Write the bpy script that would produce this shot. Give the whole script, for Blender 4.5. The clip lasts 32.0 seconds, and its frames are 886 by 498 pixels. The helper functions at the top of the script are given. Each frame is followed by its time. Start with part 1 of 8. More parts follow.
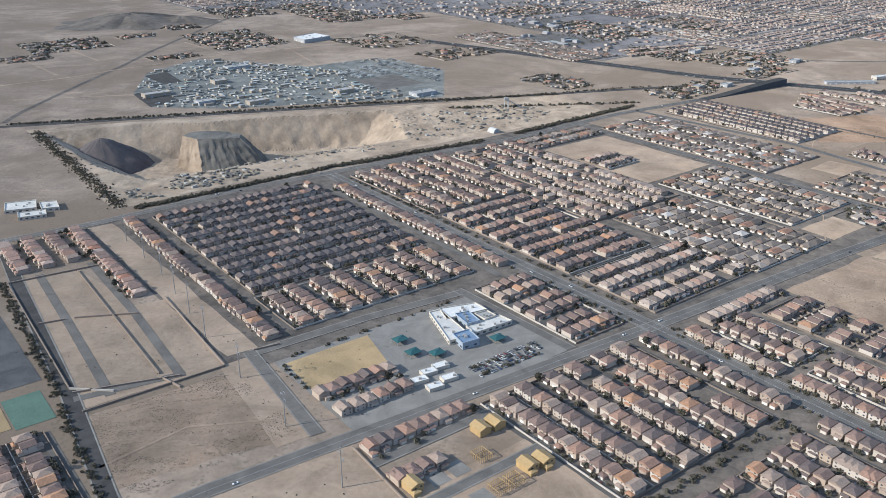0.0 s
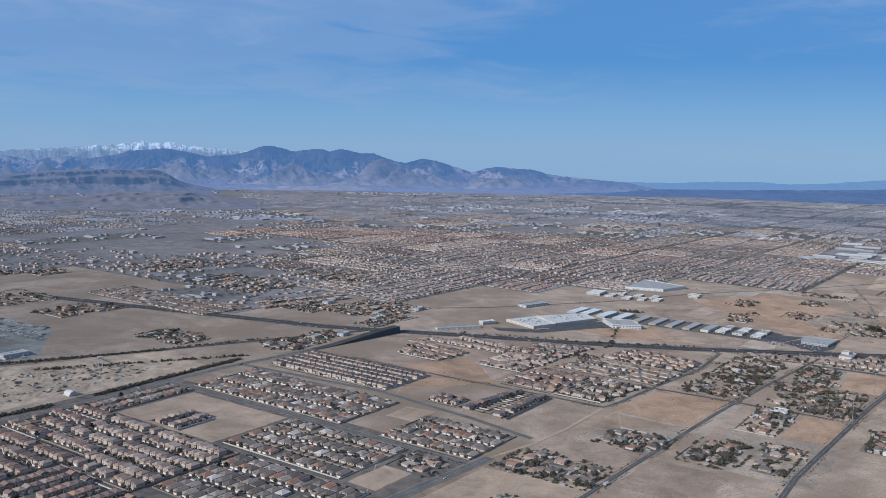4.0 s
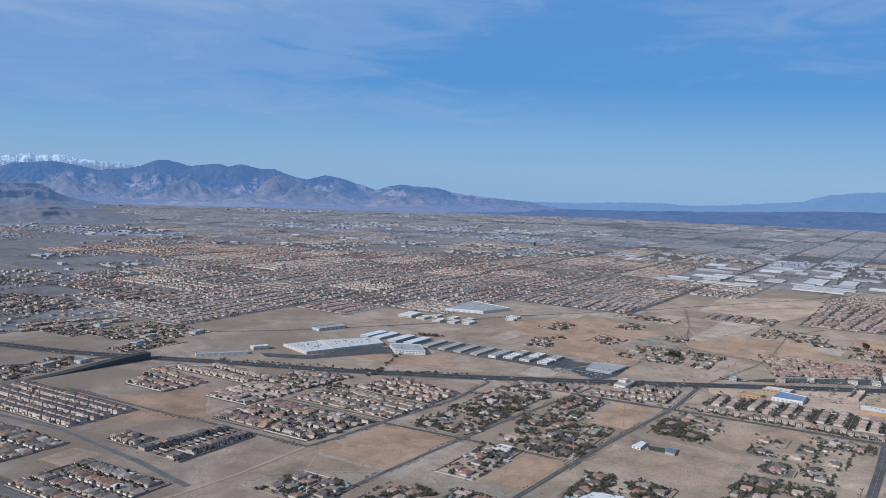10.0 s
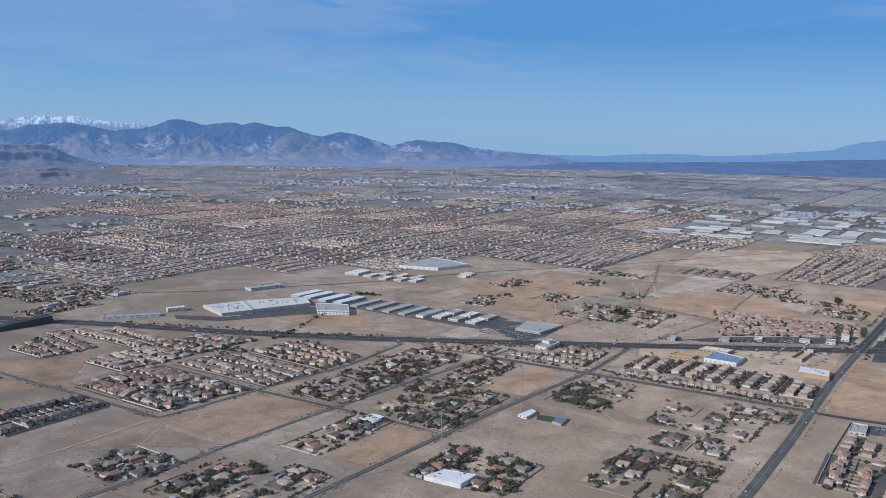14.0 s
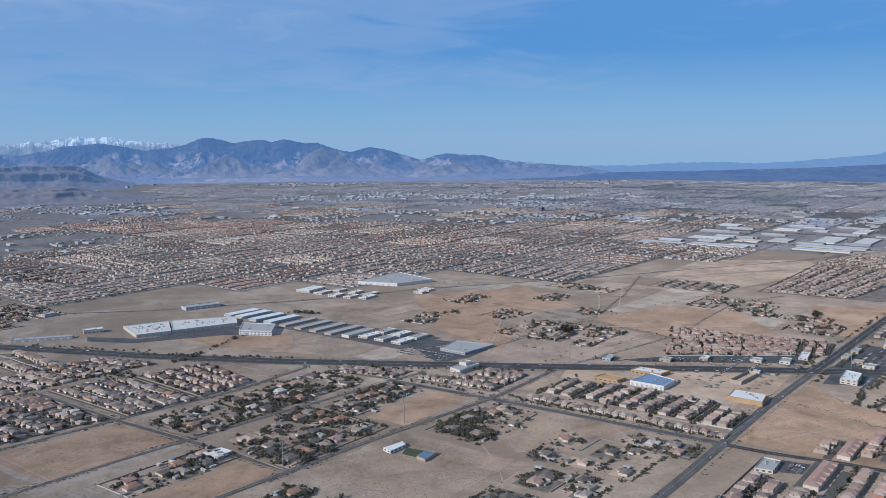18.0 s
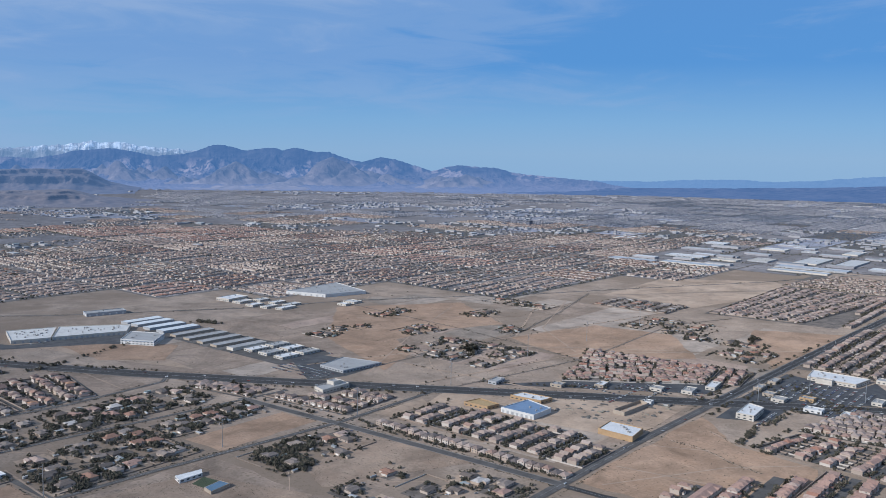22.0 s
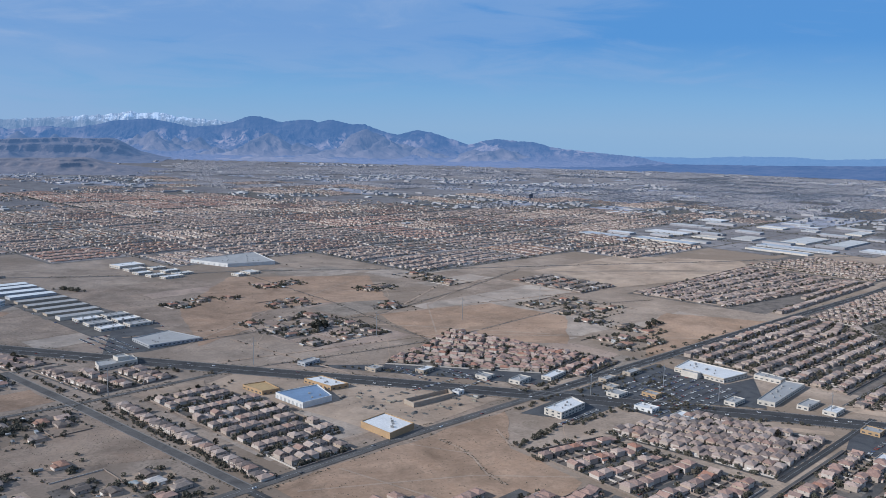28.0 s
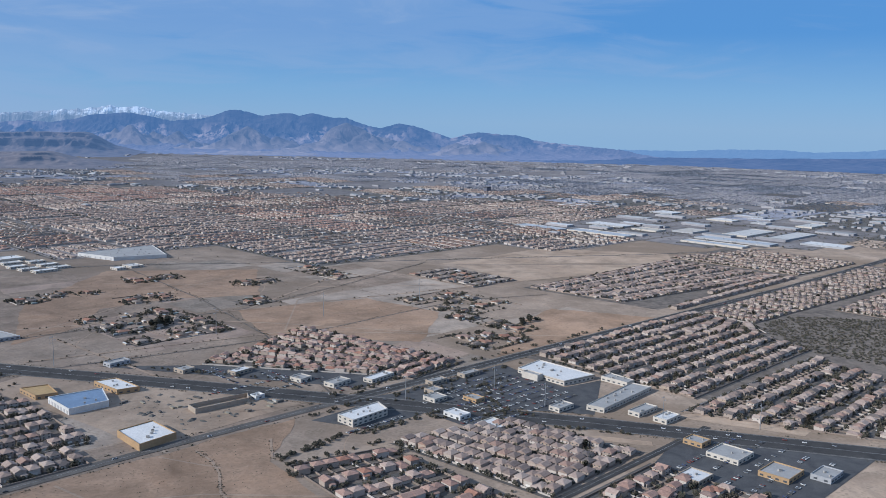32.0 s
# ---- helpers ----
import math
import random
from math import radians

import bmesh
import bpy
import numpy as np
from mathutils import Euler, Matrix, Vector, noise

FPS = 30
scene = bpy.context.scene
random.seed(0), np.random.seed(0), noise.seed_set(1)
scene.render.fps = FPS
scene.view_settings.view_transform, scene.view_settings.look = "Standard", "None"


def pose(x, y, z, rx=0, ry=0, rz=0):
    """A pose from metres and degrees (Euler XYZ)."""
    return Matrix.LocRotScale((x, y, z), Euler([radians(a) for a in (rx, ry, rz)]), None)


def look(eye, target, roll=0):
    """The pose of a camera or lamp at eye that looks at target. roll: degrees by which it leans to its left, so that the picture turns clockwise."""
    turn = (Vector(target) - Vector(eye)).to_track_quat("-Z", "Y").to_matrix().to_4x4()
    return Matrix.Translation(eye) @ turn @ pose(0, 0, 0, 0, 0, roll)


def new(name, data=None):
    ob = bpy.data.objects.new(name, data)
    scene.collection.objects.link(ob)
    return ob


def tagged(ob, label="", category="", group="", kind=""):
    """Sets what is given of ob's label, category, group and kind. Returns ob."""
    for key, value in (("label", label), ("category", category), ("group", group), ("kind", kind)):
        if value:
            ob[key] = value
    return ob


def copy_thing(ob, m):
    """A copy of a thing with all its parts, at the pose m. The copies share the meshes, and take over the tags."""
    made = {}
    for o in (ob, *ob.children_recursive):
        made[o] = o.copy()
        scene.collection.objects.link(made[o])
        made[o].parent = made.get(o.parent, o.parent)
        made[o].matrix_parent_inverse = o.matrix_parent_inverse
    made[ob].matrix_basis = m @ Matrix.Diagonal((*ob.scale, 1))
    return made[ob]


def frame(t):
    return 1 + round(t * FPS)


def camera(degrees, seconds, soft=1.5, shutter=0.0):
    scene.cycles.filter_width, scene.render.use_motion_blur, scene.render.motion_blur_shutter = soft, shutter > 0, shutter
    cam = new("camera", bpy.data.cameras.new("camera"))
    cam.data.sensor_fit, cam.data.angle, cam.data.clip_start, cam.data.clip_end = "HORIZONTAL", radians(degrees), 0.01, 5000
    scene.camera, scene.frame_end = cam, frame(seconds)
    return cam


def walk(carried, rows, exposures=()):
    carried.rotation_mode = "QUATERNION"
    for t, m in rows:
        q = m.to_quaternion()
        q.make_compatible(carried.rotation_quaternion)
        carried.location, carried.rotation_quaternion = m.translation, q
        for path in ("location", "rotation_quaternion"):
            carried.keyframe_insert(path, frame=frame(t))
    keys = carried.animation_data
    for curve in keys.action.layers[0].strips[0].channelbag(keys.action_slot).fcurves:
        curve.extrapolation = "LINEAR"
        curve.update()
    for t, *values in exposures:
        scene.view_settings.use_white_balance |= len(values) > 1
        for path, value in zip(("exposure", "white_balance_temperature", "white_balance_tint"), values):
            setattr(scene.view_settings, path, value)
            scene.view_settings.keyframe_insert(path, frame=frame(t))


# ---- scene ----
cam = camera(53.63, 32.0, soft=0.85)

# seconds, eye x, y, z, heading (to the left of +y), pitch, roll
PATH = (
    (0, -498.5, 15.1, 192.7, -7.30, -22.67, -0.29),
    (0.5, -484.8, 13.0, 193.4, -7.53, -23.87, -0.15),
    (1, -470.9, 11.0, 194.0, -10.13, -23.62, 1.02),
    (1.5, -456.9, 9.1, 194.4, -14.39, -19.77, 2.77),
    (2, -442.7, 7.3, 194.9, -18.27, -10.71, 1.00),
    (2.5, -428.3, 5.5, 195.2, -22.17, -8.81, 0.23),
    (3, -413.9, 3.8, 195.5, -23.94, -7.64, 0.68),
    (3.5, -399.3, 2.3, 195.7, -24.68, -6.76, 1.13),
    (5.5, -339.6, -3.3, 195.9, -25.16, -6.13, 2.24),
    (6, -324.4, -4.4, 195.8, -26.21, -5.95, 2.25),
    (6.5, -309.1, -5.5, 195.7, -26.64, -5.88, 2.22),
    (7, -293.6, -6.6, 195.5, -27.06, -5.69, 2.14),
    (7.5, -278.1, -7.5, 195.2, -27.63, -5.47, 2.16),
    (8, -262.5, -8.3, 194.9, -28.30, -5.31, 2.19),
    (8.5, -246.8, -9.1, 194.5, -28.86, -5.20, 2.19),
    (9, -231.0, -9.8, 194.1, -29.15, -5.10, 2.20),
    (9.5, -215.1, -10.5, 193.6, -29.16, -5.17, 2.13),
    (10, -199.2, -11.0, 193.1, -29.10, -5.13, 2.26),
    (10.5, -183.2, -11.5, 192.6, -28.86, -5.16, 2.24),
    (11, -167.1, -11.9, 192.0, -28.79, -5.25, 2.35),
    (11.5, -150.9, -12.2, 191.3, -28.65, -5.51, 2.49),
    (12, -134.7, -12.5, 190.7, -28.24, -5.90, 2.37),
    (12.5, -118.5, -12.6, 190.0, -27.79, -6.51, 2.18),
    (13, -102.1, -12.7, 189.2, -27.40, -7.02, 1.95),
    (13.5, -85.8, -12.8, 188.4, -26.96, -7.64, 1.56),
    (14, -69.4, -12.7, 187.6, -26.56, -8.04, 1.15),
    (14.5, -52.9, -12.6, 186.8, -26.39, -8.40, 0.73),
    (16.5, 13.1, -11.5, 183.1, -24.86, -8.02, -0.22),
    (17, 29.7, -11.0, 182.2, -24.18, -7.80, -0.23),
    (17.5, 46.3, -10.5, 181.2, -23.53, -7.49, -0.18),
    (18, 62.9, -9.9, 180.2, -22.99, -7.13, -0.17),
    (18.5, 79.5, -9.2, 179.1, -22.67, -6.98, 0.10),
    (19, 96.0, -8.5, 178.1, -22.25, -6.88, 0.33),
    (19.5, 112.6, -7.7, 177.0, -22.10, -6.63, 0.66),
    (20, 129.2, -6.8, 176.0, -22.13, -6.47, 1.10),
    (20.5, 145.7, -5.9, 174.9, -21.82, -6.41, 1.22),
    (21, 162.3, -4.9, 173.8, -21.56, -6.39, 1.22),
    (21.5, 178.8, -3.8, 172.7, -21.18, -6.37, 1.08),
    (22, 195.3, -2.7, 171.6, -20.80, -6.28, 1.01),
    (22.5, 211.7, -1.5, 170.5, -20.33, -6.20, 1.02),
    (23, 228.1, -0.3, 169.4, -20.00, -6.17, 1.08),
    (23.5, 244.5, 1.1, 168.3, -19.53, -6.24, 1.04),
    (24, 260.8, 2.4, 167.2, -19.16, -6.32, 1.07),
    (24.5, 277.1, 3.9, 166.0, -18.77, -6.46, 1.13),
    (25, 293.3, 5.3, 164.9, -18.27, -6.75, 1.27),
    (25.5, 309.5, 6.9, 163.9, -17.82, -6.99, 1.46),
    (27.5, 373.4, 13.7, 159.6, -16.26, -7.56, 1.52),
    (28, 389.2, 15.5, 158.5, -16.22, -7.89, 1.51),
    (28.5, 404.9, 17.4, 157.5, -16.05, -8.07, 1.54),
    (29, 420.6, 19.4, 156.5, -15.97, -8.16, 1.67),
    (29.5, 436.1, 21.4, 155.5, -15.99, -8.16, 1.71),
    (30, 451.5, 23.5, 154.6, -16.01, -8.21, 1.56),
    (30.5, 466.8, 25.6, 153.6, -15.98, -8.30, 1.59),
    (31, 482.1, 27.8, 152.7, -15.82, -8.33, 1.44),
    (31.5, 497.2, 30.0, 151.8, -15.84, -8.44, 1.36),
    (32, 512.2, 32.3, 150.9, -15.85, -8.19, 1.36),
)


def aimed(x, y, z, yaw, pitch, roll):
    a, b = radians(yaw), radians(pitch)
    ahead = Vector((-math.sin(a) * math.cos(b), math.cos(a) * math.cos(b), math.sin(b)))
    eye = Vector((x, y, z))
    return look(eye, eye + ahead, roll)


walk(cam, [(r[0], aimed(*r[1:])) for r in PATH], [(0, 0.50, 6180, 6), (1.4, 0.48, 6160, 6), (2.2, 0.32, 5980, 8), (2.8, -0.03, 5930, 9), (6, 0.02, 5920, 9), (32, 0.05, 5860, 9)])

# ---------------------------------------------------------------- light
SUN_ELEVATION, SUN_FROM = 27.0, 188.0   # degrees; the sun stands over -x, a little towards -y

sun = new("sun", bpy.data.lights.new("sun", "SUN"))
sun.data.energy, sun.data.angle, sun.data.color = 4.25, radians(0.6), (1.0, 0.945, 0.875)
toward = Vector((math.cos(radians(SUN_FROM)) * math.cos(radians(SUN_ELEVATION)),
                 math.sin(radians(SUN_FROM)) * math.cos(radians(SUN_ELEVATION)), math.sin(radians(SUN_ELEVATION))))
sun.matrix_world = look(toward * 500, (0, 0, 0))

world = bpy.data.worlds.new("world")
scene.world = world
world.use_nodes = True


def node(tree, kind, **values):
    n = tree.nodes.new(kind)
    for key, value in values.items():
        n.inputs[key].default_value = value
    return n


def ramp(tree, fac, stops, interpolation="LINEAR"):
    n = tree.nodes.new("ShaderNodeValToRGB")
    n.color_ramp.interpolation = interpolation
    while len(n.color_ramp.elements) < len(stops):
        n.color_ramp.elements.new(0.5)
    for e, (pos, col) in zip(n.color_ramp.elements, stops):
        e.position, e.color = pos, (*col, 1)
    tree.links.new(fac, n.inputs["Fac"])
    return n.outputs["Color"]


def mixed(tree, fac, a, b, kind="MIX"):
    n = tree.nodes.new("ShaderNodeMix")
    n.data_type, n.blend_type = "RGBA", kind
    for slot, v in ((0, fac), (6, a), (7, b)):
        if hasattr(v, "is_linked"):
            tree.links.new(v, n.inputs[slot])
        else:
            n.inputs[slot].default_value = (*v, 1) if isinstance(v, tuple) else v
    return n.outputs[2]


def math_node(tree, op, a, b=None, clamp=False):
    n = tree.nodes.new("ShaderNodeMath")
    n.operation, n.use_clamp = op, clamp
    for slot, v in ((0, a), (1, b)):
        if v is None:
            continue
        if hasattr(v, "is_linked"):
            tree.links.new(v, n.inputs[slot])
        else:
            n.inputs[slot].default_value = v
    return n.outputs[0]


def noise_tex(tree, vec, scale, detail=3.0, rough=0.55, warp=0.0):
    n = node(tree, "ShaderNodeTexNoise", Scale=scale, Detail=detail, Roughness=rough, Distortion=warp)
    tree.links.new(vec, n.inputs["Vector"])
    return n.outputs["Fac"]


def build_sky():
    t = world.node_tree
    t.nodes.clear()
    sky = t.nodes.new("ShaderNodeTexSky")
    sky.sky_type, sky.sun_disc = "NISHITA", False
    sky.sun_elevation = radians(SUN_ELEVATION)
    sky.sun_rotation = radians(90.0 - SUN_FROM)
    sky.altitude, sky.air_density, sky.dust_density, sky.ozone_density = 700, 1.0, 0.3, 2.0
    coord = t.nodes.new("ShaderNodeTexCoord").outputs["Generated"]
    sep = t.nodes.new("ShaderNodeSeparateXYZ")
    t.links.new(coord, sep.inputs[0])
    up = sep.outputs["Z"]
    # clear air: deep blue a little above the horizon, paler close to it
    clear = ramp(t, up, [(0.0, (3.3, 5.6, 8.4)), (0.035, (2.6, 5.2, 8.5)), (0.10, (1.15, 3.65, 8.0)), (0.22, (1.5, 3.7, 7.8)), (0.6, (1.0, 2.4, 5.8))])
    air = mixed(t, 0.88, sky.outputs[0], clear)
    # thin drawn-out cirrus, denser higher up and towards -x
    flat = t.nodes.new("ShaderNodeMapping")
    flat.inputs["Scale"].default_value = (1.0, 1.0, 5.0)
    flat.inputs["Rotation"].default_value = (0.0, 0.10, 0.0)
    t.links.new(coord, flat.inputs["Vector"])
    veil = noise_tex(t, flat.outputs[0], 2.1, 4.0, 0.5, 0.5)
    fine = noise_tex(t, flat.outputs[0], 8.0, 7.0, 0.62, 0.9)
    cover = math_node(t, "ADD", math_node(t, "MULTIPLY", veil, 0.60), math_node(t, "MULTIPLY", fine, 0.40))
    cover = math_node(t, "ADD", cover, math_node(t, "MULTIPLY", up, 1.15))
    cover = math_node(t, "SUBTRACT", cover, math_node(t, "MULTIPLY", sep.outputs["X"], 0.20))
    amount = ramp(t, cover, [(0.44, (0, 0, 0)), (0.60, (0.42, 0.42, 0.42)), (0.78, (0.85, 0.85, 0.85))], "EASE")
    col = mixed(t, amount, air, (4.0, 5.5, 8.1))
    bg = node(t, "ShaderNodeBackground", Strength=0.074)
    t.links.new(col, bg.inputs["Color"])
    out = t.nodes.new("ShaderNodeOutputWorld")
    t.links.new(bg.outputs[0], out.inputs["Surface"])


build_sky()

# ---------------------------------------------------------------- materials
def material(name, rough=0.9, metal=0.0):
    m = bpy.data.materials.new(name)
    m.use_nodes = True
    t = m.node_tree
    b = t.nodes["Principled BSDF"]
    b.inputs["Roughness"].default_value, b.inputs["Metallic"].default_value = rough, metal
    b.inputs["Specular IOR Level"].default_value = 0.25
    return m, t, b


def place_vec(t):
    return t.nodes.new("ShaderNodeNewGeometry").outputs["Position"]


def bump(t, b, height, strength, distance):
    n = node(t, "ShaderNodeBump", Strength=strength, Distance=distance)
    t.links.new(height, n.inputs["Height"])
    t.links.new(n.outputs[0], b.inputs["Normal"])


def earth(name, dark, light, patch=0.012, grain=0.5, scrub=0.0, scrub_scale=0.35, bumpy=0.5, grey=None):
    """Bare desert soil: broad tone, wash streaks, grain and low scrub."""
    m, t, b = material(name, 0.95)
    b.inputs["Diffuse Roughness"].default_value = 0.55
    p = place_vec(t)
    broad = noise_tex(t, p, patch, 5, 0.6, 0.6)
    fine = noise_tex(t, p, grain, 4, 0.65)
    mid = noise_tex(t, p, 0.07, 4, 0.6, 1.2)
    fac = math_node(t, "ADD", math_node(t, "MULTIPLY", broad, 0.5), math_node(t, "ADD", math_node(t, "MULTIPLY", mid, 0.3), math_node(t, "MULTIPLY", fine, 0.2)))
    col = ramp(t, fac, [(0.39, dark), (0.61, light)])
    # washes, crusts and scuffed ground
    scuff = ramp(t, noise_tex(t, p, 0.035, 7, 0.72, 0.5), [(0.36, (0.69, 0.725, 0.755)), (0.50, (0.90, 0.94, 0.985)), (0.66, (1.07, 1.09, 1.11))])
    col = mixed(t, 1.0, col, scuff, "MULTIPLY")
    if grey:
        worn = ramp(t, noise_tex(t, p, 0.0065, 5, 0.62, 0.9), [(0.42, (0, 0, 0)), (0.60, (0.85, 0.85, 0.85))])
        col = mixed(t, worn, col, grey)
    if scrub:
        dots = t.nodes.new("ShaderNodeTexVoronoi")
        dots.inputs["Scale"].default_value = scrub_scale
        t.links.new(p, dots.inputs["Vector"])
        spot = ramp(t, dots.outputs["Distance"], [(0.0, (1, 1, 1)), (0.33, (0.6, 0.6, 0.6)), (0.46, (0, 0, 0))])
        thick = ramp(t, mid, [(0.42, (0, 0, 0)), (0.6, (1, 1, 1))])
        amount = mixed(t, 1.0, spot, thick, "MULTIPLY")
        amount = mixed(t, 1.0, amount, (scrub, scrub, scrub), "MULTIPLY")
        col = mixed(t, amount, col, (0.10, 0.085, 0.055))
    t.links.new(col, b.inputs["Base Color"])
    bump(t, b, fine, bumpy, 0.4)
    return m


def asphalt(name, base, worn):
    m, t, b = material(name, 0.95)
    b.inputs["Specular IOR Level"].default_value = 0.1
    p = place_vec(t)
    a = noise_tex(t, p, 0.09, 4, 0.6, 0.8)
    g = noise_tex(t, p, 2.5, 3, 0.6)
    fac = math_node(t, "ADD", math_node(t, "MULTIPLY", a, 0.65), math_node(t, "MULTIPLY", g, 0.35))
    t.links.new(ramp(t, fac, [(0.36, base), (0.62, worn)]), b.inputs["Base Color"])
    return m


def mixed_tint(name, stops, rough=0.9, island=False, grain=1.2, amount=0.35, constant=True):
    """A paint or tile whose tone differs from piece to piece, with weathering over it."""
    m, t, b = material(name, rough)
    if island:
        rnd = t.nodes.new("ShaderNodeNewGeometry").outputs["Random Per Island"]
    else:
        rnd = t.nodes.new("ShaderNodeObjectInfo").outputs["Random"]
    col = ramp(t, rnd, stops, "CONSTANT" if constant else "LINEAR")
    p = place_vec(t)
    n1 = noise_tex(t, p, grain, 4, 0.65)
    n2 = noise_tex(t, p, 0.15, 3, 0.6)
    w = math_node(t, "ADD", math_node(t, "MULTIPLY", n1, 0.6), math_node(t, "MULTIPLY", n2, 0.4))
    shade = ramp(t, w, [(0.3, (1 - amount,) * 3), (0.7, (1 + amount * 0.5,) * 3)])
    t.links.new(mixed(t, 1.0, col, shade, "MULTIPLY"), b.inputs["Base Color"])
    return m


ROOF_STOPS = [(0.0, (0.180, 0.126, 0.108)), (0.22, (0.217, 0.148, 0.123)), (0.42, (0.265, 0.174, 0.139)), (0.58, (0.143, 0.110, 0.101)),
              (0.72, (0.318, 0.192, 0.141)), (0.84, (0.329, 0.245, 0.195)), (0.95, (0.392, 0.220, 0.135))]
PALE_STOPS = [(0.0, (0.214, 0.174, 0.147)), (0.22, (0.165, 0.131, 0.109)), (0.42, (0.268, 0.215, 0.179)), (0.55, (0.133, 0.110, 0.095)),
              (0.72, (0.322, 0.265, 0.224)), (0.82, (0.298, 0.171, 0.120)), (0.95, (0.525, 0.468, 0.415))]
DARK_STOPS = [(0.0, (0.115, 0.095, 0.092)), (0.25, (0.140, 0.112, 0.105)), (0.5, (0.095, 0.083, 0.085)), (0.72, (0.174, 0.132, 0.117)), (0.9, (0.255, 0.157, 0.115))]
TAN_STOPS = [(0.0, (0.314, 0.230, 0.186)), (0.25, (0.375, 0.280, 0.227)), (0.45, (0.235, 0.177, 0.148)), (0.62, (0.420, 0.325, 0.267)), (0.82, (0.330, 0.213, 0.164)), (0.92, (0.168, 0.137, 0.121))]
TILE_STOPS = [(0.0, (0.330, 0.205, 0.160)), (0.3, (0.385, 0.245, 0.190)), (0.55, (0.270, 0.185, 0.152)), (0.75, (0.430, 0.315, 0.255)), (0.92, (0.34, 0.175, 0.12))]
WALL_STOPS = [(0.0, (0.424, 0.350, 0.293)), (0.25, (0.472, 0.403, 0.347)), (0.45, (0.360, 0.290, 0.240)), (0.65, (0.504, 0.441, 0.385)), (0.85, (0.408, 0.320, 0.251))]

MAT = {}
MAT["desert"] = earth("desert_soil", (0.232, 0.169, 0.122), (0.400, 0.300, 0.224), scrub=0.5, scrub_scale=0.5, grey=(0.196, 0.146, 0.106))
MAT["scrub"] = earth("scrub_soil", (0.225, 0.154, 0.106), (0.365, 0.262, 0.186), scrub=0.5, scrub_scale=0.7)
MAT["graded"] = earth("graded_soil", (0.300, 0.210, 0.144), (0.430, 0.315, 0.225), scrub=0.15)
MAT["orange"] = earth("reddish_soil", (0.255, 0.160, 0.100), (0.395, 0.258, 0.170), scrub=0.35, scrub_scale=0.5)
MAT["scrub_hill"] = earth("scrubby_hill_rock", (0.120, 0.098, 0.080), (0.225, 0.180, 0.144), patch=0.03, grain=0.3)
MAT["soil_brown"] = earth("brown_desert_soil", (0.202, 0.144, 0.103), (0.346, 0.254, 0.187), patch=0.02, scrub=0.6, scrub_scale=0.45)
MAT["soil_rose"] = earth("rose_desert_soil", (0.252, 0.177, 0.130), (0.406, 0.294, 0.224), patch=0.02, scrub=0.35, scrub_scale=0.5)
MAT["soil_pale"] = earth("pale_desert_soil", (0.274, 0.210, 0.160), (0.428, 0.338, 0.264), patch=0.02, scrub=0.3, scrub_scale=0.5)
MAT["soil_grey"] = earth("grey_scrub_soil", (0.202, 0.156, 0.118), (0.340, 0.266, 0.205), patch=0.02, scrub=0.8, scrub_scale=0.4)
MAT["grass_dry"] = earth("dry_turf", (0.33, 0.225, 0.115), (0.44, 0.305, 0.165), grain=0.9)
MAT["quarry"] = earth("quarry_limestone", (0.290, 0.208, 0.142), (0.480, 0.362, 0.260), patch=0.025, grain=0.3)
MAT["quarry_grey"] = earth("grey_quarry_rock", (0.125, 0.112, 0.096), (0.215, 0.190, 0.160), patch=0.03, grain=0.3)
MAT["gravel_dark"] = earth("dark_gravel", (0.10, 0.082, 0.078), (0.15, 0.122, 0.112))
MAT["yard_grey"] = earth("grey_works_ground", (0.135, 0.132, 0.116), (0.250, 0.238, 0.208), patch=0.05, grain=0.5)
MAT["yard"] = earth("yard_gravel", (0.092, 0.075, 0.063), (0.195, 0.158, 0.128), patch=0.15, grain=0.8)
MAT["asphalt"] = asphalt("asphalt", (0.046, 0.044, 0.043), (0.082, 0.077, 0.073))
MAT["asphalt_old"] = asphalt("worn_asphalt", (0.105, 0.097, 0.089), (0.170, 0.155, 0.140))
MAT["asphalt_side"] = asphalt("side_street_asphalt", (0.078, 0.072, 0.067), (0.135, 0.123, 0.112))
MAT["asphalt_lot"] = asphalt("parking_asphalt", (0.062, 0.062, 0.066), (0.112, 0.110, 0.108))
MAT["concrete"] = asphalt("concrete", (0.170, 0.158, 0.143), (0.255, 0.236, 0.212))
MAT["roof"] = mixed_tint("concrete_tile_roof", ROOF_STOPS)
MAT["roof_i"] = mixed_tint("concrete_tile_roofs", ROOF_STOPS, island=True)
MAT["roof_tan"] = mixed_tint("tan_tile_roof", TAN_STOPS)
MAT["roof_tan_i"] = mixed_tint("tan_tile_roofs", TAN_STOPS, island=True)
MAT["roof_pale"] = mixed_tint("pale_shingle_roof", PALE_STOPS)
MAT["roof_pale_i"] = mixed_tint("pale_shingle_roofs", PALE_STOPS, island=True)
MAT["roof_dark"] = mixed_tint("dark_tile_roof", DARK_STOPS)
MAT["roof_dark_i"] = mixed_tint("dark_tile_roofs", DARK_STOPS, island=True)
MAT["roof_tile"] = mixed_tint("terracotta_tile_roof", TILE_STOPS)
MAT["roof_tile_i"] = mixed_tint("terracotta_tile_roofs", TILE_STOPS, island=True)
MAT["wall"] = mixed_tint("stucco_wall", WALL_STOPS, amount=0.15)
MAT["wall_i"] = mixed_tint("stucco_walls", WALL_STOPS, island=True, amount=0.15)
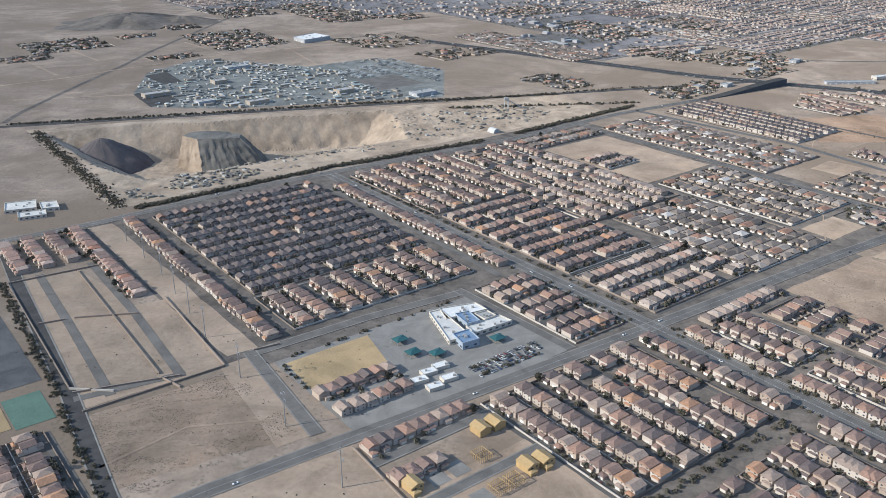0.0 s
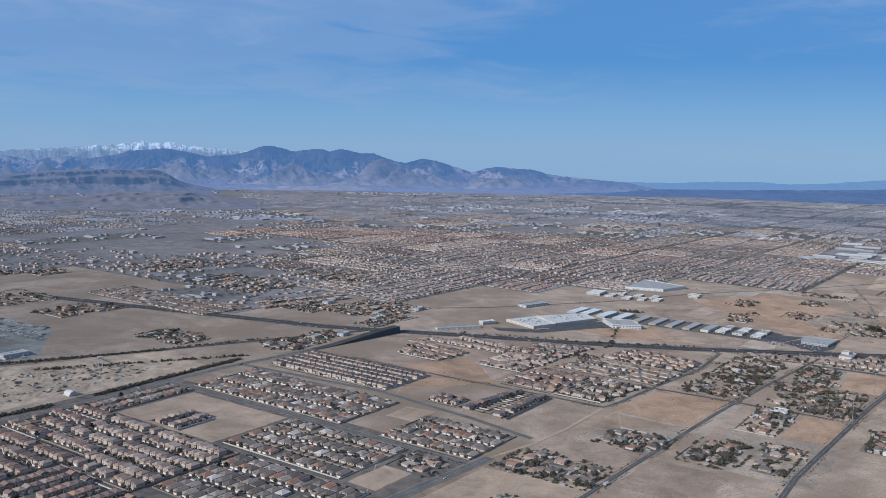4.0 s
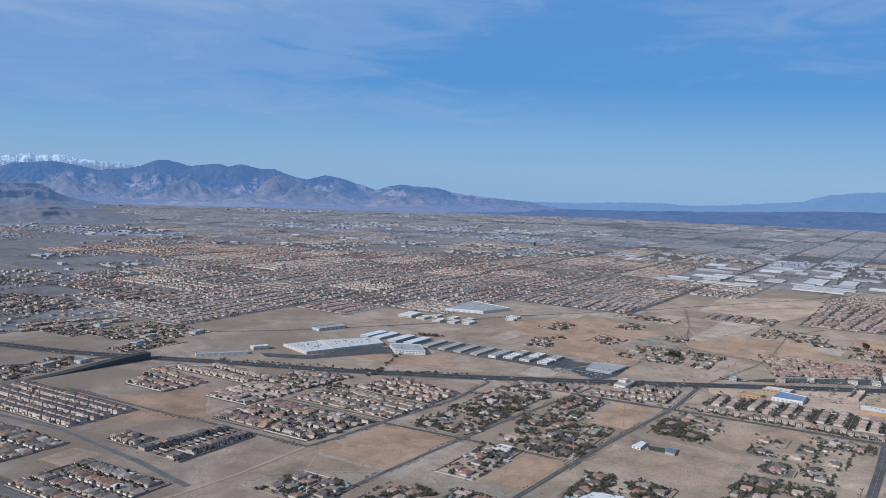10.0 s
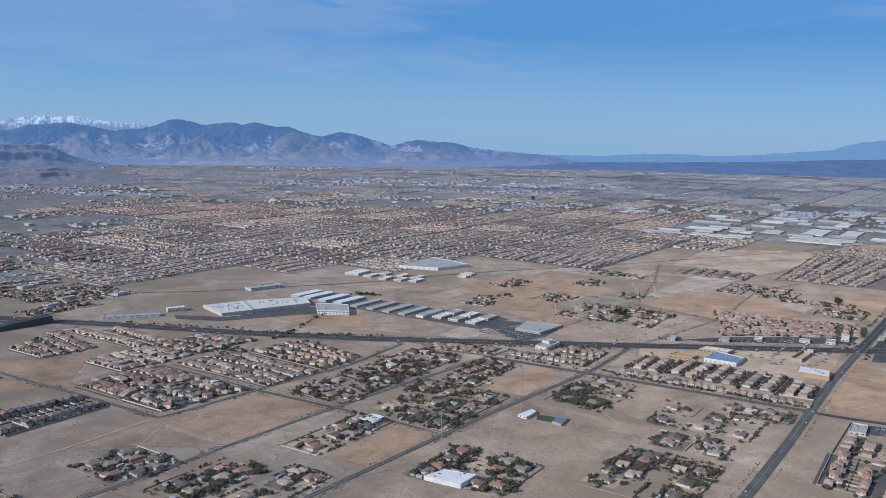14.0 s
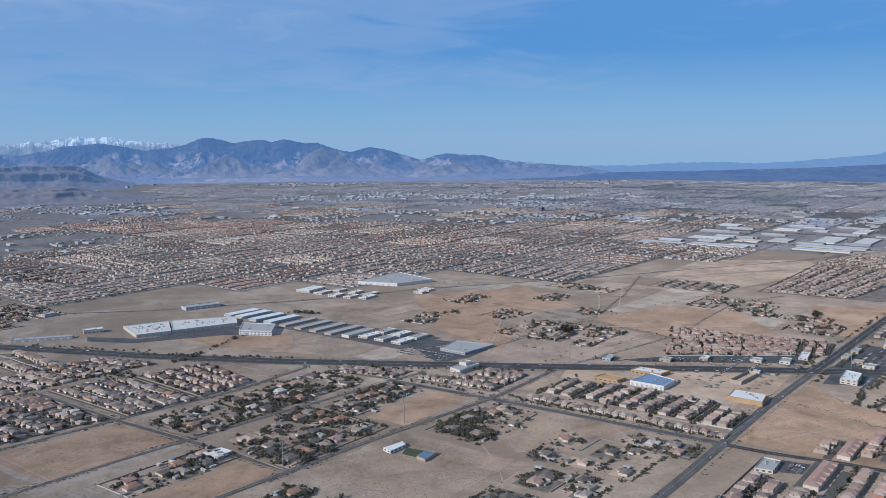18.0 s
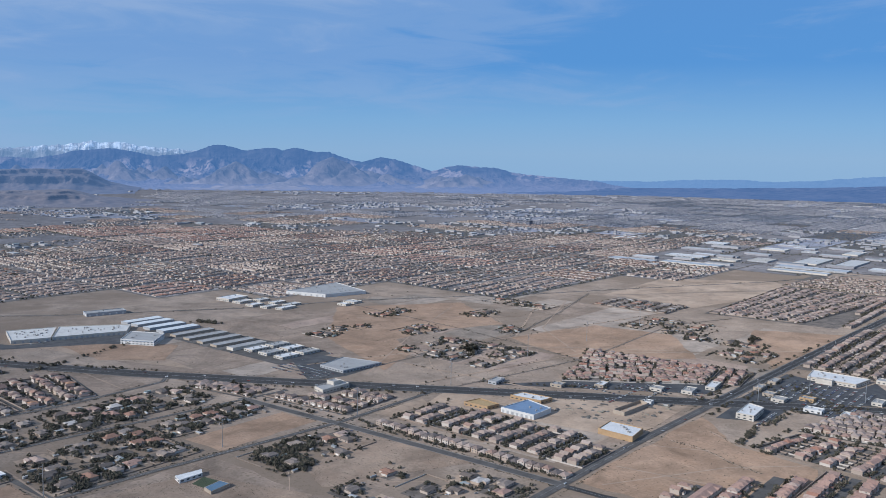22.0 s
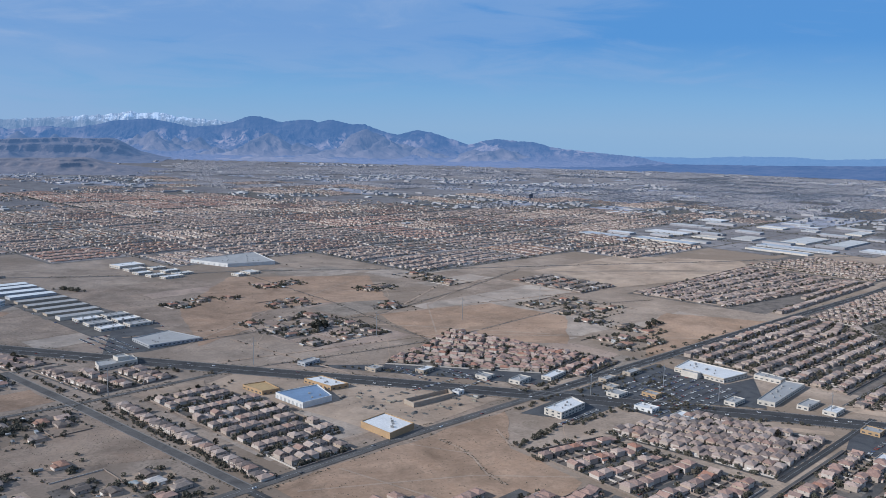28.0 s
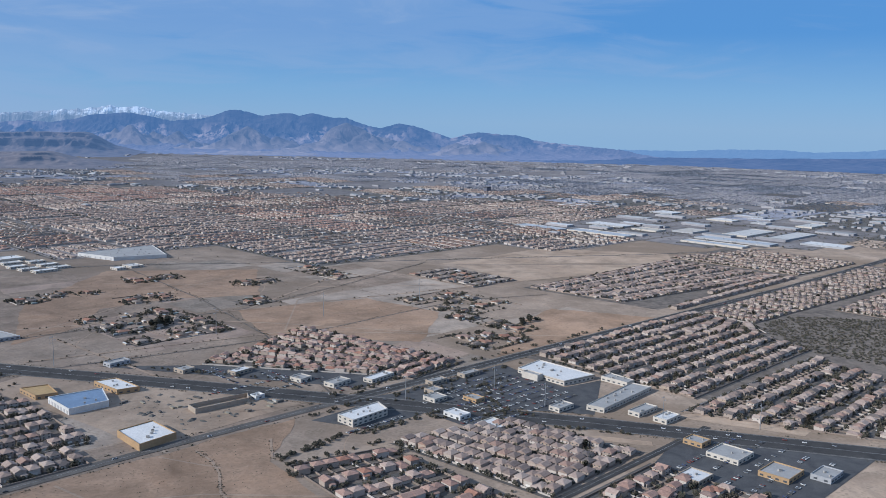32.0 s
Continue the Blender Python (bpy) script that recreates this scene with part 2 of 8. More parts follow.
MAT["wall_far"] = mixed_tint("pale_stucco_walls", [(0.0, (0.40, 0.338, 0.292)), (0.3, (0.46, 0.398, 0.348)), (0.6, (0.35, 0.290, 0.248)), (0.8, (0.52, 0.46, 0.41))], island=True, amount=0.15)
MAT["garage"] = mixed_tint("garage_door_paint", [(0.0, (0.55, 0.50, 0.44)), (0.5, (0.68, 0.64, 0.58))], amount=0.1)
MAT["white"] = mixed_tint("white_membrane", [(0.0, (0.58, 0.56, 0.53)), (0.4, (0.66, 0.64, 0.61)), (0.75, (0.50, 0.485, 0.46))], island=True, amount=0.22)
MAT["block"] = mixed_tint("block_wall", [(0.0, (0.27, 0.212, 0.172)), (0.4, (0.21, 0.168, 0.138)), (0.78, (0.46, 0.41, 0.36))], island=True, amount=0.2)
MAT["leaf"] = mixed_tint("foliage", [(0.0, (0.058, 0.056, 0.041)), (0.3, (0.084, 0.075, 0.055)), (0.6, (0.118, 0.096, 0.072)), (0.85, (0.066, 0.066, 0.048))], island=True, amount=0.5)
# distant haze put into greyer, bluer colours of roofs, trees, ground and walls
HAZED_STOPS = [(0.0, (0.225, 0.218, 0.235)), (0.25, (0.265, 0.252, 0.262)), (0.5, (0.190, 0.188, 0.210)), (0.72, (0.305, 0.285, 0.285)), (0.9, (0.37, 0.355, 0.355))]
MAT["roof_hazed_i"] = mixed_tint("hazed_shingle_roofs", HAZED_STOPS, island=True)
MAT["leaf_hazed"] = mixed_tint("hazed_foliage", [(0.0, (0.075, 0.088, 0.112)), (0.4, (0.098, 0.110, 0.132)), (0.75, (0.125, 0.132, 0.148))], island=True, amount=0.4)
MAT["ground_hazed"] = earth("hazed_city_ground", (0.205, 0.205, 0.235), (0.345, 0.335, 0.362), patch=0.02, grain=0.2)
MAT["wall_hazed"] = mixed_tint("hazed_stucco_walls", [(0.0, (0.315, 0.30, 0.308)), (0.4, (0.36, 0.342, 0.345)), (0.75, (0.275, 0.265, 0.278))], island=True, amount=0.15)
# grey-brown soil, with distant haze taken into its tone
MAT["desert_far"] = earth("hazed_grey_soil", (0.140, 0.124, 0.120), (0.240, 0.212, 0.202), patch=0.006, grain=0.1, scrub=0.5, scrub_scale=0.08)
MAT["town_ground"] = earth("pinkish_town_ground", (0.235, 0.196, 0.178), (0.375, 0.318, 0.288), patch=0.05, grain=0.4)
MAT["track"] = earth("driven_soil", (0.270, 0.188, 0.130), (0.420, 0.300, 0.212))
MAT["hall_roof"] = mixed_tint("flat_hall_roofs", [(0.0, (0.46, 0.45, 0.43)), (0.3, (0.30, 0.295, 0.285)), (0.55, (0.62, 0.61, 0.59)), (0.68, (0.24, 0.245, 0.25)), (0.85, (0.38, 0.36, 0.33))], 0.7, island=True, amount=0.12)
MAT["bark"] = mixed_tint("bark", [(0.0, (0.16, 0.12, 0.085)), (0.5, (0.13, 0.10, 0.075))])


def plain(name, col, rough=0.7, metal=0.0, amount=0.15, grain=0.8):
    m, t, b = material(name, rough, metal)
    p = place_vec(t)
    n = noise_tex(t, p, grain, 4, 0.6)
    n2 = noise_tex(t, p, 0.12, 3, 0.6)
    w = math_node(t, "ADD", math_node(t, "MULTIPLY", n, 0.5), math_node(t, "MULTIPLY", n2, 0.5))
    lo, hi = tuple(c * (1 - amount) for c in col), tuple(min(c * (1 + amount), 0.95) for c in col)
    t.links.new(ramp(t, w, [(0.35, lo), (0.65, hi)]), b.inputs["Base Color"])
    return m


MAT["paint_white"] = plain("white_road_paint", (0.34, 0.34, 0.33))
MAT["glass"] = plain("window_glass", (0.075, 0.080, 0.088), 0.2)
MAT["metal_roof"] = plain("grey_roof_membrane", (0.34, 0.325, 0.305), 0.75)
MAT["cream"] = plain("cream_stucco", (0.50, 0.45, 0.385))
MAT["off_white"] = plain("off_white_panel", (0.56, 0.545, 0.52))
MAT["tan_wall"] = plain("tan_panel", (0.34, 0.28, 0.22))
MAT["grey_wall"] = plain("grey_panel", (0.34, 0.34, 0.345))
MAT["brick"] = plain("orange_block", (0.37, 0.245, 0.135))
MAT["blue_roof"] = plain("blue_roof_sheet", (0.17, 0.235, 0.33), 0.45)
MAT["blue_wall"] = plain("blue_panel", (0.30, 0.34, 0.39), 0.5)
MAT["teal_roof"] = plain("pale_teal_sheet", (0.60, 0.605, 0.585), 0.6)
MAT["pale_roof"] = plain("dusty_roof_membrane", (0.53, 0.505, 0.465), 0.7, 0.0, 0.14, 0.3)
MAT["haze_roof"] = plain("pale_blue_sheet", (0.44, 0.45, 0.46), 0.5)
MAT["green"] = plain("green_court", (0.09, 0.145, 0.11))
MAT["teal"] = plain("teal_shade", (0.03, 0.095, 0.10), 0.6)
MAT["wood"] = plain("raw_sheathing", (0.40, 0.27, 0.13))
MAT["steel"] = plain("galvanised_steel", (0.38, 0.385, 0.39), 0.45, 0.6)
MAT["dark_wall"] = plain("dark_retaining_wall", (0.075, 0.078, 0.085), 0.8)
MAT["tower_wall"] = plain("dark_blue_panel", (0.125, 0.130, 0.160), 0.5)
MAT["tyre"] = plain("tyre_rubber", (0.02, 0.02, 0.02), 0.8)
MAT["lawn"] = plain("watered_lawn", (0.062, 0.075, 0.042), 0.9, 0.0, 0.3, 1.5)
MAT["barn_roof"] = plain("blue_barn_roof", (0.105, 0.165, 0.225), 0.6)
MAT["solar"] = plain("solar_panel", (0.02, 0.025, 0.05), 0.2)
MAT["car"] = mixed_tint("car_paint", [(0.0, (0.52, 0.52, 0.51)), (0.2, (0.05, 0.05, 0.055)), (0.45, (0.22, 0.225, 0.23)), (0.66, (0.18, 0.04, 0.03)), (0.75, (0.05, 0.07, 0.15)), (0.84, (0.12, 0.115, 0.10)), (0.92, (0.60, 0.59, 0.56))], 0.45, island=True, amount=0.05)
MAT["shed_roof"] = mixed_tint("works_shed_roofs", [(0.0, (0.40, 0.39, 0.37)), (0.25, (0.27, 0.28, 0.28)), (0.45, (0.27, 0.31, 0.29)), (0.6, (0.22, 0.19, 0.165)), (0.75, (0.50, 0.49, 0.46)), (0.82, (0.18, 0.175, 0.165))], 0.6, island=True, amount=0.2)
MAT["scrap"] = mixed_tint("old_machinery", [(0.0, (0.20, 0.17, 0.14)), (0.35, (0.12, 0.11, 0.10)), (0.6, (0.30, 0.26, 0.2)), (0.85, (0.42, 0.40, 0.36))], 0.7, island=True)
MAT["van"] = mixed_tint("van_paint", [(0.0, (0.45, 0.44, 0.41)), (0.4, (0.30, 0.29, 0.265)), (0.7, (0.18, 0.175, 0.165)), (0.9, (0.55, 0.54, 0.52))], 0.5, island=True, amount=0.08)

# ---------------------------------------------------------------- plan
# u runs along the street grid (to the right and away), v across it (to the left and away); the origin is the big crossing.
ORIGIN, GRID = Vector((-355.1, 365.1)), radians(30.0)
CU, SU = math.cos(GRID), math.sin(GRID)


def at(u, v):
    return (ORIGIN.x + u * CU - v * SU, ORIGIN.y + u * SU + v * CU)


def part(name, mesh, mat, parent, label=""):
    """Links a bmesh or a mesh as one object under a thing or part."""
    if isinstance(mesh, bmesh.types.BMesh):
        me = bpy.data.meshes.new(name)
        mesh.to_mesh(me)
        mesh.free()
    else:
        me = mesh
    if mat is not None and not me.materials:
        me.materials.append(mat)
    ob = new(name, me)
    ob.parent = parent
    return tagged(ob, label=label)


def solid(name, verts, faces, mats, slots=None):
    me = bpy.data.meshes.new(name)
    me.from_pydata(verts, [], faces)
    for m in mats:
        me.materials.append(m)
    if slots is not None:
        me.polygons.foreach_set("material_index", slots)
    me.update()
    return me


def box_faces(x0, x1, y0, y1, z0, z1, bottom=False):
    v = [(x0, y0, z0), (x1, y0, z0), (x1, y1, z0), (x0, y1, z0), (x0, y0, z1), (x1, y0, z1), (x1, y1, z1), (x0, y1, z1)]
    f = [(0, 1, 5, 4), (1, 2, 6, 5), (2, 3, 7, 6), (3, 0, 4, 7), (4, 5, 6, 7)]
    if bottom:
        f.append((3, 2, 1, 0))
    return v, f


def hip_faces(x0, x1, y0, y1, z, h, over=0.3, lip=0.12, gable=False):
    """A hipped (or gabled) roof with a fascia, ridge along the longer side."""
    x0, x1, y0, y1 = x0 - over, x1 + over, y0 - over, y1 + over
    base = [(x0, y0, z - lip), (x1, y0, z - lip), (x1, y1, z - lip), (x0, y1, z - lip), (x0, y0, z), (x1, y0, z), (x1, y1, z), (x0, y1, z)]
    f = [(0, 1, 5, 4), (1, 2, 6, 5), (2, 3, 7, 6), (3, 0, 4, 7), (3, 2, 1, 0)]
    if x1 - x0 >= y1 - y0:
        r = 0 if gable else (y1 - y0) / 2
        base += [(x0 + r, (y0 + y1) / 2, z + h), (x1 - r, (y0 + y1) / 2, z + h)]
        f += [(4, 5, 9, 8), (6, 7, 8, 9), (5, 6, 9), (7, 4, 8)]
    else:
        r = 0 if gable else (x1 - x0) / 2
        base += [((x0 + x1) / 2, y0 + r, z + h), ((x0 + x1) / 2, y1 - r, z + h)]
        f += [(5, 6, 9, 8), (7, 4, 8, 9), (4, 5, 8), (6, 7, 9)]
    return base, f


def joined(*pieces):
    verts, faces = [], []
    for v, f in pieces:
        n = len(verts)
        verts += list(v)
        faces += [tuple(i + n for i in g) for g in f]
    return verts, faces


class Batch:
    """Many copies of small templates joined into one mesh."""

    def __init__(self):
        self.v, self.loops, self.sizes, self.mats, self.count = [], [], [], [], 0

    def add(self, template, xyz, turn, scale=None):
        tv, tf, tm = template
        tv = np.asarray(tv, float)
        xyz = np.asarray(xyz, float).reshape(-1, 3)
        n = len(xyz)
        if n == 0:
            return
        turn = np.broadcast_to(np.asarray(turn, float), (n,))
        scale = np.ones((n, 3)) if scale is None else np.broadcast_to(np.asarray(scale, float), (n, 3))
        p = tv[None] * scale[:, None]
        c, s = np.cos(turn)[:, None], np.sin(turn)[:, None]
        q = np.stack([p[..., 0] * c - p[..., 1] * s, p[..., 0] * s + p[..., 1] * c, p[..., 2]], -1) + xyz[:, None]
        self.v.append(q.reshape(-1, 3))
        flat = np.concatenate([np.array(f) for f in tf])
        start = self.count + np.arange(n)[:, None] * len(tv)
        self.loops.append((flat[None] + start).ravel())
        self.sizes.append(np.tile([len(f) for f in tf], n))
        self.mats.append(np.tile(tm, n))
        self.count += n * len(tv)

    def mesh(self, name, mats):
        me = bpy.data.meshes.new(name)
        if not self.v:
            return me
        v, loops, sizes, idx = np.concatenate(self.v), np.concatenate(self.loops), np.concatenate(self.sizes), np.concatenate(self.mats)
        me.vertices.add(len(v))
        me.vertices.foreach_set("co", v.ravel().astype(np.float32))
        me.loops.add(len(loops))
        me.loops.foreach_set("vertex_index", loops.astype(np.int32))
        me.polygons.add(len(sizes))
        me.polygons.foreach_set("loop_start", np.concatenate([[0], np.cumsum(sizes)[:-1]]).astype(np.int32))
        for m in mats:
            me.materials.append(m)
        me.polygons.foreach_set("material_index", idx.astype(np.int32))
        me.polygons.foreach_set("use_smooth", np.zeros(len(sizes), dtype=bool))
        me.update(calc_edges=True)
        return me


# ---------------------------------------------------------------- ground, one sheet with the quarry dug into it
PIT = ((-126, 420), (-132, 546), (-55, 522), (-3, 490), (35, 476), (81, 455), (140, 428), (128, 392), (100, 340), (-60, 336), (-108, 366))
WORKS = ((-146, 318), (-138, 562), (-60, 534), (15, 502), (150, 440), (310, 374), (292, 300), (150, 312), (60, 316), (-60, 322))


def inside_distance(px, py, poly):
    """Signed distance to a polygon's edge, positive inside."""
    best, odd = 1e9, False
    for (ax, ay), (bx, by) in zip(poly, poly[1:] + poly[:1]):
        dx, dy = bx - ax, by - ay
        k = max(0.0, min(1.0, ((px - ax) * dx + (py - ay) * dy) / (dx * dx + dy * dy)))
        best = min(best, math.hypot(px - ax - k * dx, py - ay - k * dy))
        if (ay > py) != (by > py) and px < (bx - ax) * (py - ay) / (by - ay) + ax:
            odd = not odd
    return best if odd else -best


def smooth(a, b, x):
    k = max(0.0, min(1.0, (x - a) / (b - a)))
    return k * k * (3 - 2 * k)


def quarry_height(u, v):
    w = inside_distance(u, v, WORKS)
    if w <= 0:
        return 0.0
    n = noise.noise(Vector((u * 0.03, v * 0.03, 0.3)))
    n2 = noise.noise(Vector((u * 0.11, v * 0.11, 3.1)))
    n3 = noise.noise(Vector((u * 0.3, v * 0.3, 5.1)))
    calm = smooth(2, 12, w)
    z = (0.5 * n + 0.5 * n2 + 0.25 * n3) * calm
    # spoil, cuttings and haul roads east of the pit
    east = smooth(90, 125, u) * smooth(250, 190, u) * calm
    z += east * (1.5 * max(0.0, noise.noise(Vector((u * 0.05, v * 0.05, 8.0)))) - 1.6 * max(0.0, 0.35 - abs(noise.noise(Vector((u * 0.028, v * 0.05, 2.0))))) + 0.35 * n3)
    bench = smooth(-8, -30, u)
    d = inside_distance(u, v, PIT) + (0.5 * n3 + 1.2 * n2) * (1 - bench)
    if d > 0:
        floor = 24.0 * smooth(345, 440, v + 0.12 * (u + 50)) * smooth(140, 96, u)
        cut = d * (0.95 + 0.1 * n2 * (1 - bench)) * (1 - 0.35 * smooth(-30, -70, u))
        z = min(z, 0.6) - min(floor, cut)
    return min(z, 2.6)


def build_ground():
    u0, u1, v0, v1, step = -160.0, 320.0, 296.0, 572.0, 2.0
    nu, nv = int((u1 - u0) / step), int((v1 - v0) / step)
    verts, faces, slots = [], [], []
    for j in range(nv + 1):
        for i in range(nu + 1):
            u, v = u0 + (u1 - u0) * i / nu, v0 + (v1 - v0) * j / nv
            x, y = at(u, v)
            verts.append((x, y, quarry_height(u, v)))
    for j in range(nv):
        for i in range(nu):
            a = j * (nu + 1) + i
            faces.append((a, a + 1, a + nu + 2, a + nu + 1))
            u, v = u0 + (u1 - u0) * (i + 0.5) / nu, v0 + (v1 - v0) * (j + 0.5) / nv
            slots.append(1 if inside_distance(u, v, WORKS) > -1 else 0)
    n = len(verts)
    far = 6500.0
    verts += [(*at(u0, v0), 0), (*at(u1, v0), 0), (*at(u1, v1), 0), (*at(u0, v1), 0)]
    verts += [(*at(-far, -far), 0), (*at(far, -far), 0), (*at(far, far), 0), (*at(-far, far), 0)]
    faces += [(n + 4, n + 5, n + 1, n), (n + 5, n + 6, n + 2, n + 1), (n + 6, n + 7, n + 3, n + 2), (n + 7, n + 4, n, n + 3)]
    slots += [0] * 4
    ob = new("ground", solid("ground", verts, faces, [MAT["desert"], MAT["quarry"]], slots))
    for p in ob.data.polygons:
        p.use_smooth = False
    tagged(ob, "tan desert ground with an open quarry dug into it", "ground", kind="structure")


build_ground()


def rock_block():
    """The block of ground left standing in the pit: a flat top and steep, gullied sides."""
    top = ((-43, 460), (-38, 441), (-22, 431), (-8, 424), (-3, 434), (-12, 454), (-30, 466))
    foot = ((-51, 456), (-44, 421), (-22, 409), (6, 404), (18, 424), (4, 468), (-34, 478))
    rows, per = 16, 14
    n = len(top) * per
    verts, faces = [], []
    for j in range(rows + 1):
        k = j / rows
        for i in range(n):
            a, f = divmod(i, per)
            b, f = (a + 1) % len(top), f / per
            tu, tv = top[a][0] * (1 - f) + top[b][0] * f, top[a][1] * (1 - f) + top[b][1] * f
            gu, gv = foot[a][0] * (1 - f) + foot[b][0] * f, foot[a][1] * (1 - f) + foot[b][1] * f
            g = 0.10 * noise.noise(Vector((i * 0.55, k * 2.0, 1.0))) * math.sin(math.pi * k)
            kk = k + g
            x, y = at(gu * (1 - kk) + tu * kk, gv * (1 - kk) + tv * kk)
            x += 1.1 * noise.noise(Vector((x * 0.17, y * 0.17, k * 6.0)))
            y += 1.1 * noise.noise(Vector((x * 0.17, y * 0.17, k * 6.0 + 9)))
            verts.append((x, y, -24.0 + 25.0 * k + 0.6 * noise.noise(Vector((x * 0.2, y * 0.2, k)))))
    for j in range(rows):
        for i in range(n):
            faces.append((j * n + i, j * n + (i + 1) % n, (j + 1) * n + (i + 1) % n, (j + 1) * n + i))
    faces.append(tuple(rows * n + i for i in range(n)))
    # sunward faces get the pale stone, the rest dark grey: light put into colour
    slots = [1 if i // per in (0, 6) else 0 for j in range(rows) for i in range(n)] + [0]
    tagged(new("rock_block", solid("rock_block", verts, faces, [MAT["quarry_grey"], MAT["quarry"]], slots)), "steep grey block of rock left standing in the quarry", "rock", kind="structure")


rock_block()


def slab(name, poly, mat, z=0.05, label="", category="ground", kind="structure", thick=0.0):
    """A flat patch of ground in plan coordinates."""
    bm = bmesh.new()
    vs = [bm.verts.new((*at(u, v), z)) for u, v in poly]
    f = bm.faces.new(vs)
    if f.normal.z < 0:
        f.normal_flip()
    f.normal_update()
    if f.normal.z < 0:
        f.normal_flip()
    me = bpy.data.meshes.new(name)
    bm.to_mesh(me)
    bm.free()
    me.materials.append(mat)
    return tagged(new(name, me), label, category, kind=kind)


def rect(u0, u1, v0, v1):
    return ((u0, v0), (u1, v0), (u1, v1), (u0, v1))


def ribbon(points, half, z, shift=0.0):
    """Vertices and faces of a strip along a line in plan coordinates."""
    pts = [Vector(at(*p)) for p in points]
    verts, faces = [], []
    for i, p in enumerate(pts):
        a, b = pts[max(i - 1, 0)], pts[min(i + 1, len(pts) - 1)]
        d = (b - a).normalized()
        side = Vector((-d.y, d.x))
        zz = z(i) if callable(z) else z
        for s in (-half, half):
            q = p + side * (s + shift)
            verts.append((q.x, q.y, zz))
        if i:
            k = 2 * i
            faces.append((k - 2, k - 1, k + 1, k))
    return verts, faces


ROADS = []


def road(points, width, mat="asphalt", z=0.16, walks=True, lines=True, label="grey asphalt road", yellow=True, name="road"):
    ROADS.append(z)
    z += 0.005 * (len(ROADS) % 12)
    v, f = ribbon(points, width / 2, z)
    ob = tagged(new(name, solid(name, v, [tuple(reversed(g)) for g in f], [MAT[mat]])), label, "road", kind="structure")
    if walks:
        for s in (-1, 1):
            out = ribbon(points, 0.32, z + 0.05, s * (width / 2 + 0.32))
            part("pavement", solid("pavement", out[0], [tuple(reversed(g)) for g in out[1]], [MAT["concrete"]]), None, ob, "pale concrete pavement strip")
    if lines:
        marks = joined(*[ribbon(points, 0.06, z + 0.04, s) for s in ((-0.25, 0.25, -width / 2 + 0.7, width / 2 - 0.7) if width > 8 else (0.0,))])
        part("road_marking", solid("road_marking", marks[0], [tuple(reversed(g)) for g in marks[1]], [MAT["paint_white"]]), None, ob, "worn painted lane lines")
    return ob


QUARRY_ROAD = ((-420, 318), (-159, 300), (-71, 304), (14, 299), (143, 285), (300, 289), (403, 278))
MAIN = ((1, 297), (0, 123), (0, 0), (-2, -126), (-3, -420))
CROSS = ((-430, 16), (-214, 14), (0, 0), (156, -8), (256, -16))
LOT_STREET = ((403, 230), (403, 121), (406, 47), (407, -25), (431, -29), (490, -33), (575, -42), (652, -36), (668, -20))
SECOND = ((163, -90), (273, -93), (443, -99), (541, -105), (700, -120))
THIRD = ((290, -184), (345, -182), (548, -191), (673, -202), (770, -199))
FOURTH = ((440, -365), (603, -365), (762, -362), (878, -364), (1169, -370), (1420, -378), (1800, -378), (2300, -380))
HIGHWAY = ((395, 720), (427, 590), (455, 480), (490, 345), (522, 272), (555, 203), (600, 98), (650, 2), (711, -97), (772, -194), (829, -282), (879, -362), (950, -477), (1019, -599), (1110, -760))
RAIL = ((-700, 830), (-300, 652), (-155, 588), (205, 429), (262, 404), (411, 338), (520, 290))
EAST_EDGE = ((560, 420), (720, 268), (884, 165), (1000, 120), (1197, -8), (1300, -60), (1500, -170), (1800, -300))

road(QUARRY_ROAD, 6.4, "asphalt_old", label="two-lane asphalt road beside the quarry")
road(MAIN, 9.0, "asphalt_old", label="wide grey asphalt avenue with pale kerbs")
road(CROSS, 6.6, "asphalt_old", z=0.15, label="grey asphalt cross street")
road(LOT_STREET, 3.4, "asphalt_side", z=0.15, walks=False, label="narrow asphalt street round the desert lots")
road(((256, -16), (296, -24), (339, -27), (407, -25)), 2.4, "track", z=0.13, walks=False, lines=False, label="pale dirt track between desert lots", name="dirt_track")
road(((675, -366), (676, -387), (679, -406), (684, -430), (687, -462), (690, -540)), 5.2, "asphalt", z=0.15, walks=False, label="new dark asphalt street beside the empty field")
road(((860, -521.5), (945, -521), (990, -520)), 4.2, "asphalt", z=0.15, walks=False, label="dark asphalt street between two tracts")
road(SECOND, 3.2, "asphalt_side", z=0.14, walks=False, label="narrow asphalt street between desert lots")
road(THIRD, 3.8, "asphalt_side", z=0.14, walks=False, label="asphalt street between ranch lots")
road(FOURTH[:4], 6.4, "asphalt_side", z=0.14, walks=False, label="grey asphalt avenue with dirt shoulders")
road(FOURTH[3:], 9.0, "asphalt", z=0.14, label="wide asphalt avenue running to the horizon")
road(HIGHWAY, 17.5, "asphalt", z=0.20, label="broad dark asphalt highway")
road(RAIL, 7.0, "asphalt", z=0.12, walks=False, label="dark road and rail line past the quarry")
road(EAST_EDGE, 3.6, "asphalt_old", z=0.12, walks=False, label="pale worn road along the town's edge")
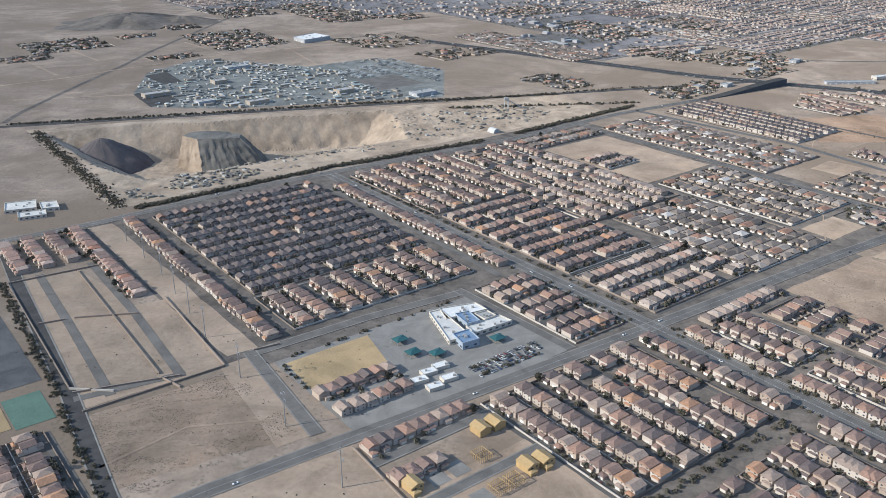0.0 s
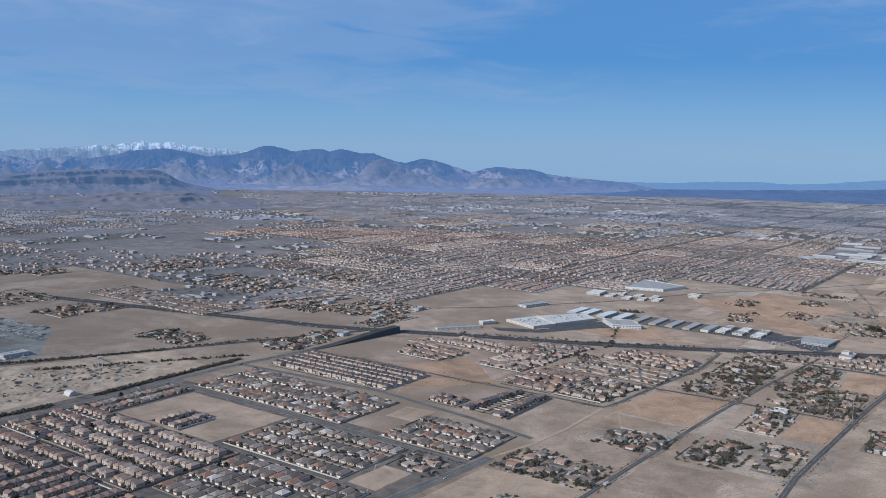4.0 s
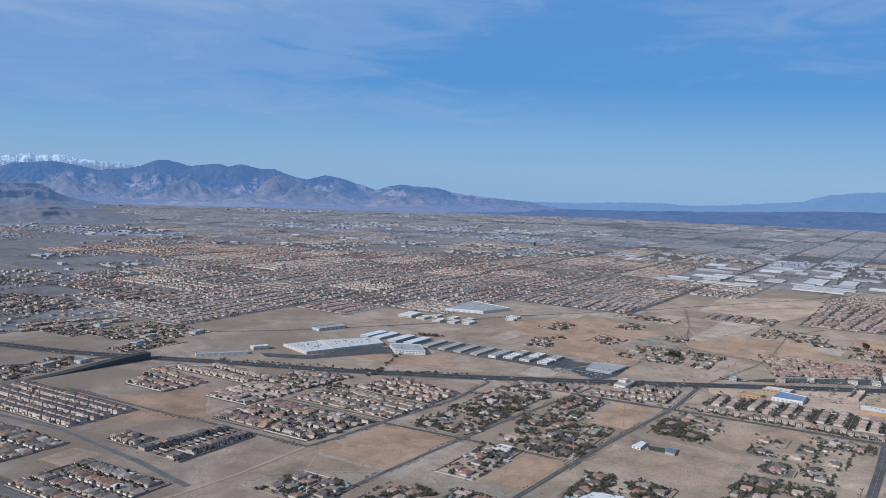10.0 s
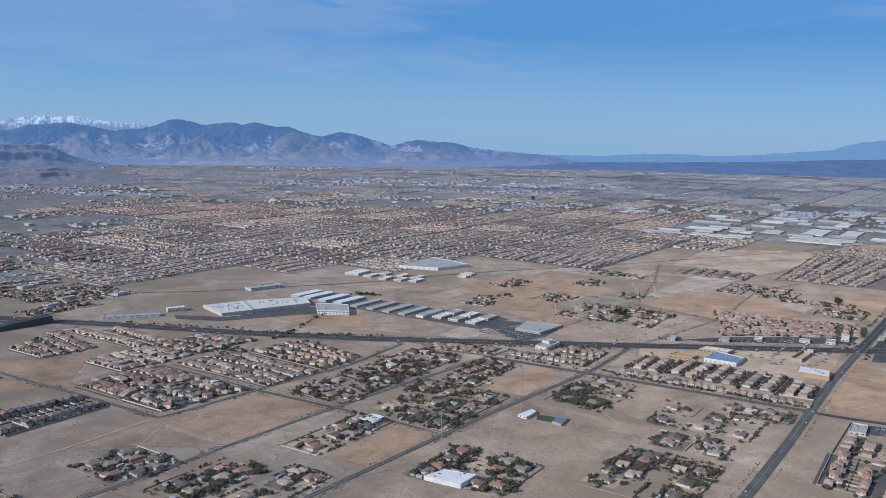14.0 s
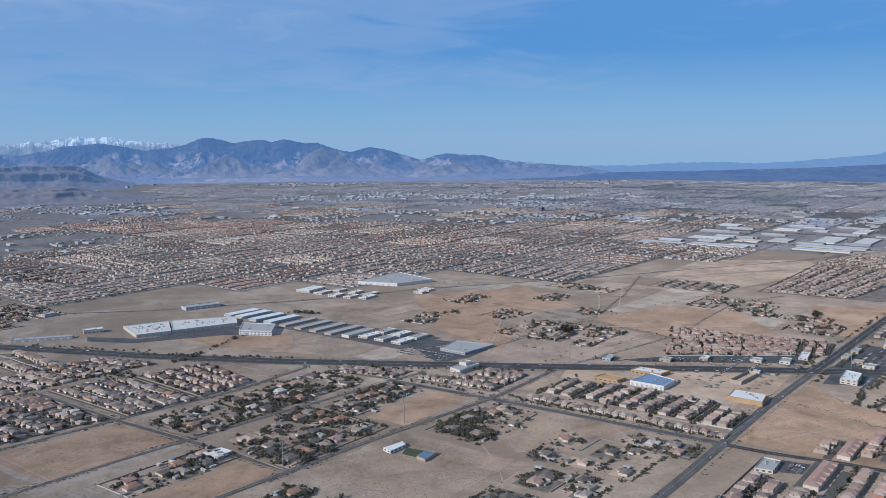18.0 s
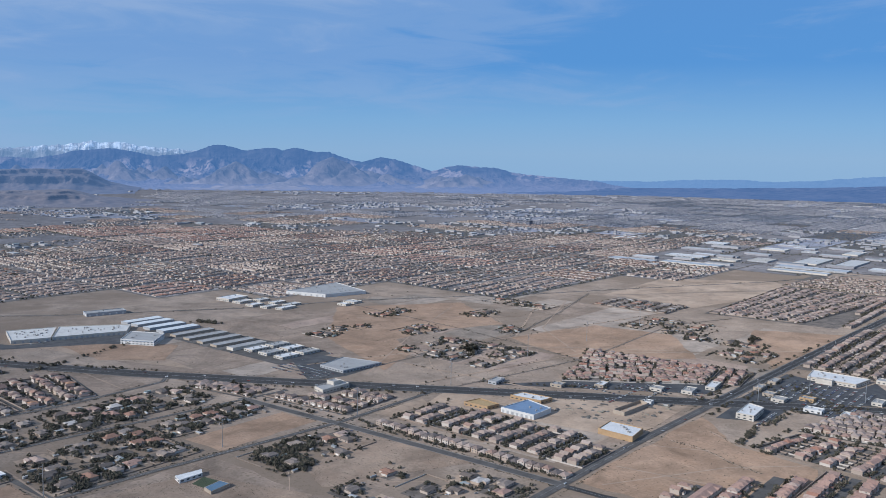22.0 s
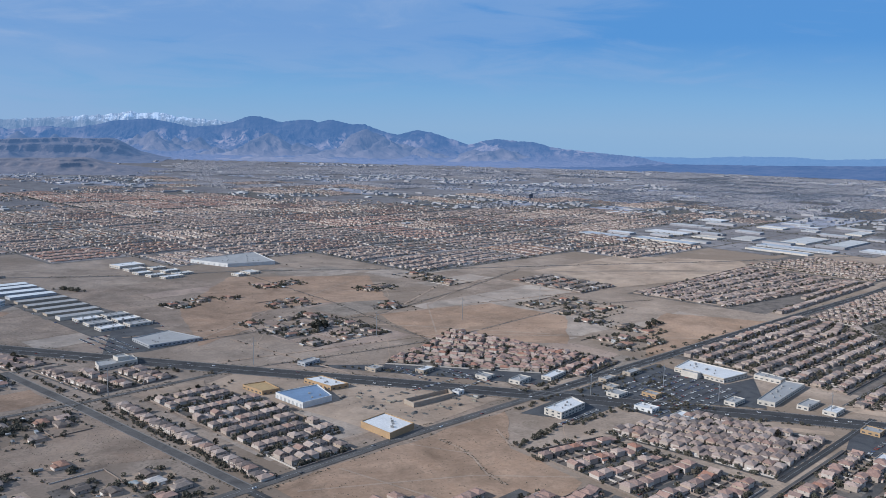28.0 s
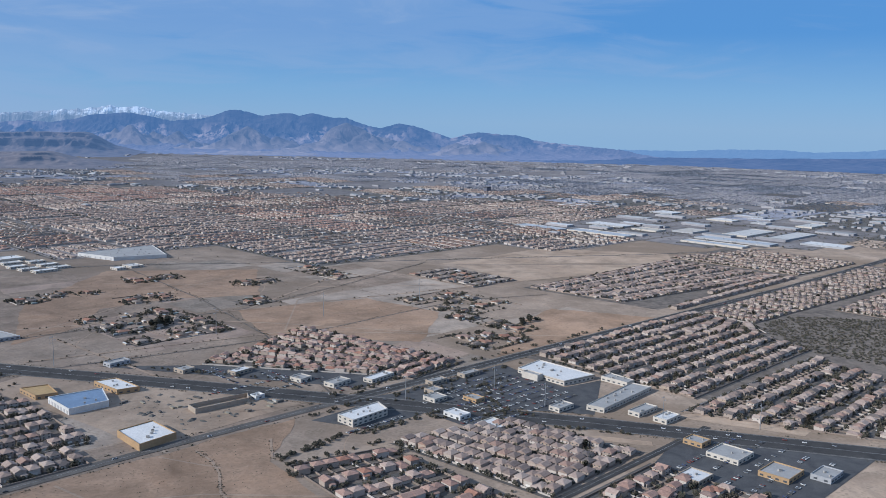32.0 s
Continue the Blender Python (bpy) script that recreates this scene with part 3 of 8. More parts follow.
for pts, w, m in ((((487, 70), (486, -35), (490, -118), (492, -192)), 3.6, "asphalt_side"),
                  (((664, -112), (670, -214), (676, -362)), 5.4, "asphalt_side"),
                  (((-217, 306), (-224, 234), (-234, 109), (-243, 32), (-252, -80)), 6, "asphalt"),
                  (((240, 287), (241, 150), (237, -12)), 4.5, "asphalt_old"),
                  (((318, 287), (330, 134), (318, 40), (306, -18)), 4.5, "asphalt_old"),
                  (((-15, 272), (-15, 174), (-18, 88)), 4.2, "asphalt_old"),
                  (((-160, 92), (-100, 90), (-47, 84)), 5, "asphalt_old"),
                  (((-47, 88), (-45, 8)), 4.5, "asphalt_old"),
                  (((-160, 94), (-168, 20)), 5, "asphalt_old"),
                  (((711, -115), (817, -118), (963, -131), (1110, -95), (1250, -50)), 1.8, "yard"),
                  (((770, -199), (860, -216), (942, -228), (1126, -217), (1208, -249)), 1.8, "yard"),
                  (((877, -362), (930, -215), (960, -80), (985, 110)), 1.4, "yard")):
    road(pts, w, m, z=0.13, walks=w > 4.4, lines=False, label="asphalt side street")


# ---------------------------------------------------------------- mountains
# crest lines by bearing (degrees from +y towards +x) and height
SNOWY = ((-20, 104), (-12, 113), (-8, 124), (-4.9, 148), (-3.2, 158), (-1.6, 170), (-0.4, 177), (0.5, 187), (1.4, 200), (2.0, 190), (2.7, 196), (3.3, 192), (4.2, 176), (6.2, 166), (7.4, 160), (8.4, 170), (9.5, 150), (12, 90))
MASSIF = ((-20, 92), (-8, 104), (-6.3, 116), (-5.3, 98), (-3.5, 118), (-1.8, 112), (-0.5, 128), (0.6, 152), (2.4, 164), (3.4, 156), (5.0, 130), (6.8, 142), (7.8, 166), (8.5, 190), (9.2, 189),
          (10.6, 164), (11.6, 178), (12.4, 179), (12.8, 168), (13.6, 183), (14.8, 164), (15.7, 165), (16.7, 136), (17.8, 117), (19.0, 142), (19.9, 134), (22.3, 76), (23.2, 96), (23.9, 108),
          (26.4, 98), (27.8, 72), (30.6, 54), (32.6, 44), (34.5, 16), (38, 4))
# separate peaks in front of the massif: bearing, distance, height, foot radius
PEAKS = ((3.0, 4330, 112, 190), (2.1, 4360, 96, 130), (4.3, 4350, 84, 120), (5.8, 4340, 88, 140), (10.1, 4250, 118, 210), (8.6, 4180, 48, 110), (11.9, 4240, 74, 170), (13.8, 4150, 30, 190), (16.1, 4330, 146, 290), (17.3, 4300, 104, 170),
         (15.0, 4280, 70, 150), (19.6, 4330, 66, 190), (24.6, 4330, 72, 230), (22.9, 4380, 60, 150), (-4.6, 4380, 96, 110), (-2.6, 4380, 88, 120), (-6.6, 4380, 92, 100), (6.9, 4200, 46, 90), (12.5, 4000, 20, 160), (9.8, 3960, 16, 150))


def along(line, az):
    for (a, h), (b, k) in zip(line, line[1:]):
        if a <= az <= b:
            return h + (k - h) * (az - a) / (b - a)
    return line[0][1] if az < line[0][0] else line[-1][1]


def ridged(x, y, z, octaves=5):
    total, amp, carry = 0.0, 1.0, 1.0
    for _ in range(octaves):
        n = (1 - abs(noise.noise(Vector((x, y, z))))) ** 2 * carry
        total += amp * n
        carry = min(1.0, max(0.0, n * 1.6))
        x, y, z, amp = x * 2.1, y * 2.1, z + 3.3, amp * 0.5
    return total / 1.94


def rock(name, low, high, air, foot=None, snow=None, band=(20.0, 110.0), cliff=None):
    """Bare rock with the air's blue haze put in as a glow: dark cliffs above, paler fans of rubble and haze at the
    foot, snow on the crests.
    """
    m, t, b = material(name, 1.0)
    p = place_vec(t)
    a = noise_tex(t, p, 0.008, 6, 0.65, 0.8)
    g = noise_tex(t, p, 0.035, 5, 0.6)
    fac = math_node(t, "ADD", math_node(t, "MULTIPLY", a, 0.6), math_node(t, "MULTIPLY", g, 0.4))
    col = ramp(t, fac, [(0.38, low), (0.62, high)])
    sep = t.nodes.new("ShaderNodeSeparateXYZ")
    t.links.new(p, sep.inputs[0])
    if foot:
        # paler towards the foot: rubble fans, and the low haze painted over them
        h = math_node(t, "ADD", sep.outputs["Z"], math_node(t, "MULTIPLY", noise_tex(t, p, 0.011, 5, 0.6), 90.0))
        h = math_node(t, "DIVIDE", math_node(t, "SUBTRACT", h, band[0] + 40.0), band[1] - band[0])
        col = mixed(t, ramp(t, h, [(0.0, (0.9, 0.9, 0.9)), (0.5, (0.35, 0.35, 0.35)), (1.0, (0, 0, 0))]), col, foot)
    if cliff:
        # bare pale sandstone walls, sunlight painted in, drawn out upright, in a belt half-way up
        tall = t.nodes.new("ShaderNodeMapping")
        tall.inputs["Scale"].default_value = (1.0, 1.0, 0.22)
        t.links.new(p, tall.inputs["Vector"])
        wall = ramp(t, noise_tex(t, tall.outputs[0], 0.020, 4, 0.6, 0.4), [(0.46, (0, 0, 0)), (0.54, (0.9, 0.9, 0.9))])
        here = ramp(t, noise_tex(t, p, 0.0042, 2, 0.5), [(0.46, (0, 0, 0)), (0.55, (1, 1, 1))])
        belt_ = ramp(t, math_node(t, "MULTIPLY", sep.outputs["Z"], 0.005), [(0.14, (0, 0, 0)), (0.24, (1, 1, 1)), (0.50, (1, 1, 1)), (0.66, (0, 0, 0))])
        col = mixed(t, mixed(t, 1.0, mixed(t, 1.0, wall, here, "MULTIPLY"), belt_, "MULTIPLY"), col, cliff)
    if snow:
        up = t.nodes.new("ShaderNodeSeparateXYZ")
        t.links.new(t.nodes.new("ShaderNodeNewGeometry").outputs["Normal"], up.inputs[0])
        h = math_node(t, "ADD", sep.outputs["Z"], math_node(t, "MULTIPLY", noise_tex(t, p, 0.05, 6, 0.75), 120.0))
        mask = ramp(t, math_node(t, "MULTIPLY", h, 0.0035), [(snow, (0, 0, 0)), (snow + 0.10, (1, 1, 1))])
        bare = ramp(t, noise_tex(t, p, 0.03, 5, 0.7), [(0.44, (0.25, 0.25, 0.25)), (0.56, (1, 1, 1))])
        mask = mixed(t, 1.0, mask, bare, "MULTIPLY")
        col = mixed(t, mask, col, (0.46, 0.48, 0.50))
    t.links.new(col, b.inputs["Base Color"])
    # blue haze of the air in between, put in as an even glow
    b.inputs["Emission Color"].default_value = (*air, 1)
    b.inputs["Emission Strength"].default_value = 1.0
    return m


def range_mesh(name, az0, az1, near, far, height, mat, steps, rows, label, rough=0.3, scale=0.006, seed=0.0, shape=1.0):
    """A rugged range between two radii: a crest of the given height, broken by branching gullies, and peaks of its own in front."""
    verts, faces = [], []
    for i in range(steps + 1):
        az = az0 + (az1 - az0) * i / steps
        c, s = math.cos(radians(az)), math.sin(radians(az))
        for j in range(rows + 1):
            k = j / rows
            r = near(az) + (far(az) - near(az)) * k
            x, y = r * s, r * c
            wx, wy = noise.noise(Vector((x * 0.004, y * 0.004, seed + 1))), noise.noise(Vector((x * 0.004, y * 0.004, seed + 8)))
            n = ridged((x + 60 * wx) * scale, (y + 60 * wy) * scale, seed)
            fade = 1 - smooth(0.82, 1.0, k)
            crest = height(az + 0.9 * wx * (1 - k))
            z = crest * k ** shape * (1 - rough * fade * (1.0 - n))
            z += (ridged(x * 0.03, y * 0.03, seed + 5, 3) - 0.5) * 4.0 * min(1.0, 4 * k)
            verts.append((x, y, -3.0 if j == 0 else z))
    for i in range(steps):
        for j in range(rows):
            a = i * (rows + 1) + j
            faces.append((a, a + rows + 1, a + rows + 2, a + 1))
    return tagged(new(name, solid(name, verts, faces, [mat])), label, "mountains", kind="structure")


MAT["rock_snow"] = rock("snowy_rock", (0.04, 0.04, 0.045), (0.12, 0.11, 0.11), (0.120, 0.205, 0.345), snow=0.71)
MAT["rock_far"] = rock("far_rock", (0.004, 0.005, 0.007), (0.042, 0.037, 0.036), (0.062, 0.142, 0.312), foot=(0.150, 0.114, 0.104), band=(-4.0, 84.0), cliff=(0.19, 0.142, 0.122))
# paler copy for the spurs: sunlight on them is put into the rock colour
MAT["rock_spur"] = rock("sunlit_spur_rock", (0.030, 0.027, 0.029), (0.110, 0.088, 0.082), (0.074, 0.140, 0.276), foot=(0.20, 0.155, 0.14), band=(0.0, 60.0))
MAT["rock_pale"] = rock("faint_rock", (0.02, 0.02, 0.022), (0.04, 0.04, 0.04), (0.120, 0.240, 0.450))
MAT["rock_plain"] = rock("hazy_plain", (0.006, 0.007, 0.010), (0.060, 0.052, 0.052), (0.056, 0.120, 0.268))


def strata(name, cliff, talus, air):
    """Layered rock: ledges in the steep faces, darkened by slope for dark rock and cliff shade, paler rubble on the
    slopes, with haze as a glow.
    """
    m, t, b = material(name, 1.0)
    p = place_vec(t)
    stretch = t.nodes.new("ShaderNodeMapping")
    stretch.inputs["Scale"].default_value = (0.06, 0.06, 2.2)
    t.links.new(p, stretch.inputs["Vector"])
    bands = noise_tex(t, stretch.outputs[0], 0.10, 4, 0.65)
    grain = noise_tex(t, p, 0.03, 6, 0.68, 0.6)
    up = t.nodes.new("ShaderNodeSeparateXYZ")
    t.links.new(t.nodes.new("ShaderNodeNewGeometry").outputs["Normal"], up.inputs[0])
    # darker by steepness: dark cliff rock and its shade, both put into the colour
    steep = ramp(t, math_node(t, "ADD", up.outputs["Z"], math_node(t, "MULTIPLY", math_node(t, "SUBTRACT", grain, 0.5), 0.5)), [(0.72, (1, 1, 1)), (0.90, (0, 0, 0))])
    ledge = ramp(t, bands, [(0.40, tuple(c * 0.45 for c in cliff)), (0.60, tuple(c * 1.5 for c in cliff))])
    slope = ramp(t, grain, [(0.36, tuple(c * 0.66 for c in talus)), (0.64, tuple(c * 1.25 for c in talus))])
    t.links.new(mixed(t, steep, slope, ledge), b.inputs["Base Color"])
    # aerial haze painted on as emission, the same blue all over
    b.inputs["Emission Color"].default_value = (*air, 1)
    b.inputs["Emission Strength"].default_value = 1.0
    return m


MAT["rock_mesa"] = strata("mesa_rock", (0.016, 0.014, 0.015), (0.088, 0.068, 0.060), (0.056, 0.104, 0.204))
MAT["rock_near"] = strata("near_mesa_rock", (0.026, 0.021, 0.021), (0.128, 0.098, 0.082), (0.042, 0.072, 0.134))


def mesa(name, az0, az1, near, far, height, mat, steps, rows, label, seed):
    """A flat-topped tableland: gullied rubble slopes, two ledges of cliff, and a level top behind them."""
    verts, faces = [], []
    profile = ((0.0, 0.0), (0.22, 0.13), (0.44, 0.42), (0.50, 0.70), (0.60, 0.76), (0.66, 0.80), (0.70, 0.99), (1.0, 1.0))
    for i in range(steps + 1):
        az = az0 + (az1 - az0) * i / steps
        c, s = math.cos(radians(az)), math.sin(radians(az))
        for j in range(rows + 1):
            k = j / rows
            r = near + (far - near) * k
            x, y = r * s, r * c
            bay = 0.30 * noise.noise(Vector((x * 0.009, y * 0.005, seed))) + 0.12 * noise.noise(Vector((x * 0.03, y * 0.012, seed + 3)))
            gully = ridged(x * 0.009, y * 0.006, seed, 4)
            kk = min(1.0, max(0.0, k + bay - 0.05))
            z = height(az) * along(profile, kk)
            z *= 1 - 0.30 * (1 - gully) * smooth(0.02, 0.25, kk) * smooth(0.55, 0.40, kk)
            z += 1.6 * noise.noise(Vector((x * 0.02, y * 0.02, seed))) * min(1.0, 3 * k)
            verts.append((x, y, -3.0 if j == 0 else z))
    for i in range(steps):
        for j in range(rows):
            a = i * (rows + 1) + j
            faces.append((a, a + rows + 1, a + rows + 2, a + 1))
    return tagged(new(name, solid(name, verts, faces, [mat])), label, "mountains", kind="structure")


def spur(az, dist, h, w, seed):
    """One rugged peak at the foot of the massif, longer than deep, broken by gullies."""
    cx, cy = dist * math.sin(radians(az)), dist * math.cos(radians(az))
    rings, per = 22, 80
    skew = 0.5 * math.sin(seed * 2.3)
    verts, faces = [(cx, cy, h * 0.97)], []
    for j in range(1, rings + 1):
        k = j / rings
        for i in range(per):
            a = 2 * math.pi * i / per
            x, y = cx + 1.35 * w * k * math.cos(a) + skew * w * k * math.sin(a), cy + 0.8 * w * k * math.sin(a)
            n = ridged(x * 0.009 + seed, y * 0.009, seed * 1.7, 5)
            m = noise.noise(Vector((x * 0.006, y * 0.006, seed + 4)))
            z = h * max(0.0, 1 - k) ** (1.0 + 0.35 * m) * (1 - 0.55 * min(1, 3 * k) * (1 - n)) + 9 * (n - 0.55) * math.sin(math.pi * k)
            verts.append((x, y, z if j < rings else -3.0))
    faces += [(0, 1 + i, 1 + (i + 1) % per) for i in range(per)]
    for j in range(rings - 1):
        for i in range(per):
            b = 1 + j * per
            faces.append((b + i, b + per + i, b + per + (i + 1) % per, b + (i + 1) % per))
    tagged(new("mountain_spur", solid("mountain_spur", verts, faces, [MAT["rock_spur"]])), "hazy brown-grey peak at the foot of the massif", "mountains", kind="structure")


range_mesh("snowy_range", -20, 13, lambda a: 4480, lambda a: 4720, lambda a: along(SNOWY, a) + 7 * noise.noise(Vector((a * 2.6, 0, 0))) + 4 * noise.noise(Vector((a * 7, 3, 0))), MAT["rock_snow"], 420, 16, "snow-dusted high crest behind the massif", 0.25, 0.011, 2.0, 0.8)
range_mesh("mountain_range", -20, 38, lambda a: 3760 + 100 * smooth(22, 34, a), lambda a: 4560, lambda a: along(MASSIF, a) + 3 * noise.noise(Vector((a * 1.7, 5, 0))) + 2.6 * noise.noise(Vector((a * 6, 7, 0))), MAT["rock_far"], 900, 96, "blue-grey mountain massif with steep cliffs and pale, hazed rubble fans", 0.62, 0.0075, 6.0, 3.0)
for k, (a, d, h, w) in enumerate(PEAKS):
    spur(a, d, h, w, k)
HORIZON = ((28, 34), (36, 42), (38, 54), (41.3, 62), (43, 54), (46, 70), (48, 88), (49.8, 102), (50.5, 122), (51.3, 142), (53.3, 164), (60, 172), (66, 165))
HAZY = ((24, 3), (30, 7), (36, 18), (41, 28), (46, 42), (50, 62), (54, 74), (66, 78))
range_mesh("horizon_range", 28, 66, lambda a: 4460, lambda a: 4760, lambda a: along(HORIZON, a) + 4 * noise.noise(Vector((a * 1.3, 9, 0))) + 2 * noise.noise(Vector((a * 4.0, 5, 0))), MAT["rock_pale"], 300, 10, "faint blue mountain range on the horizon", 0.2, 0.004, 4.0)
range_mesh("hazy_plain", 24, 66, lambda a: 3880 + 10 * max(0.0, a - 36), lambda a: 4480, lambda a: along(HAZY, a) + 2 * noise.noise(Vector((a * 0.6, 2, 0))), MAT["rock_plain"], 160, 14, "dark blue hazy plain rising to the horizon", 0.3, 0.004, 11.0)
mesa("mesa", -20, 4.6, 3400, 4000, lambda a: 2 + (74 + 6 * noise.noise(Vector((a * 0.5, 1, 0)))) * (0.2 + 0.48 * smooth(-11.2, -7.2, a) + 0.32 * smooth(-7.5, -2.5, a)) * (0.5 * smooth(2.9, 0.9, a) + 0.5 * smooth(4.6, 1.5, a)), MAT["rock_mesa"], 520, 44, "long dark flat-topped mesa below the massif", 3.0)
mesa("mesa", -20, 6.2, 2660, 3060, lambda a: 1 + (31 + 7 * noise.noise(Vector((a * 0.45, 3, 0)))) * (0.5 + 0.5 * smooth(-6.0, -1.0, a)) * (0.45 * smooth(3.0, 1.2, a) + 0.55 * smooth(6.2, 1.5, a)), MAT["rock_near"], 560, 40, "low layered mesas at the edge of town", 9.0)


def far_ground():
    """Grey-brown desert floor under the farthest part of the town, with haze put into its colour."""
    verts, faces = [], []
    rings = (1900, 2600, 3300, 4100, 4700)
    for i in range(46):
        az = radians(-26 + 2 * i)
        verts += [((r + (140 * noise.noise(Vector((i * 0.7, 1, 0))) if r == 1900 else 0)) * math.sin(az), r * math.cos(az), 0.02) for r in rings]
    k = len(rings)
    for i in range(45):
        faces += [(i * k + j, i * k + j + 1, (i + 1) * k + j + 1, (i + 1) * k + j)[::-1] for j in range(k - 1)]
    tagged(new("ground_far", solid("ground_far", verts, faces, [MAT["desert_far"]])), "desert floor under the distant town, greyed for haze", "ground", kind="structure")


far_ground()

# ---------------------------------------------------------------- houses
def house_shape(w, d, h, rise, wing=0.0, wing_side=1, gable=False, windows=True, rear=0.0):
    """Pieces of a house, front towards -y: wall, roof, garage door and windows."""
    x = w / 2
    walls, roofs = [box_faces(-x, x, -d / 2, d / 2, 0, h)], [hip_faces(-x, x, -d / 2, d / 2, h, rise, 0.22, gable=gable)]
    front = -d / 2
    gx = 0.0
    if wing:
        ww = w * 0.56
        gx = wing_side * (x - ww / 2)
        wh = min(h, 1.45)
        walls.append(box_faces(gx - ww / 2, gx + ww / 2, front - wing, front + 0.02, 0, wh))
        roofs.append(hip_faces(gx - ww / 2, gx + ww / 2, front - wing, front + 0.3, wh, 0.5, 0.2, 0.1, gable=not gable))
        front -= wing
    if rear:
        rw = w * 0.7
        walls.append(box_faces(-x * 0.98, -x * 0.98 + rw, d / 2 - 0.02, d / 2 + rear, 0, 1.4))
        roofs.append(hip_faces(-x * 0.98, -x * 0.98 + rw, d / 2 - 0.3, d / 2 + rear, 1.4, 0.45, 0.15, 0.1))
    door = box_faces(gx - 1.05, gx + 1.05, front - 0.04, front + 0.02, 0.05, 1.08)
    wins = []
    if windows:
        back = d / 2
        zs = (0.55, 2.0) if h > 2.3 else (0.5,)
        for z in zs:
            for k in (-0.28, 0.25):
                wins.append(box_faces(k * w - 0.36, k * w + 0.36, back - 0.02, back + 0.035, z, z + 0.6))
        if h > 2.3:
            for k in (-0.25, 0.25):
                wins.append(box_faces(k * w - 0.33, k * w + 0.33, -d / 2 - 0.035, -d / 2 + 0.02, 1.95, 2.5))
            for s in (-1, 1):
                wins.append(box_faces(s * x - 0.03, s * x + 0.03, 0.4, 1.0, 1.95, 2.45))
    return joined(*walls), joined(*roofs), door, wins


def house_template(shape):
    """A house as one piece for a Batch: slot 0 wall, 1 roof, 2 garage door, 3 glass."""
    wall, roof, door, wins = shape
    verts, faces = joined(wall, roof, door, *wins)
    slots = [0] * len(wall[1]) + [1] * len(roof[1]) + [2] * len(door[1]) + [3] * sum(len(w[1]) for w in wins)
    return verts, faces, slots


TWO = [house_shape(4.75, 6.2, 2.8, 1.0, 1.7, 1), house_shape(4.6, 6.0, 2.7, 0.95, 1.5, -1, rear=1.1), house_shape(4.85, 5.8, 2.9, 1.15, 1.8, 1, True), house_shape(4.7, 6.8, 2.75, 1.0, 0.0),
       house_shape(4.75, 5.2, 2.8, 1.05, 2.3, -1, True, rear=1.5), house_shape(4.5, 6.4, 2.65, 0.95, 1.2, 1, rear=0.9)]
TALL = [house_shape(4.6, 5.4, 3.4, 1.0), house_shape(4.5, 5.7, 3.3, 0.95, 0.9, 1), house_shape(4.7, 5.2, 3.4, 1.05, 0.8, -1)]
ONE = [house_shape(5.8, 7.2, 1.5, 1.1, 2.0, 1), house_shape(5.6, 7.6, 1.5, 1.05, 1.8, -1), house_shape(5.9, 6.8, 1.55, 1.15, 2.2, 1, True), house_shape(5.7, 6.2, 1.5, 1.1, 2.4, -1, rear=1.2)]
RANCH = [house_shape(7.6, 4.9, 1.5, 0.85, 2.4, 1), house_shape(6.6, 5.2, 1.5, 0.8, 2.0, -1, True), house_shape(8.8, 5.0, 1.55, 0.9, 2.8, -1), house_shape(6.2, 4.0, 1.4, 0.5, 0.0, 1, True)]
SMALL = [house_shape(4.5, 5.6, 2.7, 0.95, 1.5, 1), house_shape(4.4, 5.4, 2.6, 0.9, 1.4, -1, rear=0.8), house_shape(4.6, 5.2, 2.8, 1.05, 1.6, 1, True), house_shape(4.5, 6.0, 2.65, 0.95, 0.0), house_shape(4.7, 6.2, 1.5, 0.9, 1.4, -1)]
SHAPES = {"small": SMALL, "two": TWO, "tall": TALL, "one": ONE, "ranch": RANCH}
TEMPLATES = {k: [house_template(s) for s in v] for k, v in SHAPES.items()}
HOUSE_NAMES = {"small": "small_house", "two": "two_storey_house", "tall": "tall_house", "one": "single_storey_house", "ranch": "ranch_house"}
HOUSE_KINDS = {"small": "tract house", "two": "tract house", "tall": "tract house", "one": "bungalow", "ranch": "ranch house"}
ROOFS = {"slate": "roof_hazed", "brown": "roof", "tan": "roof_tan", "pale": "roof_pale", "tile": "roof_tile", "dark": "roof_dark"}
ROOF_WORDS = {"slate": "haze-greyed shingle roof", "brown": "brown tile roof", "tan": "tan tile roof", "pale": "pale weathered roof", "tile": "terracotta tile roof", "dark": "dark grey tile roof"}

_made = {}


def house_prototype(kind, variant, roof):
    """One house with its parts; later ones are copies."""
    wall, roof_piece, door, wins = SHAPES[kind][variant]
    base = new({"tan": "stucco_house", "tile": "tile_roof_house"}.get(roof, HOUSE_NAMES[kind]) if kind == "two" else HOUSE_NAMES[kind])
    storeys = "compact two-storey" if kind == "small" else "two-storey" if kind in ("two", "tall") else "single-storey"
    tagged(base, f"{storeys} stucco house with a {ROOF_WORDS[roof]}", HOUSE_KINDS[kind])
    part("wall", solid("wall", wall[0], wall[1], [MAT["wall"]]), None, base)
    part("roof", solid("roof", roof_piece[0], roof_piece[1], [MAT[ROOFS[roof]]]), None, base, ROOF_WORDS[roof])
    part("garage_door", solid("garage_door", door[0], door[1], [MAT["garage"]]), None, base, "pale garage door")
    for w in wins[:4]:
        part("window", solid("window", w[0], w[1], [MAT["glass"]]), None, base)
    return base


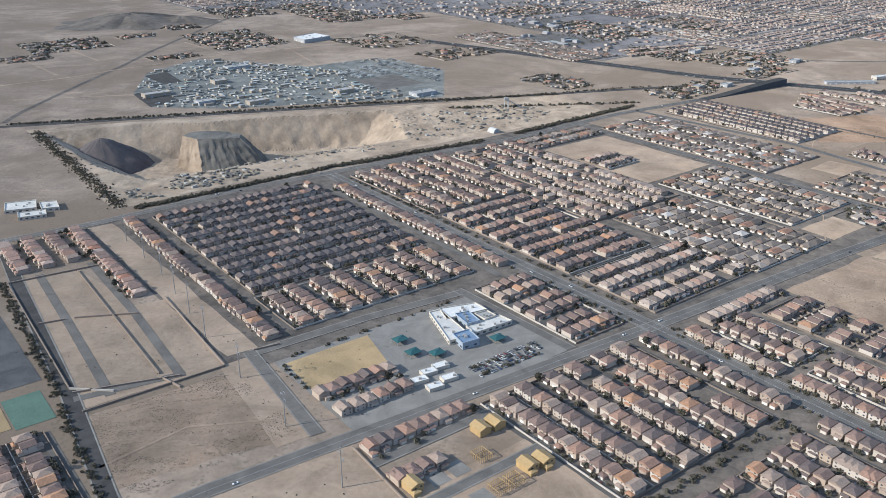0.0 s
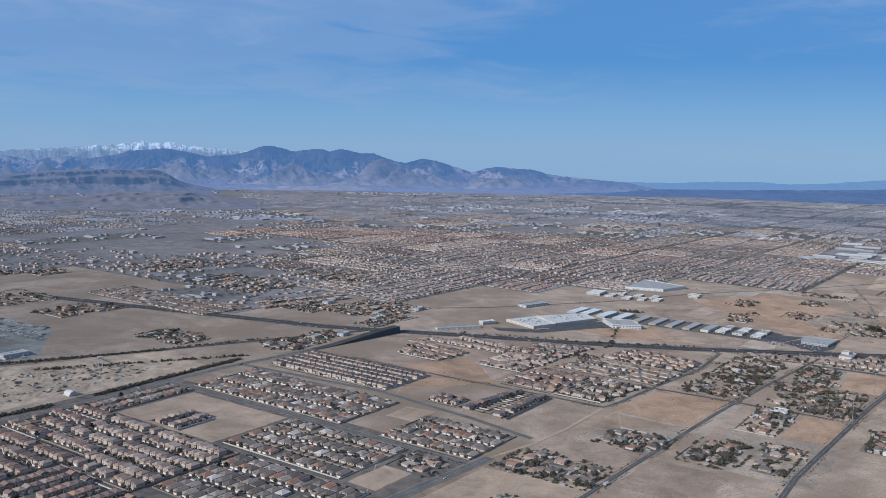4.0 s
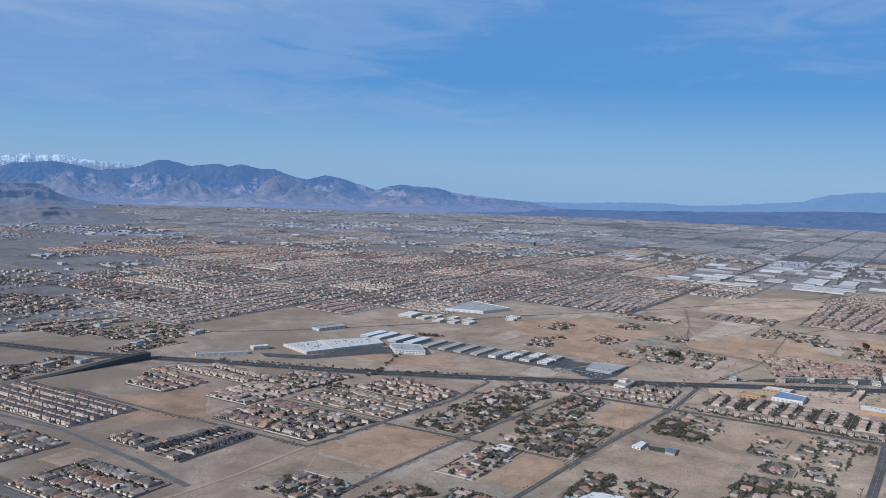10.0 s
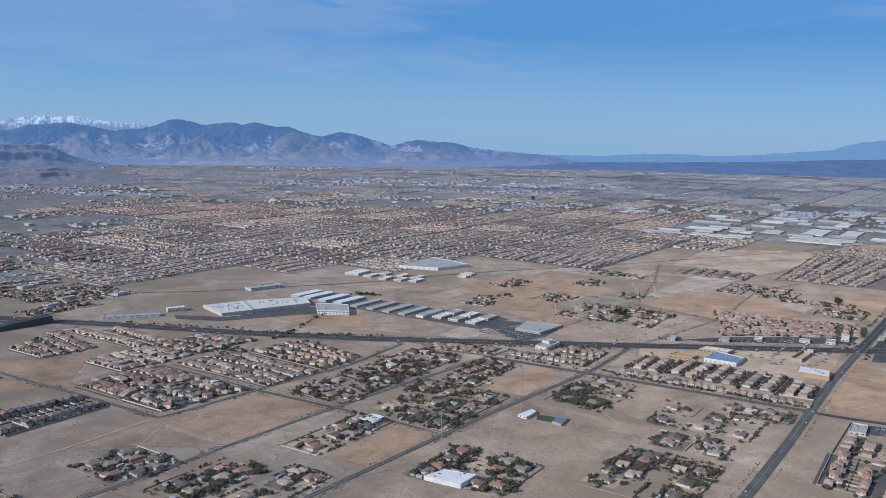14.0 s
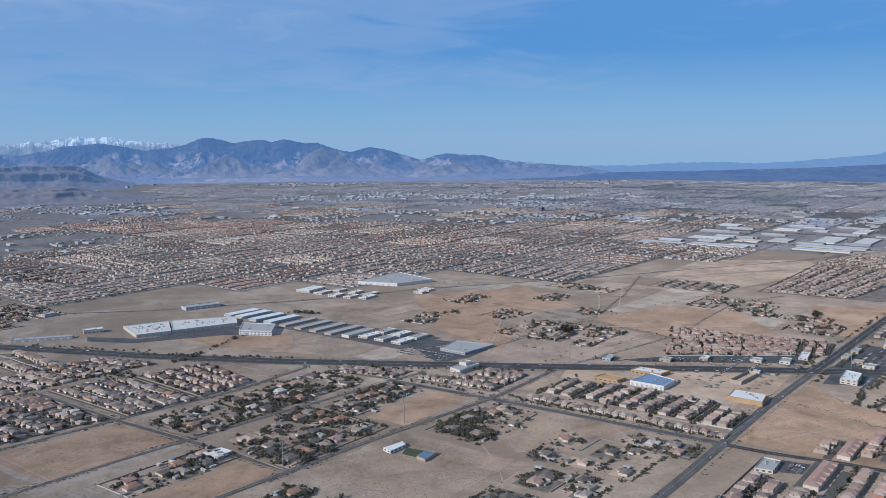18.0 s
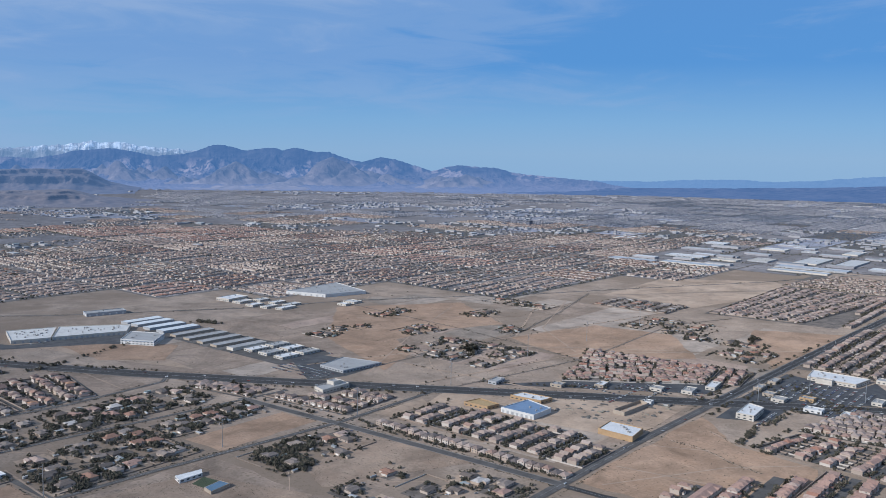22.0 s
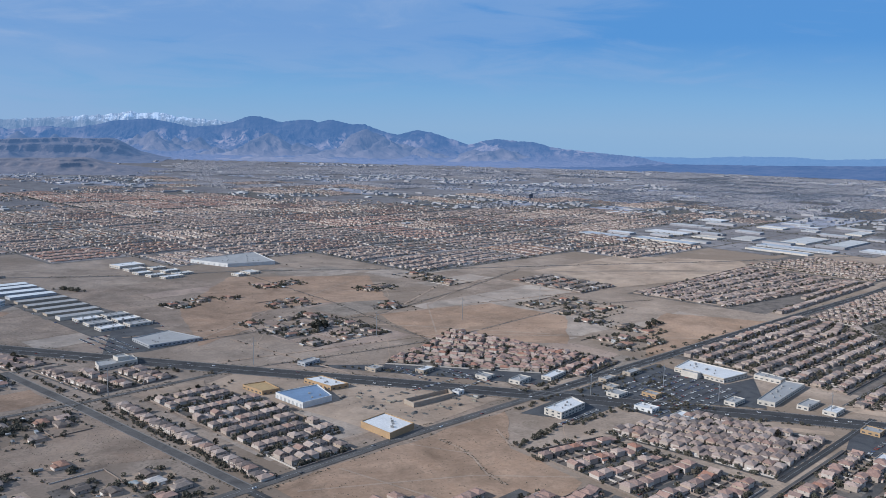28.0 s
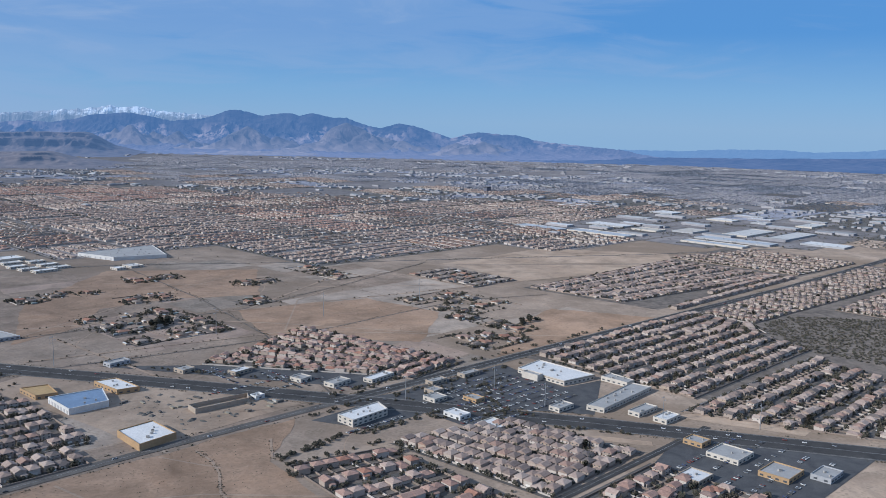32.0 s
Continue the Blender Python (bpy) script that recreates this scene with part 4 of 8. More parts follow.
def house_thing(kind, variant, roof, x, y, turn, group):
    key = (kind, variant, roof)
    m = pose(x, y, 0.05, 0, 0, math.degrees(turn))
    if key not in _made:
        _made[key] = house_prototype(*key)
        _made[key].matrix_world = m
        ob = _made[key]
    else:
        ob = copy_thing(_made[key], m)
    tagged(ob, group=group)
    return ob


def bil(q, s, t):
    (a, b, c, d) = q
    return ((a[0] * (1 - s) + b[0] * s) * (1 - t) + (d[0] * (1 - s) + c[0] * s) * t,
            (a[1] * (1 - s) + b[1] * s) * (1 - t) + (d[1] * (1 - s) + c[1] * s) * t)


def span(a, b):
    return math.hypot(a[0] - b[0], a[1] - b[1])


TREES, SHRUBS, CARS = [], [], []     # x, y, size
FENCES = Batch()
DRIVES = Batch()
STREETS, YARDS, DIRT_YARDS = Batch(), Batch(), Batch()
DISTRICTS = []
rng = random.Random(7)


def quad_into(batch, pts, z):
    batch.add(([(*at(*p), z) for p in pts], [(0, 1, 2, 3)], [0]), [(0, 0, 0)], 0.0)


def oriented(q):
    """Corners in counter-clockwise order, so that patches face up."""
    area = sum(a[0] * b[1] - b[0] * a[1] for a, b in zip(q, q[1:] + q[:1]))
    return q if area > 0 else tuple(reversed(q))


def wall_between(p, q, h=0.85, thick=0.14):
    a, b = Vector(at(*p)), Vector(at(*q))
    d = b - a
    if d.length < 0.5:
        return
    v, f = box_faces(-d.length / 2, d.length / 2, -thick, thick, 0, h)
    FENCES.add((v, f, [0] * len(f)), [(*((a + b) / 2), 0.03)], math.atan2(d.y, d.x))


def line_of(a, b, n):
    """n plan points strewn along the line from a to b."""
    return [(a[0] + (b[0] - a[0]) * f, a[1] + (b[1] - a[1]) * f) for f in (rng.random() for _ in range(n))]


def tract(q, pairs, kind, roof, things=0, pitch=5.3, gap=0.03, street=4.6, green=0.55, group="", label="", edge=True, first=True, last=True, yard=True, scale=1.0, loose=0.0):
    """Streets of houses in a plan quad q (corners a, b, c, d): rows run from a to b; streets lie between pairs of rows.
    things: how many of them, from the first corner on, are built as things with parts."""
    batch = Batch()
    q = tuple(q)
    depth = (span(q[0], q[3]) + span(q[1], q[2])) / 2
    period = depth / pairs
    lot = period / 2
    made = 0
    if yard:
        quad_into(YARDS, oriented(q), 0.04)
    for i in range(pairs + 1):
        t = i / pairs
        w = street / 2 / depth
        if (i == 0 and not first) or (i == pairs and not last):
            continue
        strip = [bil(q, 0, t - w), bil(q, 1, t - w), bil(q, 1, t + w), bil(q, 0, t + w)]
        quad_into(STREETS, oriented(tuple(strip)), 0.10)
    for i in range(pairs):
        mid = (i + 0.5) / pairs
        wall_between(bil(q, 0.0, mid), bil(q, 1.0, mid))
        for side in (-1, 1):
            back = 0.62 * lot if kind != "ranch" else 0.5 * lot
            back = min(back, lot - street / 2 - 5.2) if lot > 11 else lot * 0.42
            t = mid + side * back / depth
            a, b = bil(q, 0, t), bil(q, 1, t)
            length = span(a, b)
            n = max(1, int(length / pitch))
            ax, ay = at(*a)
            bx, by = at(*b)
            along = math.atan2(by - ay, bx - ax)
            nx, ny = -math.sin(along), math.cos(along)
            # front faces the street: away from the pair's middle
            mx, my = at(*bil(q, 0.5, mid))
            hx, hy = at(*bil(q, 0.5, t))
            out = 1 if (hx - mx) * nx + (hy - my) * ny > 0 else -1
            turn0 = turn = along + (math.pi if out > 0 else 0.0)
            for k in range(n):
                if rng.random() < gap:
                    continue
                s = (k + 0.5) / n
                u, v = bil(q, s, t)
                x, y = at(u, v)
                x += out * nx * rng.uniform(-0.5, 0.5)
                y += out * ny * rng.uniform(-0.5, 0.5)
                x += rng.gauss(0, loose)
                y += rng.gauss(0, loose)
                turn = turn0 + (rng.choice((0, 0, math.pi / 2, -math.pi / 2)) if loose else 0.0)
                var = rng.randrange(len(SHAPES[kind]))
                if made < things:
                    house_thing(kind, var, roof, x, y, turn, group)
                    made += 1
                else:
                    batch.add(TEMPLATES[kind][var], [(x, y, 0.05)], turn, scale)
                # driveway, lot walls and planting
                fx, fy = math.sin(turn), -math.cos(turn)
                if rng.random() < 0.6:
                    dl = lot - back - street / 2 + 0.5
                    v4 = [(-1.1, -dl - 3.0, 0), (1.1, -dl - 3.0, 0), (1.1, -2.5, 0), (-1.1, -2.5, 0)]
                    DRIVES.add((v4, [(0, 1, 2, 3)], [0]), [(x, y, 0.085)], turn)
                if k and kind != "ranch":
                    e = bil(q, k / n, t)
                    m2 = bil(q, k / n, mid)
                    wall_between(e, m2)
                for _ in range(4 if kind == "small" else 2):
                    if rng.random() < green:
                        o = rng.uniform(-2.8, 2.8)
                        r = rng.uniform(4.0, 6.0) * rng.choice((1, 1, -1))
                        TREES.append((x + fx * r + math.cos(turn) * o, y + fy * r + math.sin(turn) * o, rng.uniform(0.9, 2.1)))
                for _ in range(2):
                    if rng.random() < green:
                        SHRUBS.append((x + fx * rng.uniform(-8, 8) + math.cos(turn) * rng.uniform(-3, 3), y + fy * rng.uniform(-7, 7) + math.sin(turn) * rng.uniform(-3, 3), rng.uniform(0.5, 1.0)))
                if rng.random() < 0.35:
                    r = lot - back - rng.choice((0.4, 1.6)) * street * 0.5
                    CARS.append((x + fx * r, y + fy * r, turn if rng.random() < 0.5 else turn + math.pi / 2))
    if edge:
        for a, b in zip(q, q[1:] + q[:1]):
            wall_between(a, b)
    if batch.count:
        me = batch.mesh("house_rows", [MAT["wall_i"], MAT[ROOFS[roof] + "_i"], MAT["garage"], MAT["glass"]])
        tagged(new("house_rows", me), label or f"rows of stucco houses with {ROOF_WORDS[roof]}s", "houses", kind="stuff")


def column(u, v0, v1, kind, roof, face, things=0, along="v", pitch=5.3, green=0.6, group=""):
    """A single row of houses along v (or u), fronts towards +1 or -1 of the other axis."""
    n = int(abs(v1 - v0) / pitch)
    batch = Batch()
    for k in range(n):
        w = v0 + (v1 - v0) * (k + 0.5) / n
        p = (u, w) if along == "v" else (w, u)
        x, y = at(*p)
        if along == "v":
            turn = GRID + (math.pi / 2 if face > 0 else -math.pi / 2)
        else:
            turn = GRID + (math.pi if face > 0 else 0.0)
        var = rng.randrange(len(SHAPES[kind]))
        if k < things:
            house_thing(kind, var, roof, x, y, turn, group)
        else:
            batch.add(TEMPLATES[kind][var], [(x, y, 0.05)], turn)
        fx, fy = math.sin(turn), -math.cos(turn)
        if rng.random() < green:
            TREES.append((x + fx * 5.2 + rng.uniform(-2, 2), y + fy * 5.2 + rng.uniform(-2, 2), rng.uniform(1.2, 2.2)))
        if rng.random() < green:
            SHRUBS.append((x - fx * 5 + rng.uniform(-2, 2), y - fy * 5 + rng.uniform(-2, 2), rng.uniform(0.3, 0.7)))
    if batch.count:
        me = batch.mesh("house_rows", [MAT["wall_i"], MAT[ROOFS[roof] + "_i"], MAT["garage"], MAT["glass"]])
        tagged(new("house_rows", me), f"row of stucco houses with {ROOF_WORDS[roof]}s", "houses", kind="stuff")


OUTBUILDINGS = Batch()
SHED_T = joined(box_faces(-1.5, 1.5, -1.0, 1.0, 0, 1.0), hip_faces(-1.5, 1.5, -1.0, 1.0, 1.0, 0.35, 0.12, 0.08, True))
SHED_T = (SHED_T[0], SHED_T[1], [0] * 5 + [1] * (len(SHED_T[1]) - 5))
TRAILER_T = joined(box_faces(-0.55, 0.55, -1.7, 1.7, 0.2, 1.25), box_faces(-0.12, 0.12, 1.7, 2.1, 0.2, 0.35))
TRAILER_T = (TRAILER_T[0], TRAILER_T[1], [1] * len(TRAILER_T[1]))


def ranch_lots(u0, u1, v0, v1, count, things=0, trees=2.2, roof="pale", group="ranch houses on desert lots"):
    """Loose houses on fenced desert parcels, with sheds, trailers, hedges and groups of trees."""
    batch, tiled = Batch(), Batch()
    nu, nv = max(1, round((u1 - u0) / 25)), max(1, round((v1 - v0) / 25))
    pu, pv = (u1 - u0) / nu, (v1 - v0) / nv
    cells = [(i, j) for i in range(nu) for j in range(nv)]
    rng.shuffle(cells)
    placed = []
    for k in range(count):
        i, j = cells[k % len(cells)]
        for _ in range(12):
            p = (u0 + (i + rng.uniform(0.22, 0.78)) * pu, v0 + (j + rng.uniform(0.22, 0.78)) * pv)
            if all(span(p, o) > 9 for o in placed):
                placed.append(p)
                break
    # parcel fences: block wall, hedge or nothing
    lines = [((u0 + i * pu, v0 + j * pv), (u0 + (i + 1) * pu, v0 + j * pv)) for i in range(nu) for j in range(nv + 1)] + [((u0 + i * pu, v0 + j * pv), (u0 + i * pu, v0 + (j + 1) * pv)) for i in range(nu + 1) for j in range(nv)]
    for a, b in lines:
        k = rng.random()
        if k < 0.38:
            wall_between(a, b, 0.55, 0.1)
        if 0.25 < k < 0.62:
            for _ in range(int(span(a, b) * rng.uniform(0.3, 0.9))):
                f = rng.random()
                x, y = at(a[0] + (b[0] - a[0]) * f + rng.gauss(0, 0.5), a[1] + (b[1] - a[1]) * f + rng.gauss(0, 0.5))
                (TREES if rng.random() < 0.45 else SHRUBS).append((x, y, rng.uniform(0.6, 1.4)))
    for i, (u, v) in enumerate(placed):
        x, y = at(u, v)
        turn = GRID + rng.choice((0, math.pi / 2, math.pi, -math.pi / 2)) + rng.uniform(-0.08, 0.08)
        var = rng.choice((0, 1, 2, 1, 0))
        r = roof if rng.random() < 0.75 else "tile"
        if i < things:
            house_thing("ranch", var, r, x, y, turn, group)
        else:
            (batch if r == roof else tiled).add(TEMPLATES["ranch"][var], [(x, y, 0.05)], turn)
        for _ in range(rng.choice((0, 1, 1, 2, 3))):
            a, d = rng.uniform(0, 6.283), rng.uniform(7, 12)
            OUTBUILDINGS.add(SHED_T if rng.random() < 0.6 else TRAILER_T, [(x + d * math.cos(a), y + d * math.sin(a), 0.05)], turn + rng.choice((0, math.pi / 2)) + rng.gauss(0, 0.1), (rng.uniform(0.7, 1.6), rng.uniform(0.7, 1.5), rng.uniform(0.8, 1.3)))
        groves = [(rng.uniform(0, 6.283), rng.uniform(5.5, 10)) for _ in range(2)]
        for _ in range(int(trees * 7 * rng.random() + 6)):
            a, d = rng.choice(groves) if rng.random() < 0.6 else (rng.uniform(0, 6.283), rng.uniform(5, 12))
            TREES.append((x + d * math.cos(a) + rng.gauss(0, 1.6), y + d * math.sin(a) + rng.gauss(0, 1.6), rng.uniform(0.7, 2.0)))
        for _ in range(7):
            a, d = rng.uniform(0, 6.283), rng.uniform(5, 13)
            SHRUBS.append((x + d * math.cos(a), y + d * math.sin(a), rng.uniform(0.3, 0.8)))
        if rng.random() < 0.9:
            a, b, e = rng.uniform(6, 11), rng.uniform(6, 11), rng.uniform(-2, 2)
            quad_into(YARDS if rng.random() < 0.6 else DIRT_YARDS, rect(u - a, u + a, v - b + e, v + b + e), 0.03 + 0.0006 * i)
        if rng.random() < 0.7:
            CARS.append((x + rng.choice((-1, 1)) * rng.uniform(5, 9), y + rng.choice((-1, 1)) * rng.uniform(5, 9), rng.uniform(0, 3.1)))
    if batch.count:
        me = batch.mesh("ranch_buildings", [MAT["wall_i"], MAT[ROOFS[roof] + "_i"], MAT["garage"], MAT["glass"]])
        tagged(new("ranch_buildings", me), "loose ranch houses and sheds on desert lots", "houses", kind="stuff")
    if tiled.count:
        me = tiled.mesh("ranch_buildings", [MAT["wall_i"], MAT["roof_tile_i"], MAT["garage"], MAT["glass"]])
        tagged(new("ranch_buildings", me), "loose ranch houses with terracotta roofs on desert lots", "houses", kind="stuff")


# ---- the south-west quarter, round the big crossing
NEAR_GROUP = "two-storey tract houses round the crossing"
tract(((-22, -4), (-22, -79), (-106, -79), (-106, -2)), 3, "two", "brown", 66, group=NEAR_GROUP)
column(-12, -5, -79, "two", "brown", -1, 11, group=NEAR_GROUP)
column(-0.5, -160, -112, "two", "brown", -1, 7, along="u", group=NEAR_GROUP)
tract(((-22, -93), (-22, -175), (-106, -175), (-106, -93)), 3, "two", "brown", 60, group=NEAR_GROUP)
column(-12, -93, -175, "two", "brown", -1, 13, group=NEAR_GROUP)
tract(((18, -20), (18, -62), (46, -62), (46, -20)), 1, "two", "brown", 12, group=NEAR_GROUP)
tract(((18, -69), (18, -118), (46, -118), (46, -69)), 1, "two", "brown", 14, group=NEAR_GROUP)
column(9, -14, -62, "two", "brown", 1, 7, group=NEAR_GROUP)
column(9, -69, -118, "two", "brown", 1, 7, group=NEAR_GROUP)
tract(((52, -24), (82, -24), (82, -112), (52, -112)), 3, "two", "brown", 24, group=NEAR_GROUP)
column(-13, 22, 80, "two", "tan", -1, 9, along="u", group=NEAR_GROUP)
tract(((-40, 10), (-9, 10), (-9, 82), (-40, 82)), 3, "two", "brown", 22, street=4.0, group=NEAR_GROUP, first=False)
column(42.5, -156, -118, "two", "brown", -1, 6, along="u", group=NEAR_GROUP)
column(27, -155, -120, "two", "brown", 1, 5, along="u", group=NEAR_GROUP)
column(-114, 10, 44, "two", "brown", 1, 5, along="u", group=NEAR_GROUP)
column(-130, 46, 80, "two", "tan", -1, 0, along="u")
column(-117, 58, 84, "two", "brown", 1, 0, along="u")
column(-22, -162, -140, "two", "brown", 1, 3, along="u", group=NEAR_GROUP)
# ---- between the quarry and the school
tract(((-132, 288), (-22, 288), (-26, 146), (-132, 146)), 5, "two", "dark", 0)
tract(((-134, 142), (-134, 100), (-26, 100), (-26, 142)), 4, "two", "brown", 0)
column(-146, 98, 292, "two", "brown", 1)
column(-8.5, 96, 270, "two", "brown", -1)
# ---- across the avenue
tract(((10, 283), (10, 183), (94, 183), (94, 283)), 3, "two", "brown", 0)
tract(((96, 278), (96, 236), (160, 236), (160, 278)), 2, "two", "brown", 0)
tract(((12, 178), (76, 178), (76, 66), (12, 66)), 4, "two", "brown", 0)
tract(((12, 62), (90, 62), (90, 8), (12, 8)), 2, "two", "tan", 0)
tract(((80, 180), (80, 112), (160, 112), (160, 180)), 3, "two", "tan", 0)
tract(((98, 232), (98, 184), (160, 184), (160, 232)), 2, "two", "tan", 0)
tract(((92, 108), (92, 6), (162, 6), (162, 108)), 3, "one", "pale", 0, pitch=6.8)
tract(((168, 136), (168, 34), (234, 34), (234, 136)), 2, "one", "pale", 0, pitch=6.8)
tract(((160, 278), (236, 278), (236, 250), (160, 250)), 1, "one", "pale", 0)
tract(((166, 210), (198, 210), (198, 180), (166, 180)), 1, "two", "tan", 0)
tract(((246, 262), (246, 104), (314, 104), (314, 262)), 3, "one", "pale", 0)
tract(((244, 66), (244, -8), (302, -8), (302, 66)), 2, "one", "pale", 0)
tract(((334, 266), (334, 134), (394, 134), (394, 266)), 3, "tall", "dark", 0, street=4.0, green=0.1)
tract(((332, 62), (402, 54), (402, 18), (332, 18)), 1, "two", "dark", 0)
tract(((334, 92), (334, 66), (356, 66), (356, 92)), 1, "two", "brown", 0, street=3)
tract(((444, 160), (444, 206), (504, 232), (490, 156)), 2, "one", "brown", 0, loose=0.5, green=0.9)
tract(((508, 232), (508, 130), (540, 120), (546, 190)), 1, "two", "tan", 0)
tract(((458, 124), (458, 80), (522, 76), (520, 124)), 3, "one", "tan", 0, loose=0.6, green=0.95)
tract(((524, 124), (526, 76), (588, 72), (570, 124)), 3, "small", "pale", 0, loose=0.8, green=0.95)
tract(((416, 74), (416, 26), (484, 24), (484, 74)), 3, "one", "brown", 0, loose=0.6, green=0.95)
tract(((416, 22), (416, -18), (484, -26), (484, 20)), 3, "small", "pale", 0, loose=0.9, green=0.95)
tract(((496, 66), (496, -32), (548, -34), (552, 50)), 2, "one", "pale", 0, loose=0.6, green=0.95)
tract(((556, 48), (552, -34), (600, -36), (614, 34)), 2, "small", "brown", 0, loose=0.9, green=0.95)
ranch_lots(204, 236, -8, 28, 7, 7)
ranch_lots(168, 212, -84, -50, 8, 8, 3.0)
ranch_lots(244, 286, -88, -24, 11, 11, 2.6)
ranch_lots(326, 368, -98, -56, 9, 9, 2.6)
ranch_lots(418, 490, -150, -122, 13, 13, 2.0)
ranch_lots(330, 385, -142, -110, 5, 4, 18.0)
ranch_lots(340, 400, -176, -148, 5, 5, 3.0)
ranch_lots(498, 650, -100, -54, 32, 30, 9.0)
ranch_lots(498, 580, -184, -116, 24, 20, 9.0)
ranch_lots(586, 658, -152, -118, 12, 9, 9.0)
ranch_lots(430, 480, -262, -206, 10, 8, 8.0)
ranch_lots(552, 582, -340, -296, 6, 6, 1.0)
ranch_lots(588, 640, -250, -206, 4, 4, 30.0)
ranch_lots(640, 660, -246, -210, 3, 3, 2.0)
ranch_lots(590, 640, -345, -280, 6, 6, 1.5)
ranch_lots(470, 540, -345, -290, 9, 8, 9.0)
ranch_lots(640, 664, -358, -315, 4, 4, 1.0)
# ---- along the highway and north of it
tract(((658, -56), (668, -110), (694, -112), (672, -60)), 1, "one", "tan", 0, pitch=5.6, green=0.8)
tract(((678, -120), (686, -192), (712, -192), (706, -150)), 1, "small", "tan", 0, pitch=5.3)
tract(((714, -156), (716, -192), (738, -190), (732, -160)), 1, "small", "tan", 0, pitch=5.3)
tract(((546, -392), (600, -390), (604, -480), (536, -480)), 3, "small", "tile", 0, loose=1.3, gap=0.1, green=0.9, scale=0.98, pitch=5.3)
column(687, -222, -362, "small", "tan", 1, 22, group="tan tract houses along the street", pitch=5.3)
tract(((704, -250), (752, -252), (752, -334), (704, -334)), 3, "small", "tan", 36, pitch=5.3, green=0.9, group="tan tract houses along the street")
tract(((704, -222), (744, -222), (744, -248), (704, -248)), 1, "small", "tan", 10, pitch=5.3, green=0.9, group="tan tract houses along the street", first=False)
tract(((704, -336), (740, -336), (740, -360), (704, -360)), 1, "small", "tan", 10, pitch=5.3, green=0.9, group="tan tract houses along the street", first=False)
tract(((856, -429), (862, -518), (932, -516), (922, -448)), 4, "small", "tan", 52, group="tan tract houses south of the highway", pitch=5.3, green=0.9)
tract(((802, -420), (848, -432), (846, -520), (790, -520)), 3, "small", "tile", 40, group="houses with terracotta roofs by the field", pitch=5.6, loose=0.5, green=0.9)
column(-437, 702, 746, "small", "tile", -1, along="u", pitch=4.6, green=0.95)
column(-458, 722, 768, "small", "tile", 1, along="u", pitch=4.6, green=0.95)
column(-470, 732, 786, "small", "tile", -1, along="u", pitch=4.6, green=0.95)
column(-489, 742, 786, "small", "tile", 1, along="u", pitch=4.6, green=0.95)
column(-414, 690, 722, "small", "tan", -1, along="u", pitch=9.5, green=0.9)
column(-396, 602, 637, "small", "tan", -1, along="u", pitch=4.4, green=0.9)
column(-408, 606, 634, "small", "tan", 1, along="u", pitch=4.6, green=0.95)
column(-421, 606, 632, "small", "tan", -1, along="u", pitch=4.6, green=0.95)
column(-443, 612, 677, "small", "tan", 1, along="u", pitch=4.8, green=0.95)
column(-455, 612, 680, "small", "tile", -1, along="u", pitch=4.8, green=0.95)
column(-473, 612, 684, "small", "tan", 1, along="u", pitch=4.8, green=0.95)
for u0, u1, v0, v1 in ((686, 724, -422, -417), (700, 764, -451, -444), (728, 790, -482, -477), (606, 640, -404, -400.5), (610, 672, -437, -431), (610, 684, -466, -461), (634, 678, -419, -415.5)):
    quad_into(STREETS, rect(u0, u1, v0, v1), 0.11)
for a, b in (((600, -390), (667, -390)), ((698, -433), (750, -434)), ((726, -462), (790, -464))):
    wall_between(a, b, 0.8)
tract(((790, -528), (925, -528), (925, -640), (790, -640)), 4, "small", "tile", 0, loose=1.3, gap=0.1, green=0.9, scale=0.98, pitch=5.3)
tract(((968, -216), (980, -324), (922, -338), (858, -252)), 4, "small", "tile", 0, loose=1.0, gap=0.08, street=3.6, green=0.8, scale=0.95, pitch=4.9)
tract(((928, -338), (974, -330), (986, -353), (934, -361)), 1, "small", "tile", 0, loose=0.8, gap=0.06, green=0.8, scale=0.95, pitch=4.9)
for u, v in line_of((974, -328), (992, -352), 9) + line_of((668, -58), (676, -198), 44) + line_of((683, -206), (682, -360), 46):
    TREES.append((*at(u + rng.gauss(0, 0.8), v + rng.gauss(0, 0.8)), rng.uniform(0.8, 1.7)))
tract(((1034, -384), (1225, -388), (1190, -492), (1028, -492)), 4, "small", "tan", 0, street=4.0, green=0.95, loose=0.3, scale=0.95, pitch=5.3)
tract(((1002, -500), (1172, -502), (1128, -610), (1044, -610)), 4, "small", "tan", 0, street=4.0, green=0.95, loose=0.3, scale=0.95, pitch=5.3)
tract(((1190, -550), (1420, -530), (1420, -720), (1130, -690)), 6, "small", "tan", 0, green=0.95, loose=0.3, scale=0.95, pitch=5.3)
tract(((1240, -384), (1240, -428), (1620, -450), (1620, -384)), 14, "small", "tan", 0, green=0.9, scale=0.95, pitch=5.3)
tract(((1500, -205), (1500, -355), (1640, -365), (1640, -240)), 4, "small", "tan", 0, green=0.9, pitch=5.3)
tract(((1130, -390), (1236, -390), (1232, -430), (1215, -450)), 2, "small", "tan", 0, green=0.9, pitch=5.3)
tract(((1650, -390), (1650, -600), (1900, -600), (1900, -390)), 9, "small", "tan", 0, green=0.9, pitch=5.3)
tract(((1430, -535), (1640, -535), (1640, -700), (1430, -720)), 6, "small", "tan", 0, green=0.9, pitch=5.3)
tract(((1345, -452), (1345, -520), (1700, -528), (1700, -455)), 12, "small", "tan", 0, green=0.9, scale=0.95, pitch=5.3)
